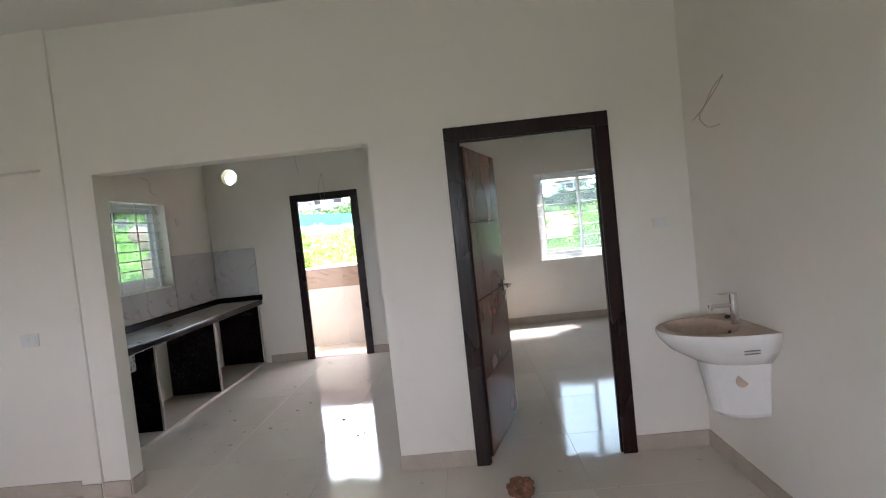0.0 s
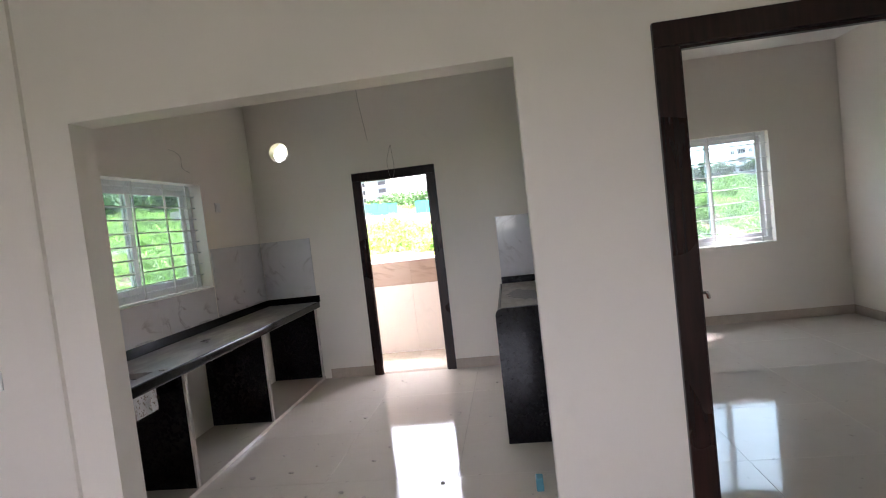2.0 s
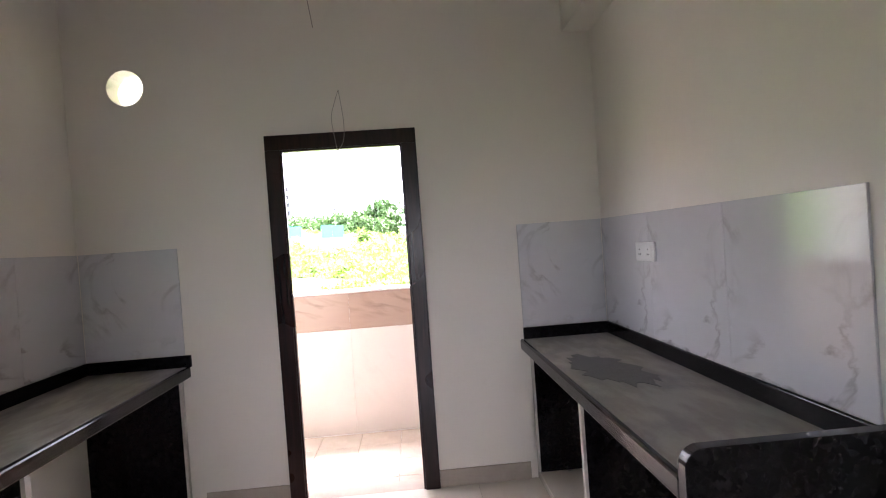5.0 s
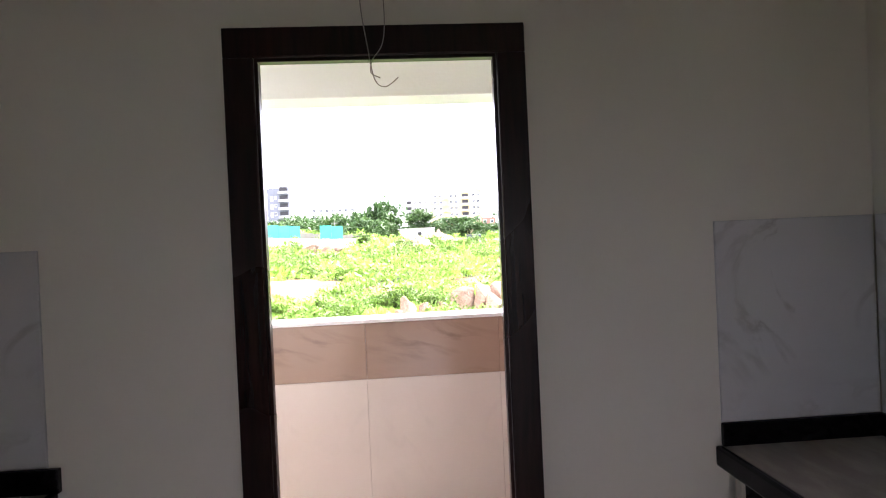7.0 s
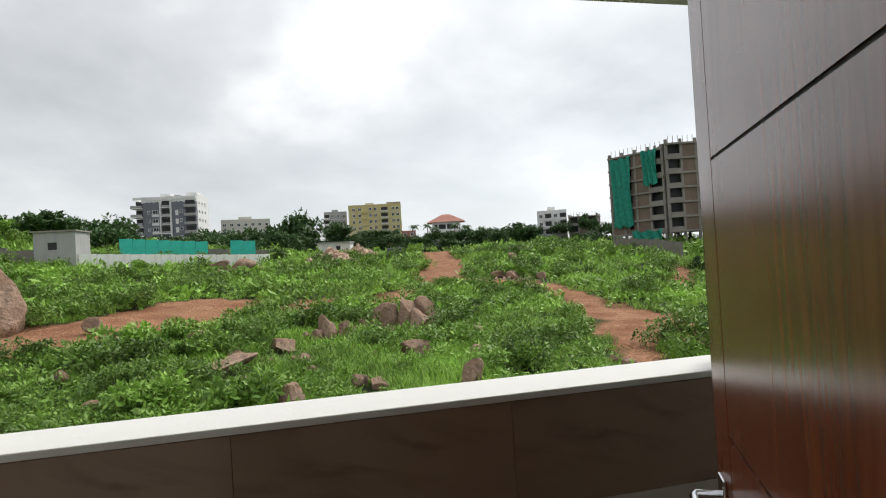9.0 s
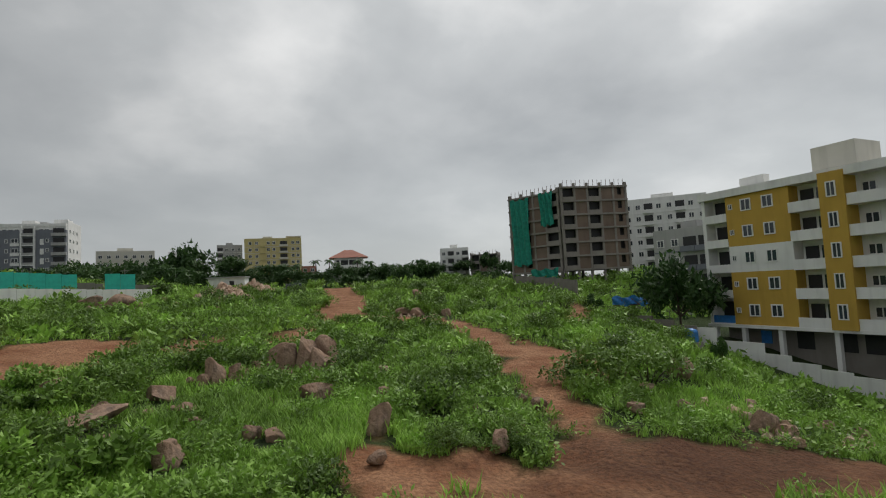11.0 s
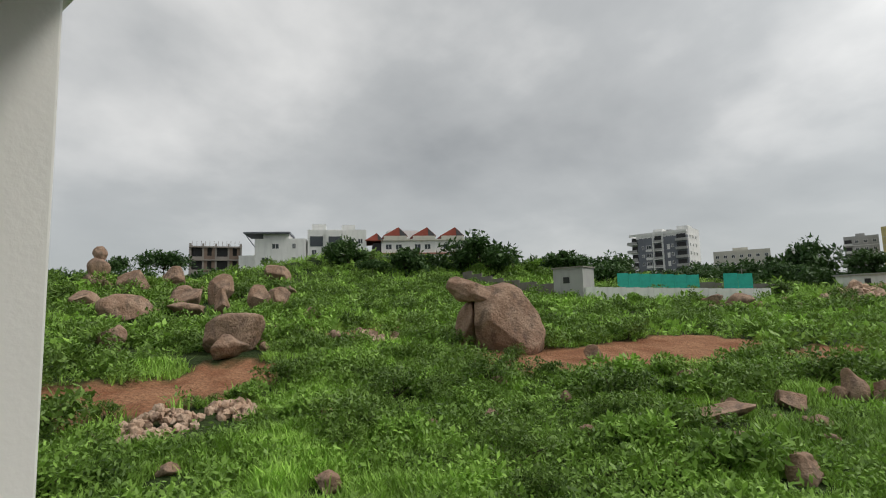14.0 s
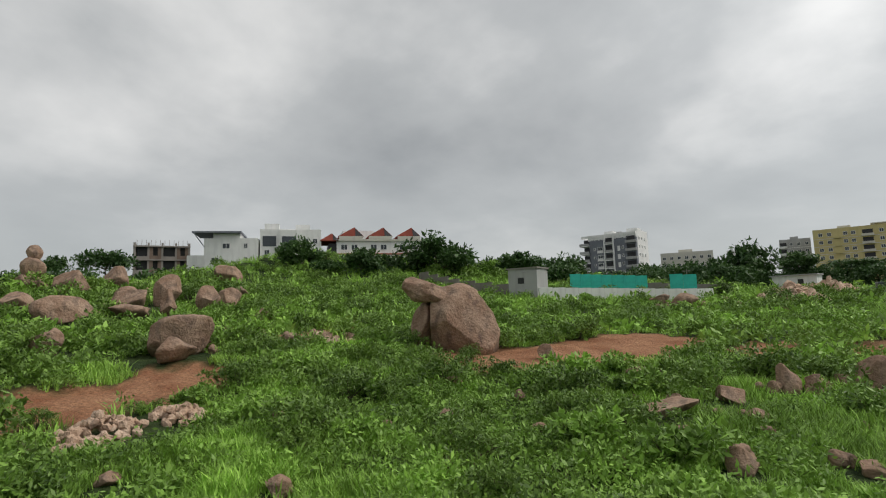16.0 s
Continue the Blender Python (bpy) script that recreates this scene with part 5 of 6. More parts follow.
def ochre_apartments():
    h = House("apartment_building", (54.7, 48.0), (56.0, 12.0), -11.0, "white and ochre five-storey apartment building with balconies")
    w, d, z0, sh = h.w, 12.0, -4.6, 2.95
    top = z0 + 5 * sh
    h.box("wall", 0, w, 1.6, d, z0, top, F_WHITE)
    h.box("stilt_core", 0.5, w, 2.2, d, -11.0, z0, F_CONC)
    h.box("first_slab", -0.3, w, -0.3, d, z0 - 0.35, z0, F_WHITE)
    h.box("roof_slab", -0.3, w, -0.3, d, top - 0.15, top + 0.7, F_WHITE)
    for x in (0.2, 3.8, 8.0, 13.5, 18.8, 23.8, 28.8, 33.8):
        h.box("stilt", x, x + 0.45, 0.0, 0.5, -11.0, z0 - 0.35, F_WHITE)
    h.box("blue_shutter", 4.6, 5.8, 2.1, 2.2, z0 - 2.2, z0 - 0.8, F_TARP)
    for x in (8.6, 12.6, 15.0, 19.8, 24.6):
        # shade between the stilts, as near-black panels on the core
        h.box("opening_shade", x, x + 1.7, 2.12, 2.2, z0 - 2.5, z0 - 0.7, F_DARK)
    # corner balconies, ochre panels, recessed balconies and ochre fins
    h.box("corner_pier", -0.1, 0.35, 0.0, 1.6, z0, top, F_WHITE)
    for s in range(5):
        z = z0 + s * sh
        h.box("balcony", 0.35, 3.1, 0.0, 1.6, z, z + 0.12, F_WHITE)
        h.box("balcony_front", 0.35, 3.1, 0.0, 0.14, z + 0.12, z + 0.95, F_WHITE if s else F_TARP)
        # F_DARK openings on this front are panels coloured like deep shade
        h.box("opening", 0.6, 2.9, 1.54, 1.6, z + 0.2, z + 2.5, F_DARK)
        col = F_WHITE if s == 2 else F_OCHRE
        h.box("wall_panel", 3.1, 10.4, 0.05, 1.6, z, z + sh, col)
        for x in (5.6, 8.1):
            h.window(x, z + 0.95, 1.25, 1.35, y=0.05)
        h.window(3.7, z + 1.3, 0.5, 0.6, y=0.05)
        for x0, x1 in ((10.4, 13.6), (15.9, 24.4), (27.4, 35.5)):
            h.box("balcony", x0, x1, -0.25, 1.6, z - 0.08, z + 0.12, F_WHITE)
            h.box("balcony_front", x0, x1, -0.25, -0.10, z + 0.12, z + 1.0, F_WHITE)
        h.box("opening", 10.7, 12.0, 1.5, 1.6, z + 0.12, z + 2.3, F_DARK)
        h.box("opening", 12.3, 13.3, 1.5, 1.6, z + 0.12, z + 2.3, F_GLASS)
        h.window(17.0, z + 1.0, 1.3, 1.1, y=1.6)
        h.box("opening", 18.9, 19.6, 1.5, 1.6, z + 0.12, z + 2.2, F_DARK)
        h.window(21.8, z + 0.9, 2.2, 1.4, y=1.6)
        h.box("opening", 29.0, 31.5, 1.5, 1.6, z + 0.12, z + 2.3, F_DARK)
        h.window(14.75, z + 0.9, 0.9, 1.5, y=-0.45)
        h.window(25.9, z + 0.8, 1.5, 1.6, y=-0.45)
    h.box("ochre_fin", 13.6, 15.9, -0.45, 1.6, z0 - 0.1, top + 0.4, F_OCHRE)
    h.box("ochre_fin", 24.4, 27.4, -0.45, 1.6, z0 - 0.1, top - 1.6, F_OCHRE)
    h.box("roof_room", 3.0, 6.0, 3, 4, top + 0.7, top + 2.2, F_WHITE)
    h.box("stair_tower", 11.0, 15.2, 3.5, 8, top + 0.7, top + 3.8, F_CREAM)
    h.box("water_tank", 24.5, 31.0, 2.5, 8, top + 1.8, top + 4.6, F_LGREY)
    h.box("tank_shelf", 23.5, 32.0, 1.8, 8.5, top + 1.4, top + 1.8, F_LGREY)
    h.box("tank_leg", 26.0, 30.0, 3.5, 7, top + 0.7, top + 1.4, F_LGREY)


def gable(h, x0, x1, y0, y1, z, rise, mat):
    """A steep tiled roof whose peak stands off to one side, over an end painted dark for shade."""
    bm = bmesh.new()
    o, t = 0.5, 0.25
    x0, x1, y0, y1, z = x0 - o, x1 + o, y0 - o, y1 + o, z - 0.3 - h.zg
    low = [bm.verts.new(p) for p in ((x0, y0, z), (x1, y0, z), (x1, y1, z), (x0, y1, z))]
    eave = [bm.verts.new(v.co + Vector((0, 0, t))) for v in low]
    xm = x0 + (x1 - x0) * 0.66
    top = [bm.verts.new((xm, y0 + 1.2, z + rise)), bm.verts.new((xm, y1 - 0.6, z + rise))]
    for k in range(4):
        bm.faces.new((low[k], low[(k + 1) % 4], eave[(k + 1) % 4], eave[k]))
    bm.faces.new(list(reversed(low)))
    for q in ((eave[0], eave[1], top[0]), (eave[2], eave[3], top[1]), (eave[3], eave[0], top[0], top[1])):
        bm.faces.new(q)
    bm.faces.new((eave[1], eave[2], top[1], top[0]))
    roof = part("gable_roof", bm, mat, h.e, "red tiled gable roof")
    # near-black triangle: the shade of the gable's turned-away side, as colour
    bm = bmesh.new()
    f = bm.faces.new([bm.verts.new(p) for p in ((xm + 0.1, y0 + 0.1, z + t), (x1 - 0.1, y0 + 0.02, z + t), (xm + 0.2, y0 + 1.0, z + rise * 0.86))])
    g = bmesh.ops.extrude_face_region(bm, geom=[f])["geom"]
    bmesh.ops.translate(bm, vec=(0, -0.12, 0), verts=[v for v in g if isinstance(v, bmesh.types.BMVert)])
    part("gable_end_shade", bm, F_DARK, roof, "gable end with its shade painted near-black")


def hill_villas():
    h = House("villa", (-118.0, 75.4), (-107.6, 86.0), 10.5, "white modern villa with a jutting flat roof", "house")
    w = h.w
    h.box("wall", 2.5, w, 0, 9, 10.5, 20.6, F_WHITE)
    h.box("upper_wall", 4.5, w * 0.72, 0.4, 8, 20.6, 21.8, F_WHITE)
    h.box("roof_canopy", 0.0, w * 0.75, -1.2, 8.5, 21.8, 22.2, F_GREY)
    h.box("lower_wing", -1.5, 4.0, 1, 8, 10.5, 16.6, F_WHITE)
    part("strut", tube(bmesh.new(), [(0.4, -0.6, 11.2), (2.6, 0.0, 8.0)], 0.12, 6), F_GREY, h.e)
    for x, z in ((7.5, 18.0), (12.0, 18.0), (12.0, 14.6), (5.0, 14.6)):
        h.window(x, z, 1.8 if x < 8 else 1.0, 1.4)
    h = House("villa", (-107.6, 86.6), (-97.8, 97.6), 11.5, "white three-storey villa with broad windows", "house")
    w = h.w
    h.box("wall", 0, w, 0, 10, 11.5, 22.2, F_WHITE)
    h.parapet(w, 10, 22.2, 0.7, F_WHITE)
    h.box("roof_room", 1.0, 4.5, 2, 6, 22.2, 24.6, F_WHITE)
    h.box("roof_room", 8.5, 12.0, 2, 6, 22.2, 24.4, F_WHITE)
    h.box("bay", 4.6, 9.0, -1.0, 0, 12.0, 22.6, F_WHITE)
    h.box("dark_glazing", 5.2, 8.6, -1.06, -1.0, 18.8, 21.0, F_GLASS)
    h.box("dark_glazing", 0.6, 3.8, -0.06, 0.0, 18.6, 21.2, F_GLASS)
    for x in (1.6, 6.9, 11.0, 13.2):
        for z in (14.0, 16.4, 19.2):
            if not (x < 8 and z > 18):
                h.window(x, z, 1.3, 1.4, y=-1.0 if 4.6 < x < 9 else 0.0)
    h = House("villa", (-100.5, 108.5), (-95.0, 115.0), 11.5, "white villa half hidden behind others", "house")
    h.box("wall", 0, h.w, 0, 8, 11.5, 23.4, F_WHITE)
    h.parapet(h.w, 8, 23.4, 0.7, F_WHITE)
    for x in (2.5, 6.0):
        for z in (17.5, 20.5):
            h.window(x, z, 1.3, 1.4)
    h = House("gabled_house", (-96.6, 99.0), (-79.3, 118.0), 10.0, "long white house with three red gables", "house")
    w = h.w
    h.box("wall", 2.0, w, 0, 10, 10.0, 20.2, F_WHITE)
    h.box("dark_end", 0.0, 2.0, 0.5, 10, 10.0, 19.4, F_DARK)
    for z in (16.6, 20.2):
        h.box("floor_band", 1.8, w + 0.2, -0.5, 0, z - 0.25, z + 0.15, F_PINK if z < 18 else F_CREAM)
    for k in range(3):
        x0 = 2.6 + k * 7.6
        h.box("balcony_front", x0, x0 + 6.0, -0.5, -0.35, 20.3, 21.2, F_CREAM)
        gable(h, x0 + 0.4, x0 + 5.8, 0.8, 7.0, 21.4, 2.7, F_RED)
        h.box("dormer_wall", x0 + 1.4, x0 + 5.4, 1.3, 7, 20.2, 21.4, F_WHITE)
        for dx in (1.3, 3.9):
            for z in (14.0, 17.6):
                h.window(x0 + dx, z, 1.7, 1.5)
    gable(h, -1.6, 2.0, 0.0, 9.0, 20.2, 2.2, F_RED)
    frame_building("unfinished_house", (-133.0, 69.5), (-126.8, 80.0), 8.0, 9.5, 3.4, 3, 8, 4, "grey unfinished concrete house on the hill", "pw", stilt=False)


def boundary(name, pts, hgt, mat, label, cat, step=2.4, follow=True, post=None):
    """A wall of panels along a line, each following the ground."""
    e = thing(name, (pts[0][0], pts[0][1], hz(*pts[0])), label, cat)
    o = Vector(e.location)
    for a, b in zip(pts, pts[1:]):
        n = max(1, int(math.dist(a, b) / step))
        for k in range(n):
            p, q = [(a[0] + (b[0] - a[0]) * t, a[1] + (b[1] - a[1]) * t) for t in (k / n, (k + 1) / n)]
            z = (hz(*p) + hz(*q)) / 2
            ln, an = math.dist(p, q), math.degrees(math.atan2(q[1] - p[1], q[0] - p[0]))
            ob = part("panel", bx(0, ln - 0.03, -0.1, 0.1, -1.2, hgt), mat, e)
            ob.matrix_basis = pose(p[0] - o.x, p[1] - o.y, z - o.z, 0, 0, an)
    return e


def palm(x, y, z, tall, seed):
    r = random.Random(seed)
    e = thing("palm", (x, y, z), "tall palm tree beside the distant houses", "palm")
    part("trunk", tube(bmesh.new(), [(0, 0, -3), (0.2, 0, tall * 0.5), (0.1, 0.1, tall)], [0.28, 0.2, 0.16], 7), M_BARK, e)
    bm = bmesh.new()
    for k in range(13):
        a, up = 2.4 * k, r.uniform(-0.2, 0.9)
        d = Vector((math.cos(a), math.sin(a), 0))
        L_ = r.uniform(2.0, 2.8)
        pts = [Vector((0.1, 0.1, tall)) + d * L_ * t + Vector((0, 0, L_ * (up * t - 0.95 * t * t))) for t in (0, 0.25, 0.5, 0.75, 1)]
        side = d.cross(Vector((0, 0, 1)))
        ws = (0.05, 0.34, 0.4, 0.28, 0.03)
        rows = [(bm.verts.new(p - side * q - Vector((0, 0, q * 0.6))), bm.verts.new(p), bm.verts.new(p + side * q - Vector((0, 0, q * 0.6)))) for p, q in zip(pts, ws)]
        for u, v in zip(rows, rows[1:]):
            bm.faces.new((u[0], u[1], v[1], v[0])); bm.faces.new((u[1], u[2], v[2], v[1]))
    part("frond_crown", bm, M_TREE, e)


grey_apartments()
yellow_apartments()
ochre_apartments()
hill_villas()
plain_house("white_block", (-44.2, 246.0), (-24.0, 248.6), 3.0, 15.2, 3.2, 2, 12, F_CREAM, "low cream apartment block behind trees", 7)
plain_house("white_block", (-20.0, 262.0), (-11.0, 262.0), 3.0, 16.0, 3.0, 2, 10, F_WHITE, "white distant house behind the dark tree", 3)
plain_house("grey_block", (-0.5, 290.0), (11.4, 289.8), 2.0, 17.6, 3.2, 3, 12, F_LGREY, "grey distant block beside the yellow one", 4, balcony=(0,), trim=F_WHITE)
h = House("red_roof_house", (43.7, 223.8), (57.4, 220.7), 1.0, "white house with a salmon hip roof", "house")
h.box("wall", 1.0, h.w - 1.0, 0, 10, 1.0, 15.6, F_WHITE)
# shade under the roof, painted as a near-black strip on the wall
h.box("upper_opening", 2.0, h.w - 2.0, -0.06, 0, 12.6, 14.6, F_DARK)
h.box("balcony_front", 0.6, h.w - 0.6, -0.9, -0.7, 11.2, 12.4, F_WHITE)
for x in (3.5, 7.0, 10.5):
    h.box("pillar", x - 0.25, x + 0.25, -0.7, -0.2, 11.0, 15.6, F_WHITE)
hip_roof(h, h.w, 10, 15.6, 3.6, 1.2, F_PINK)
plain_house("white_block", (30.0, 214.0), (35.5, 213.0), 1.0, 9.0, 2.4, 1, 6, F_PINK, "small pink house among palms", 2, "house", roof_room=False)
plain_house("white_block", (63.5, 224.0), (70.5, 221.5), 1.0, 7.6, 3.0, 1, 6, F_WHITE, "small white house in the distance", 2, "house")
plain_house("white_block", (76.7, 184.8), (86.4, 180.5), 0.5, 3.2, 2.9, 4, 9, F_WHITE, "white four-storey apartment block", 4, balcony=(1, 3), trim=F_WHITE)
frame_building("unfinished_house", (85.6, 177.0), (93.4, 171.4), 0.5, 3.0, 3.1, 3, 9, 3, "grey unfinished concrete block in the distance", "pb", stilt=False)
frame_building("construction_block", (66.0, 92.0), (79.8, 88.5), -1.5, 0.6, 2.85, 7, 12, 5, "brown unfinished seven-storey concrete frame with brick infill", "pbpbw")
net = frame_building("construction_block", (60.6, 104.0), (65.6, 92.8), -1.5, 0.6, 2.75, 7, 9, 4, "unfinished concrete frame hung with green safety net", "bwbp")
sheet(net, 0.8, 5.4, 5.0, 19.4, -0.75, F_NET, "safety_net", 1)
sheet(net, 8.2, 11.4, 13.0, 19.9, -0.75, F_NET, "safety_net", 2)
sheet(net, 5.5, 12.0, 1.2, 3.9, -1.1, F_NET, "safety_net", 3)
plain_house("white_block", (100.6, 113.0), (114.8, 98.4), 0.0, 2.4, 3.1, 6, 12, F_WHITE, "white six-storey apartment block with many windows", 8, balcony=(2, 5), trim=F_WHITE)
h = plain_house("grey_house", (74.6, 76.5), (76.8, 65.4), -3.0, -1.2, 3.3, 3, 9, F_LGREY, "grey three-storey house beside the building site", 4, "house", balcony=(2, 3), trim=F_GREY)

# sheds and walls along the top of the field
h = House("block_shed", (-35.0, 74.9), (-30.3, 74.8), 2.0, "grey concrete-block shed beside the wall", "shed")
h.box("wall", 0, h.w, 0, 4, 2.0, 7.2, F_LGREY)
h.box("roof", -0.2, h.w + 0.2, -0.2, 4.2, 7.2, 7.4, F_CONC)
h.box("window", 1.6, 2.6, -0.04, 0, 5.0, 5.9, F_DARK)
boundary("block_wall", ((-58.0, 84.0), (-45.0, 77.0), (-35.0, 75.4)), 1.9, F_WALLG, "grey concrete-block boundary wall", "wall", 3.0)
boundary("white_fence", ((-30.2, 75.2), (-21.0, 83.0), (-13.0, 89.0), (-9.0, 92.6)), 1.9, F_WHITE, "white precast panel fence along the field", "fence", 1.9)
boundary("stone_wall", ((-32.0, 95.0), (-20.0, 99.0), (-8.0, 103.0)), 2.0, F_WALLG, "rough grey stone wall behind the fence", "wall", 2.5)
boundary("site_hoarding", ((-29.2, 86.0), (-23.5, 90.0), (-18.6, 93.0)), 3.5, F_TEAL, "turquoise sheet hoarding behind the fence", "hoarding", 1.6)
boundary("site_hoarding", ((-14.9, 91.6), (-11.1, 92.3)), 4.0, F_TEAL, "turquoise sheet gate beside the fence", "hoarding", 1.9)
h = House("hut", (-1.9, 131.9), (5.7, 129.8), 2.0, "small white flat-roofed hut by the rubble", "hut")
h.box("wall", 0, h.w, 0, 4, 2.0, 5.9, F_WHITE)
h.box("roof", -0.3, h.w + 0.3, -0.4, 4.2, 5.9, 6.15, F_LGREY)
# doorway shade as a near-black panel on the solid wall
h.box("door_opening", 4.6, 5.6, -0.04, 0, 3.2, 5.2, F_DARK)
boundary("long_wall", ((38.0, 198.0), (54.0, 193.5)), 4.8, F_LGREY, "pale grey wall at the top of the field", "wall", 4.0)
boundary("block_wall", ((54.0, 92.0), (56.4, 82.0), (55.0, 74.0)), 2.3, F_WALLG, "grey wall around the building site", "wall", 2.5)
boundary("block_wall", ((45.8, 57.0), (47.6, 50.0), (47.8, 44.0)), 1.6, F_WALLG, "grey block wall beside the apartments", "wall", 2.2)
boundary("compound_wall", ((47.2, 47.5), (49.5, 43.0), (50.0, 38.0), (49.8, 30.0), (50.0, 12.0)), 1.5, F_WHITE, "white plastered compound wall of the apartments", "wall", 2.6)
# tarpaulin, tank, van
h = House("tarpaulin", (50.6, 60.5), (54.4, 57.0), -2.5, "blue tarpaulin over stores by the wall", "tarpaulin")
sheet(h, 0, h.w, -2.4, -1.3, 0.0, F_TARP, "cover", 8)
h.box("stores", 0.2, h.w - 0.2, 0.2, 1.6, -2.5, -1.5, F_BRICK)
t = thing("water_tank", (42.2, 39.6, hz(42.2, 39.6) + 0.6), "dark blue plastic water tank on a plinth", "water tank")
part("drum", lathe(bmesh.new(), [(0.55, 0.0), (0.6, 0.1), (0.6, 1.0), (0.45, 1.2), (0.2, 1.3)], 16), F_TARP, t)
part("plinth", bx(-0.7, 0.7, -0.7, 0.7, -1.8, 0.0), F_CONC, t)
t = thing("parked_van", (14.0, 112.2, gz(14.0, 112.2)), "dark green van parked on the earth track", "van", turn=10)
part("body", bx(-1.9, 1.9, -0.8, 0.8, 0.4, 1.2, bevel=0.12), F_METAL, t)
part("cabin", bx(-1.2, 1.7, -0.72, 0.72, 1.2, 2.0, bevel=0.15), F_METAL, t)
part("windscreen", bx(-0.9, 1.4, -0.74, 0.74, 1.35, 1.85), F_GLASS, t)
for x in (-1.2, 1.2):
    for y in (-0.72, 0.72):
        part("wheel", tube(bmesh.new(), [(x, y - 0.1, 0.34), (x, y + 0.1, 0.34)], 0.34, 14), F_DARK, t)
for k, (x, y, zt) in enumerate(((33.5, 202.2, 14.4), (38.3, 201.4, 14.5), (48.5, 199.2, 14.0), (6.4, 209.8, 14.9), (13.8, 214.5, 13.8), (53.0, 198.0, 13.2), (41.5, 203.0, 13.4), (28.0, 212.0, 13.8))):
    palm(x, y, zt - 8.0, 7.0, k)
for k, (x, y) in enumerate(((-13.0, 96.0), (-27.0, 88.5))):
    t = thing("utility_pole", (x, y, gz(x, y)), "thin grey utility pole by the fence", "pole")
    part("pole", tube(bmesh.new(), [(0, 0, -0.5), (0, 0, 4.6)], [0.09, 0.06], 8), F_CONC, t)
    part("crossarm", bx(-0.6, 0.6, -0.05, 0.05, 4.2, 4.3), F_CONC, t)


# ---------------------------------------------------------------- windows
def window(name, w, h, loc, turn, label, hbars, vbars):
    """A two-sash sliding window with an inner grille; its width runs along local x, the room is on the -y side."""
    e = tagged(new(name), label, "window", kind="structure")
    e.matrix_basis = pose(*loc, 0, 0, turn)
    f = 0.05
    fr = bx(0, w, 0, 0.07, 0, f, bevel=0.003)
    box(fr, 0, w, 0, 0.07, h - f, h, bevel=0.003)
    box(fr, 0, f, 0, 0.07, f, h - f, bevel=0.003)
    box(fr, w - f, w, 0, 0.07, f, h - f, bevel=0.003)
    part("window_frame", fr, M_UPVC, e)
    s = 0.045
    for k, (a, b, y) in enumerate(((f, w / 2 + 0.025, 0.012), (w / 2 - 0.025, w - f, 0.04))):
        sm_ = bx(a, b, y, y + 0.022, f, f + s, bevel=0.002)
        box(sm_, a, b, y, y + 0.022, h - f - s, h - f, bevel=0.002)
        box(sm_, a, a + s, y, y + 0.022, f + s, h - f - s, bevel=0.002)
        box(sm_, b - s, b, y, y + 0.022, f + s, h - f - s, bevel=0.002)
        sash = part("sash", sm_, M_UPVC, e)
        pane = part("pane", bx(a + s, b - s, y + 0.009, y + 0.013, f + s, h - f - s), M_GLASS, sash)
        pane.visible_shadow = False
    for k in range(hbars):
        z = 0.06 + (h - 0.12) * (k + 0.5) / hbars
        part("grille_bar", tube(bmesh.new(), [(0.0, -0.03, z), (w, -0.03, z)], 0.0055, 6), M_GRILL, e)
    for x in vbars:
        part("grille_upright", bx(x - 0.008, x + 0.008, -0.028, -0.020, 0.0, h), M_GRILL, e)
    part("window_sill", bx(0.0, w, -0.075, 0.0, -0.012, 0.0, bevel=0.003), M_WHITE, e)
    return e


window("window_1", KW1 - KW0, KWT - KWB, (-1.185, KW0, KWB + 0.012), 90, "white sliding kitchen window with a steel grille", 8, (0.10, 0.40, 0.765, 1.13, 1.43))
window("window_2", BW1 - BW0, BWT - BWB, (BW0, 1.02, BWB + 0.012), 0, "white sliding bedroom window with a steel grille", 7, (0.10, 0.62, 1.12))


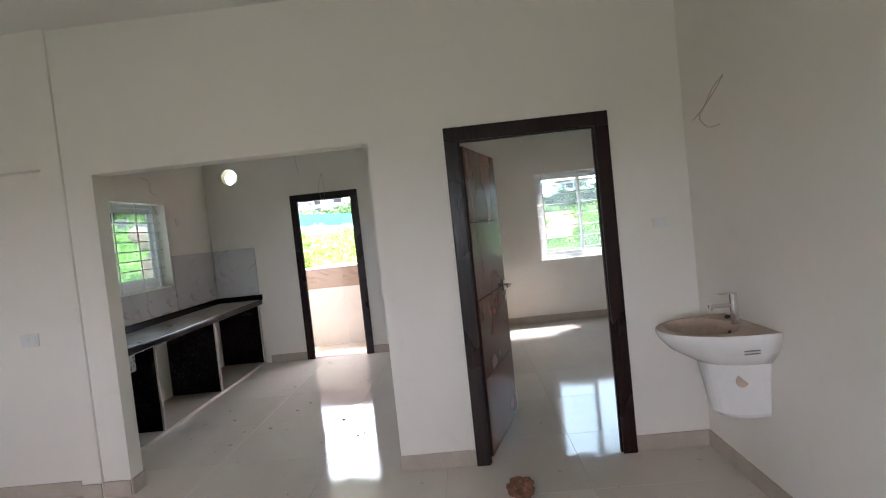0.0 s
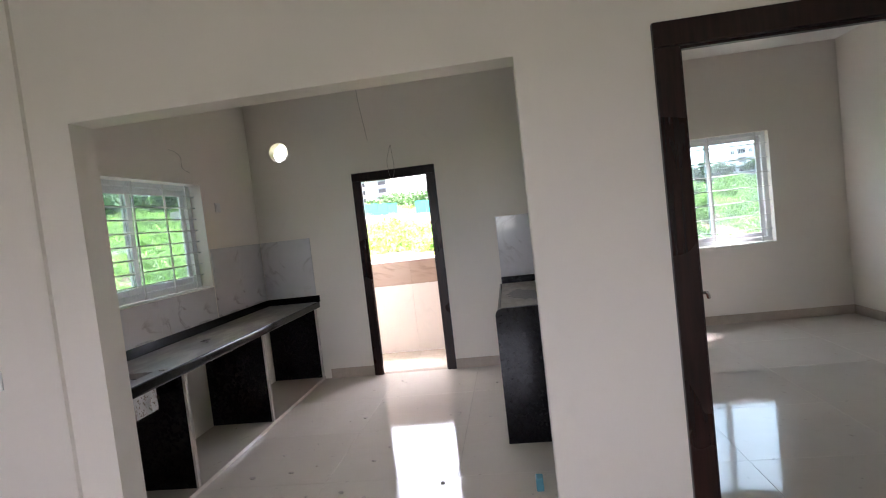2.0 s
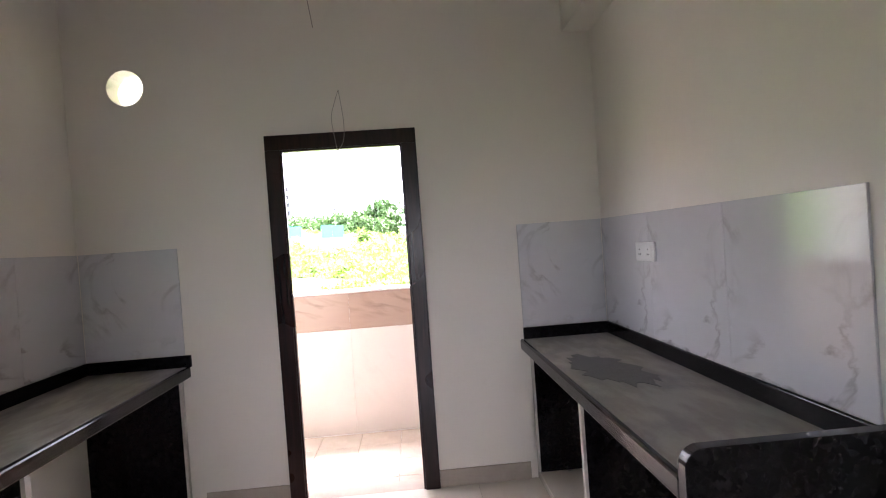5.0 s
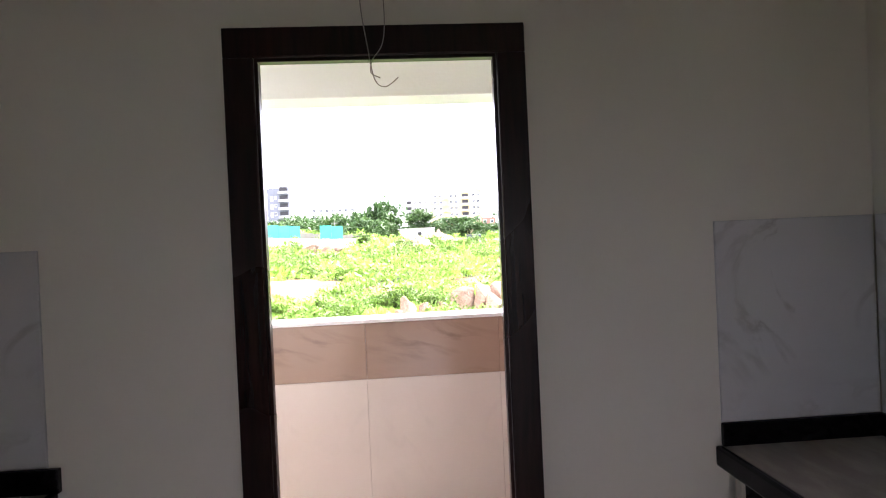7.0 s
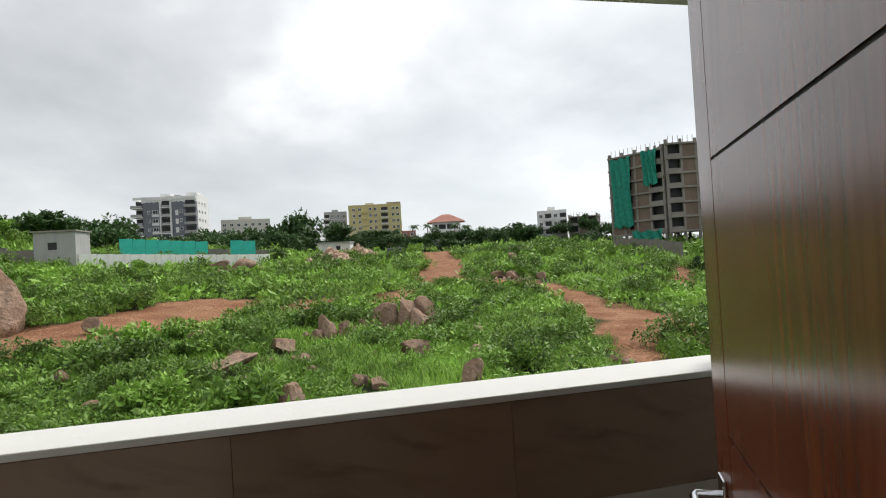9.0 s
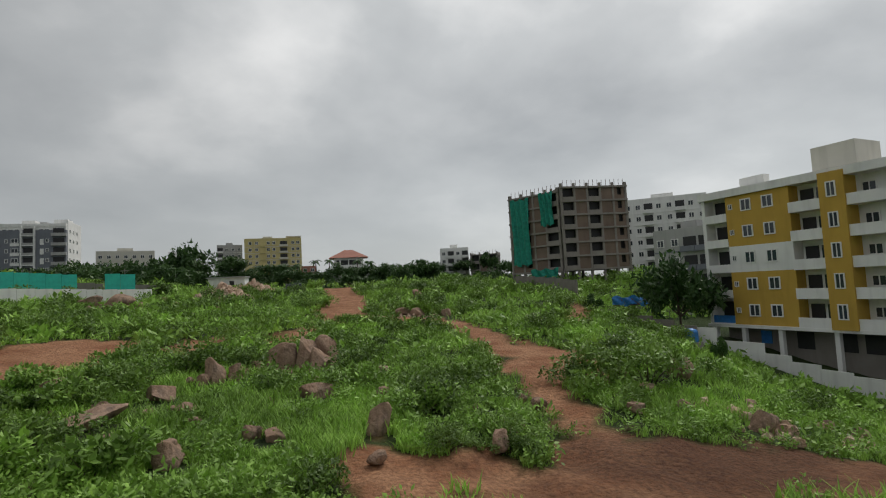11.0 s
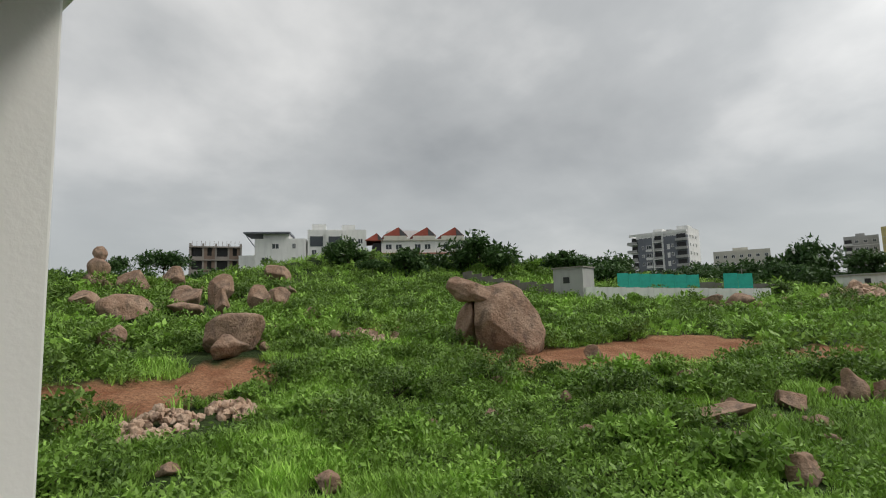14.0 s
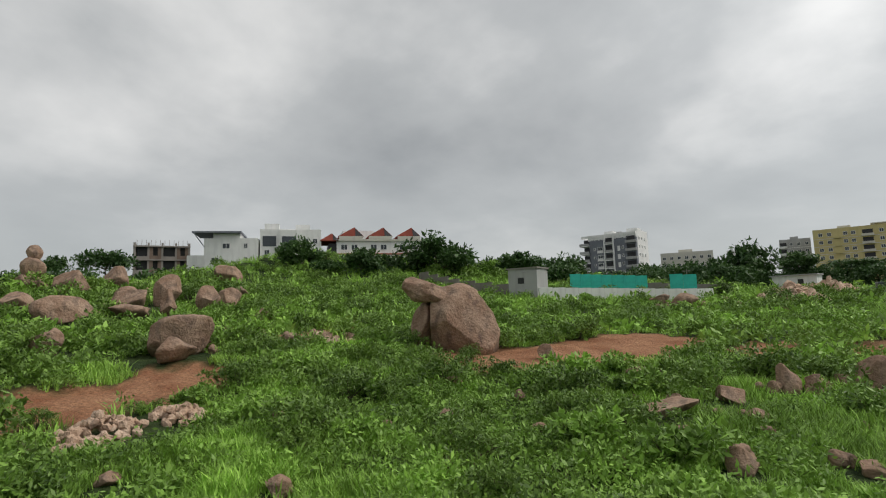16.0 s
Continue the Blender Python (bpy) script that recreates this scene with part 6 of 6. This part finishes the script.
# ---------------------------------------------------------------- doors
def flush_door(name, hinge, turn, w, h, label, z_grooves, hand):
    """A veneered flush leaf that hangs at the origin and runs along local x; grooves split its faces into panels."""
    e = thing(name, hinge, label, "door", turn=turn)
    core = part("core", bx(0, w, -0.016, 0.016, 0.0, h), M_GROOVE, e, "dark grooved core")
    edges = [0.0] + list(z_grooves) + [h]
    stile = w - 0.11
    for y0, y1 in ((-0.019, -0.0165), (0.0165, 0.019)):
        for a, b in zip(edges, edges[1:]):
            part("panel", bx(0.0, stile, y0, y1, a + (0.003 if a else 0), b - (0.003 if b < h else 0)), M_LEAF, e)
        part("stile", bx(stile + 0.004, w, y0, y1, 0, h), M_LEAF, e)
    part("edge_strip", bx(w, w + 0.004, -0.019, 0.019, 0, h), M_FRAME, e)
    for y, s in ((-0.019, -1), (0.019, 1)):
        rose = part("lever_handle", bx(w - 0.075, w - 0.03, min(y, y + s * 0.008), max(y, y + s * 0.008), 0.96, 1.04, bevel=0.003), M_CHROME, e, "chrome lever handle")
        part("lever", tube(bmesh.new(), [(w - 0.052, y, 1.005), (w - 0.052, y + s * 0.05, 1.005), (w - 0.065, y + s * 0.055, 1.005), (w - 0.17, y + s * 0.055, 1.002)], 0.009, 8), M_CHROME, rose, smooth=True)
        part("keyhole_plate", bx(w - 0.07, w - 0.035, min(y, y + s * 0.006), max(y, y + s * 0.006), 0.885, 0.925, bevel=0.002), M_CHROME, e, "chrome keyhole plate")
    for z in (0.25, 1.05, 1.80):
        part("hinge", tube(bmesh.new(), [(-0.006, hand * 0.02, z), (-0.006, hand * 0.02, z + 0.1)], 0.007, 8), M_STEEL, e, "steel hinge")
    return e


flush_door("bedroom_door", (2.176, YK - 0.05, 0.012), 73.5, 0.82, 1.98, "red-brown veneered bedroom door standing wide open", (0.5, 1.0, 1.5), 1)
flush_door("balcony_door", (0.88, 0.19, 0.0), 62.0, 0.72, 1.98, "red-brown grooved balcony door standing open", (0.6, 1.13, 1.61), 1)


# ---------------------------------------------------------------- kitchen counters
CT = 0.825
UP = 0.068           # height of the upstand
lc = thing("kitchen_counter", (-0.77, -1.57, 0.0), "long black granite kitchen counter with dusty top", "counter", "granite counters")


def L(*a, **k):
    """A box in the room's coordinates for a thing based at ORG."""
    x0, x1, y0, y1, z0, z1 = a
    return bx(x0 - ORG[0], x1 - ORG[0], y0 - ORG[1], y1 - ORG[1], z0, z1, **k)


ORG = (-0.77, -1.57)
bm = L(-1.079, -0.53, -2.50, -0.001, CT - 0.035, CT)
SX0, SX1, SY0, SY1 = -1.00, -0.62, -3.05, -2.50
for a in ((-1.079, SX0, SY0, SY1), (SX1, -0.53, SY0, SY1), (-1.079, -0.53, YK + 0.001, SY0)):
    box(bm, a[0] - ORG[0], a[1] - ORG[0], a[2] - ORG[1], a[3] - ORG[1], CT - 0.035, CT)
part("worktop", bm, M_TOP, lc, "dusty grey granite worktop with a sink cut-out")
part("nosing", L(-0.53, -0.506, YK + 0.001, -0.001, CT - 0.06, CT + 0.001, bevel=0.008), M_GRANITE, lc)
part("upstand", L(-1.078, -1.06, YK + 0.001, -0.001, CT, CT + UP, bevel=0.003), M_GRANITE, lc)
part("upstand", L(-1.06, -0.497, -0.019, -0.001, CT, CT + UP, bevel=0.003), M_GRANITE, lc)
for y in (-0.05, -1.26, -2.34):
    pn = part("support_panel", L(-1.078, -0.56, y, y + 0.03, 0.03, CT - 0.036), M_GRANITE, lc)
    part("raw_edge", L(-0.56, -0.545, y + 0.002, y + 0.03, 0.03, CT - 0.036), M_PLINTH, pn, "pale unpolished edge")
part("plinth", L(-1.078, -0.54, YK + 0.001, -0.001, 0.0, 0.03, bevel=0.004), M_FLOOR, lc, "low tiled plinth")

sk = thing("kitchen_sink", ((SX0 + SX1) / 2, (SY0 + SY1) / 2, 0.60), "steel sink bowl set under the granite counter", "sink")
sw, sl, t_ = (SX1 - SX0) / 2, (SY1 - SY0) / 2, 0.006
bm = bx(-sw, sw, -sl, sl, 0.0, t_)
for a in ((-sw, -sw + t_, -sl, sl), (sw - t_, sw, -sl, sl), (-sw + t_, sw - t_, -sl, -sl + t_), (-sw + t_, sw - t_, sl - t_, sl)):
    box(bm, *a, t_, CT - 0.037 - 0.60)
part("bowl", bm, M_STEEL, sk)
part("drain", lathe(bmesh.new(), [(0.045, 0), (0.045, 0.004), (0.02, 0.002)], 20), M_CHROME, sk, "chrome drain").location = (0, 0, t_)

rc = thing("kitchen_counter", (1.65, -0.8, 0.0), "short black granite kitchen counter with rounded end panel", "counter", "granite counters")
ORG = (1.65, -0.8)
part("worktop", L(1.413, 1.924, -1.865, -0.001, CT - 0.035, CT), M_TOP, rc, "dusty grey granite worktop with a wiped patch")
part("nosing", L(1.389, 1.413, -1.865, -0.001, CT - 0.06, CT + 0.001, bevel=0.008), M_GRANITE, rc)
part("upstand", L(1.906, 1.923, -1.865, -0.001, CT, CT + UP, bevel=0.003), M_GRANITE, rc)
part("upstand", L(1.41, 1.906, -0.019, -0.001, CT, CT + UP, bevel=0.003), M_GRANITE, rc)
bm = bmesh.new()
prof = [(1.924, 0.0), (1.389, 0.0)] + [(1.389 + 0.05 - 0.05 * math.cos(a), CT + 0.08 - 0.05 + 0.05 * math.sin(a)) for a in [math.pi / 2 * k / 8 for k in range(9)]] + [(1.924, CT + 0.08)]
f0 = bm.faces.new([bm.verts.new((x - ORG[0], -1.901 - ORG[1], z)) for x, z in prof])
ext = bmesh.ops.extrude_face_region(bm, geom=[f0])["geom"]
bmesh.ops.translate(bm, vec=(0, 0.035, 0), verts=[v for v in ext if isinstance(v, bmesh.types.BMVert)])
part("end_panel", bm, M_GRANITE, rc, "black granite end panel with a rounded corner")
for y in (-0.95, -0.05):
    pn = part("support_panel", L(1.45, 1.923, y, y + 0.03, 0.05, CT - 0.036), M_GRANITE, rc)
    part("raw_edge", L(1.437, 1.45, y + 0.002, y + 0.03, 0.05, CT - 0.036), M_PLINTH, pn, "pale unpolished edge")
part("plinth", L(1.44, 1.923, -1.865, -0.001, 0.0, 0.05, bevel=0.004), M_FLOOR, rc, "low tiled plinth")
single("plaster_chip", bx(-0.02, 0.02, -0.012, 0.012, 0, 0.012, bevel=0.004), M_RUBBLEP, "white plaster chip on the granite counter", "chip", loc=(-0.56, -2.50, CT + 0.001))


# a wiped patch in the dust of the short counter
r_ = random.Random(9)
bm = bmesh.new()
ol = [(0.13 * (1 + r_.uniform(-0.22, 0.22)) * math.cos(a), 0.30 * (1 + r_.uniform(-0.2, 0.16)) * math.sin(a)) for a in [2 * math.pi * k / 40 for k in range(40)]]
lo = [bm.verts.new((x, y, 0)) for x, y in ol]
hi = [bm.verts.new((x * 0.98, y * 0.98, 0.0012)) for x, y in ol]
for k in range(40):
    bm.faces.new((lo[k], lo[(k + 1) % 40], hi[(k + 1) % 40], hi[k]))
bm.faces.new(hi)
ob = part("wiped_patch", bm, simple("wiped_granite", (0.075, 0.07, 0.066), 0.35, var=0.2, scale=30), rc, "dark wiped patch in the dust")
ob.matrix_basis = pose(-0.04, -0.03, CT + 0.0004, 0, 0, 10)


# ---------------------------------------------------------------- small fittings
def switch_plate(loc, turn, w, h, keys, label):
    """A plate on a wall; local -y looks into the room."""
    e = thing("switch_plate", loc, label, "switch", turn=turn)
    part("plate", bx(-w / 2, w / 2, -0.010, -0.0005, -h / 2, h / 2, bevel=0.003), M_PLASTIC, e)
    for k in range(keys):
        x = (k + 0.5 - keys / 2) * (w * 0.8 / keys)
        part("rocker", bx(x - w * 0.34 / keys, x + w * 0.34 / keys, -0.014, -0.010, -h * 0.3, h * 0.3, bevel=0.001), M_PLASTIC, e)
    return e


def socket_plate(loc, turn, label):
    e = thing("socket_plate", loc, label, "socket", turn=turn)
    part("plate", bx(-0.10, 0.10, -0.012, -0.0005, -0.046, 0.046, bevel=0.004), M_PLASTIC, e)
    ins = part("insert", bx(-0.075, 0.075, -0.015, -0.012, -0.030, 0.030, bevel=0.002), M_PLASTIC, e)
    for x in (-0.045, 0.045):
        for dz, dx in ((0.012, 0), (-0.012, -0.009), (-0.012, 0.009)):
            part("pin_hole", bx(x + dx - 0.003, x + dx + 0.003, -0.0165, -0.015, dz - 0.003, dz + 0.003), M_BLACKP, ins, "dark pin hole")
    return e


socket_plate((1.913, -0.61, 1.312), -90, "white twin socket on the marble splashback")
switch_plate((-1.08, -0.745, 1.87), 90, 0.085, 0.085, 1, "small white switch plate on the cream wall")
switch_plate((-0.72, YW + 0.05, 1.05), 0, 0.12, 0.085, 2, "cream switch plate on the recessed wall")
switch_plate((3.335, YW, 1.392), 0, 0.085, 0.06, 1, "small cream blank plate on the wall")


def wire(pts_list, label, cat="wire"):
    e = thing("loose_wire", pts_list[0][0], label, cat)
    o = Vector(pts_list[0][0])
    for pts in pts_list:
        # smooth the strand through its points
        ps = [Vector(p) - o for p in pts]
        out = []
        for i in range(len(ps) - 1):
            p0, p1, p2, p3 = ps[max(i - 1, 0)], ps[i], ps[i + 1], ps[min(i + 2, len(ps) - 1)]
            for k in range(5):
                t = k / 5
                out.append(0.5 * ((2 * p1) + (p2 - p0) * t + (2 * p0 - 5 * p1 + 4 * p2 - p3) * t * t + (3 * p1 - p0 - 3 * p2 + p3) * t ** 3))
        out.append(ps[-1])
        part("strand", tube(bmesh.new(), out, 0.0017, 5), M_WIRE, e, smooth=True)
    return e


wire([[(0.437, 0.0, 2.344), (0.41, -0.02, 2.26), (0.392, -0.04, 2.17), (0.408, -0.05, 2.03), (0.425, -0.05, 1.935), (0.455, -0.05, 1.915), (0.49, -0.05, 1.94)],
      [(0.437, 0.0, 2.344), (0.455, -0.03, 2.20), (0.458, -0.035, 2.10), (0.448, -0.05, 2.03), (0.42, -0.05, 1.99), (0.415, -0.05, 1.955), (0.44, -0.05, 1.94)]], "thin grey wires hanging over the balcony door")
wire([[(0.44, -1.18, 2.98), (0.445, -1.18, 2.90), (0.43, -1.18, 2.84), (0.45, -1.17, 2.76), (0.46, -1.18, 2.55), (0.50, -1.18, 2.22)]], "thin wire hanging from the kitchen ceiling")
wire([[(-1.08, -1.36, 2.33), (-1.05, -1.32, 2.31), (-1.04, -1.27, 2.27), (-1.05, -1.25, 2.19), (-1.03, -1.19, 2.15)]], "thin wires out of the kitchen wall")
wire([[(3.53, -3.93, 2.12), (3.49, -3.90, 2.07), (3.46, -3.86, 1.99), (3.44, -3.83, 1.93), (3.45, -3.90, 1.87), (3.46, -4.0, 1.865)],
      [(3.53, -3.93, 2.12), (3.48, -3.88, 2.02), (3.44, -3.80, 1.945), (3.43, -3.77, 1.93)]], "bare grey wires over the washbasin")


def washbasin():
    e = thing("washbasin", (3.529, -4.0, 0.04), "white ceramic half-pedestal washbasin with dusty rim", "washbasin", turn=0)
    # local: -x leaves the wall, y runs along it
    W, D, top = 0.27, 0.46, 0.83
    N = 40

    def outline(k, s, z, cx=0.0):
        a = math.pi * (k / N)
        # flat at the wall, bowed to the front
        return (-max(0.0, D * s * math.sin(a) ** 0.75) - cx, W * s * math.cos(a), z)
    bm = bmesh.new()
    rows = []
    for s, z in ((0.30, top - 0.20), (0.62, top - 0.165), (0.86, top - 0.10), (0.97, top - 0.045), (1.0, top - 0.015), (0.995, top)):
        rows.append([bm.verts.new(outline(k, s, z)) for k in range(N + 1)])
    for a, b in zip(rows, rows[1:]):
        for k in range(N):
            bm.faces.new((a[k], a[k + 1], b[k + 1], b[k]))
    back = [r[0] for r in rows] + [r[-1] for r in reversed(rows)]
    bm.faces.new(back)
    bm.faces.new(rows[0])
    part("basin_body", bm, M_CERAMIC, e, smooth=True)
    # rim and bowl
    bm = bmesh.new()
    rim = [bm.verts.new(outline(k, 0.995, top + 0.0005)) for k in range(N + 1)]
    inner = []
    for s, z in ((1.0, top + 0.003), (0.93, top - 0.03), (0.72, top - 0.085), (0.35, top - 0.115)):
        inner.append([bm.verts.new((-0.25 + 0.165 * s * math.cos(2 * math.pi * k / N), 0.205 * s * math.sin(2 * math.pi * k / N), z)) for k in range(N)])
    for a, b in zip(inner, inner[1:]):
        for k in range(N):
            bm.faces.new((a[k], b[k], b[(k + 1) % N], a[(k + 1) % N]))
    bm.faces.new(inner[-1])
    # flat rim between outline and bowl
    loop = rim
    for k in range(N):
        p0, p1 = loop[k], loop[k + 1]
        q0 = inner[0][int(round((math.atan2(p0.co.y / 0.205, (p0.co.x + 0.25) / 0.165) % (2 * math.pi)) / (2 * math.pi) * N)) % N]
        q1 = inner[0][int(round((math.atan2(p1.co.y / 0.205, (p1.co.x + 0.25) / 0.165) % (2 * math.pi)) / (2 * math.pi) * N)) % N]
        try:
            bm.faces.new((p0, p1, q1, q0) if q0 is not q1 else (p0, p1, q0))
        except ValueError:
            pass
    k0 = int(round((math.atan2(W / 0.205, 0.25 / 0.165) % (2 * math.pi)) / (2 * math.pi) * N)) % N
    k1 = int(round((math.atan2(-W / 0.205, 0.25 / 0.165) % (2 * math.pi)) / (2 * math.pi) * N)) % N
    seq = [k % N for k in range(k1, k1 + ((k0 - k1) % N) + 1)]
    try:
        bm.faces.new([rim[0]] + [inner[0][k] for k in reversed(seq)] + [rim[-1]])
    except ValueError:
        pass
    part("rim_and_bowl", bm, M_DUSTC, e, "rim brown with building dust")
    part("overflow", lathe(bmesh.new(), [(0.012, 0), (0.014, 0.003)], 12), M_BLACKP, e, "dark overflow hole").matrix_basis = pose(-0.105, 0.0, top - 0.045, 0, -65, 0)
    # half pedestal
    bm = bmesh.new()
    rows = []
    for sx, sy, z in ((0.20, 0.115, 0.39), (0.225, 0.125, 0.41), (0.25, 0.14, 0.55), (0.28, 0.165, top - 0.13)):
        rows.append([bm.verts.new((-sx * math.sin(math.pi * k / 16) ** 0.6, sy * math.cos(math.pi * k / 16), z)) for k in range(17)])
    for a, b in zip(rows, rows[1:]):
        for k in range(16):
            bm.faces.new((a[k], a[k + 1], b[k + 1], b[k]))
        bm.faces.new((a[0], b[0], b[-1], a[-1]))
    bm.faces.new(rows[0]); bm.faces.new(rows[-1])
    part("half_pedestal", bm, M_CERAMIC, e, smooth=False)
    part("fixing_hole", lathe(bmesh.new(), [(0.03, 0), (0.033, 0.004)], 16), M_DUSTC, e, "brown fixing hole").matrix_basis = pose(-0.13, -0.135, 0.585, 90, 0, 0)
    for z in (0.742, 0.756):
        part("label_bar", bx(-0.17, -0.10, -0.262, -0.258, z, z + 0.005), M_LABELP, e, "grey printed bar")
    # pillar tap
    tap = part("tap", tube(bmesh.new(), [(-0.075, 0.0, top), (-0.075, 0.0, top + 0.01), (-0.075, 0.0, top + 0.012), (-0.075, 0.0, top + 0.15)], [0.026, 0.026, 0.019, 0.019], 16), M_CHROME, e, "chrome pillar tap", smooth=False)
    part("spout", bx(-0.20, -0.07, -0.011, 0.011, top + 0.088, top + 0.106, bevel=0.003), M_CHROME, tap)
    part("outlet", tube(bmesh.new(), [(-0.19, 0, top + 0.09), (-0.19, 0, top + 0.075)], 0.010, 10), M_CHROME, tap)
    part("tap_lever", bx(-0.155, -0.06, -0.012, 0.012, top + 0.152, top + 0.160, bevel=0.002), M_CHROME, tap)
    return e


washbasin()
bm = bmesh.new()
for k in range(4):
    bmesh.ops.create_icosphere(bm, subdivisions=1, radius=0.011, matrix=Matrix.Translation((0.012 * k, 0.008 * math.sin(k * 2.1), 0.007)))
single("grit_crumbs", bm, M_BLACKP, "dark grit crumbs on the basin rim", "debris", loc=(3.47, -3.88, 0.874))

# crumpled brown paper on the living-room floor
bm = bmesh.new()
bmesh.ops.create_icosphere(bm, subdivisions=4, radius=0.075)
for v in bm.verts:
    n = noise.noise(v.co * 22) + 0.6 * noise.noise(v.co * 55)
    v.co *= 1 + 0.38 * n
    v.co.z *= 0.62
bottom = min(v.co.z for v in bm.verts)
single("crumpled_paper", bm, M_CLOTH, "crumpled dark brown paper ball on the floor", "litter", loc=(2.323, -3.86, -bottom))

# scrap beside the foot of the kitchen opening
bm = bx(-0.02, 0.02, -0.03, 0.03, 0, 0.075, bevel=0.006)
single("plastic_scrap", bm, M_BLUEP, "pale blue plastic scrap on the kitchen floor", "litter", loc=(1.555, -2.5, 0.0))
rng = random.Random(4)
crumb = [mesh_of("mortar_crumb", (lambda b: (bmesh.ops.create_icosphere(b, subdivisions=1, radius=0.008 + 0.003 * k), b)[1])(bmesh.new()), M_RUBBLEP) for k in range(3)]
for k in range(26):
    ob = new("mortar_crumb", crumb[k % 3])
    ob.matrix_basis = Matrix.Translation((rng.uniform(-0.3, 1.4), rng.uniform(-3.0, -0.2), 0.004)) @ Matrix.Diagonal((rng.uniform(0.6, 1.8), rng.uniform(0.6, 1.4), 0.6, 1))
    tagged(ob, "small mortar crumb on the tiled floor", "debris", "mortar crumbs")


# ---------------------------------------------------------------- wall and floor tiles
def tiles_on(parent, name, mat, origin, u, v, n, nu, nv, su, sv, gap=0.002, thick=0.008):
    """A field of tiles: origin, two directions along it and the outward normal; nu x nv tiles of su x sv metres."""
    o, u, v, n = Vector(origin), Vector(u), Vector(v), Vector(n)
    bm = bmesh.new()
    a, b = su - gap, sv - gap
    c = 0.0015
    lo = [bm.verts.new(u * x + v * y) for x, y in ((0, 0), (a, 0), (a, b), (0, b))]
    mid = [bm.verts.new(u * x + v * y + n * (thick - c)) for x, y in ((0, 0), (a, 0), (a, b), (0, b))]
    hi = [bm.verts.new(u * x + v * y + n * thick) for x, y in ((c, c), (a - c, c), (a - c, b - c), (c, b - c))]
    for p, q in ((lo, mid), (mid, hi)):
        for k in range(4):
            bm.faces.new((p[k], p[(k + 1) % 4], q[(k + 1) % 4], q[k]))
    bm.faces.new(hi)
    me = mesh_of(name, bm, mat)
    for i in range(nu):
        for j in range(nv):
            share(name, me, parent, o + u * (i * su + gap / 2) + v * (j * sv + gap / 2))


SB = CT + UP + 0.001
sp = tagged(new("backsplash_left"), "white marble-look wall tiles over the long counter", "backsplash", kind="structure")
tiles_on(sp, "tile", M_SPLASH, (-1.0795, -0.0095, SB), (0, -1, 0), (0, 0, 1), (1, 0, 0), 2, 1, 0.475, 1.5 - SB)
tiles_on(sp, "tile", M_SPLASH, (-1.0795, -0.98, SB), (0, -1, 0), (0, 0, 1), (1, 0, 0), 2, 1, 0.765, KWB - SB - 0.002)
tiles_on(sp, "tile", M_SPLASH, (-1.0795, -2.51, SB), (0, -1, 0), (0, 0, 1), (1, 0, 0), 2, 1, 0.385, 1.5 - SB)
tiles_on(sp, "tile", M_SPLASH, (-1.071, -0.0005, SB), (1, 0, 0), (0, 0, 1), (0, -1, 0), 1, 1, 0.54, 1.5 - SB)
sp = tagged(new("backsplash_right"), "white marble-look wall tiles over the short counter", "backsplash", kind="structure")
tiles_on(sp, "tile", M_SPLASH, (1.9245, -0.0095, SB), (0, -1, 0), (0, 0, 1), (-1, 0, 0), 3, 1, 0.615, 1.5 - SB)
tiles_on(sp, "tile", M_SPLASH, (1.412, -0.0005, SB), (1, 0, 0), (0, 0, 1), (0, -1, 0), 1, 1, 0.503, 1.5 - SB)
sp = tagged(new("parapet_tiling"), "brown marble band over ivory tiles on the parapet", "wall tiles", kind="structure")
for x, n, w in ((-1.2, 4, 0.72), (1.68, 1, 0.2)):
    tiles_on(sp, "brown_tile", M_BROWN, (x, PIN + 0.0115, 0.765), (1, 0, 0), (0, 0, 1), (0, -1, 0), n, 1, w, PTOP - 0.022 - 0.765, gap=0.001)
    tiles_on(sp, "ivory_tile", M_PWHITE, (x, PIN + 0.0115, -0.10), (1, 0, 0), (0, 0, 1), (0, -1, 0), n, 1, w, 0.865, gap=0.001)

tiles_on(FLOOR, "floor_tile", M_FLOOR, (-3.0, -9.2, -0.0115), (1, 0, 0), (0, 1, 0), (0, 0, 1), 8, 12, 0.8165, 0.7665, gap=0.0005, thick=0.0115)
tiles_on(FLOOR, "floor_tile", M_FLOOR, (3.532, -3.2, -0.0115), (1, 0, 0), (0, 1, 0), (0, 0, 1), 2, 5, 0.83, 0.828, gap=0.0005, thick=0.0115)
tiles_on(FLOOR, "floor_tile", M_FLOOR, (2.06, 0.0, -0.0115), (1, 0, 0), (0, 1, 0), (0, 0, 1), 2, 1, 0.736, 0.938, gap=0.0005, thick=0.0115)
tiles_on(FLOOR, "balcony_tile", M_SKIRT, (-1.0, 0.136, -0.1115), (1, 0, 0), (0, 1, 0), (0, 0, 1), 9, 4, 0.32, 0.296, gap=0.003, thick=0.0115)
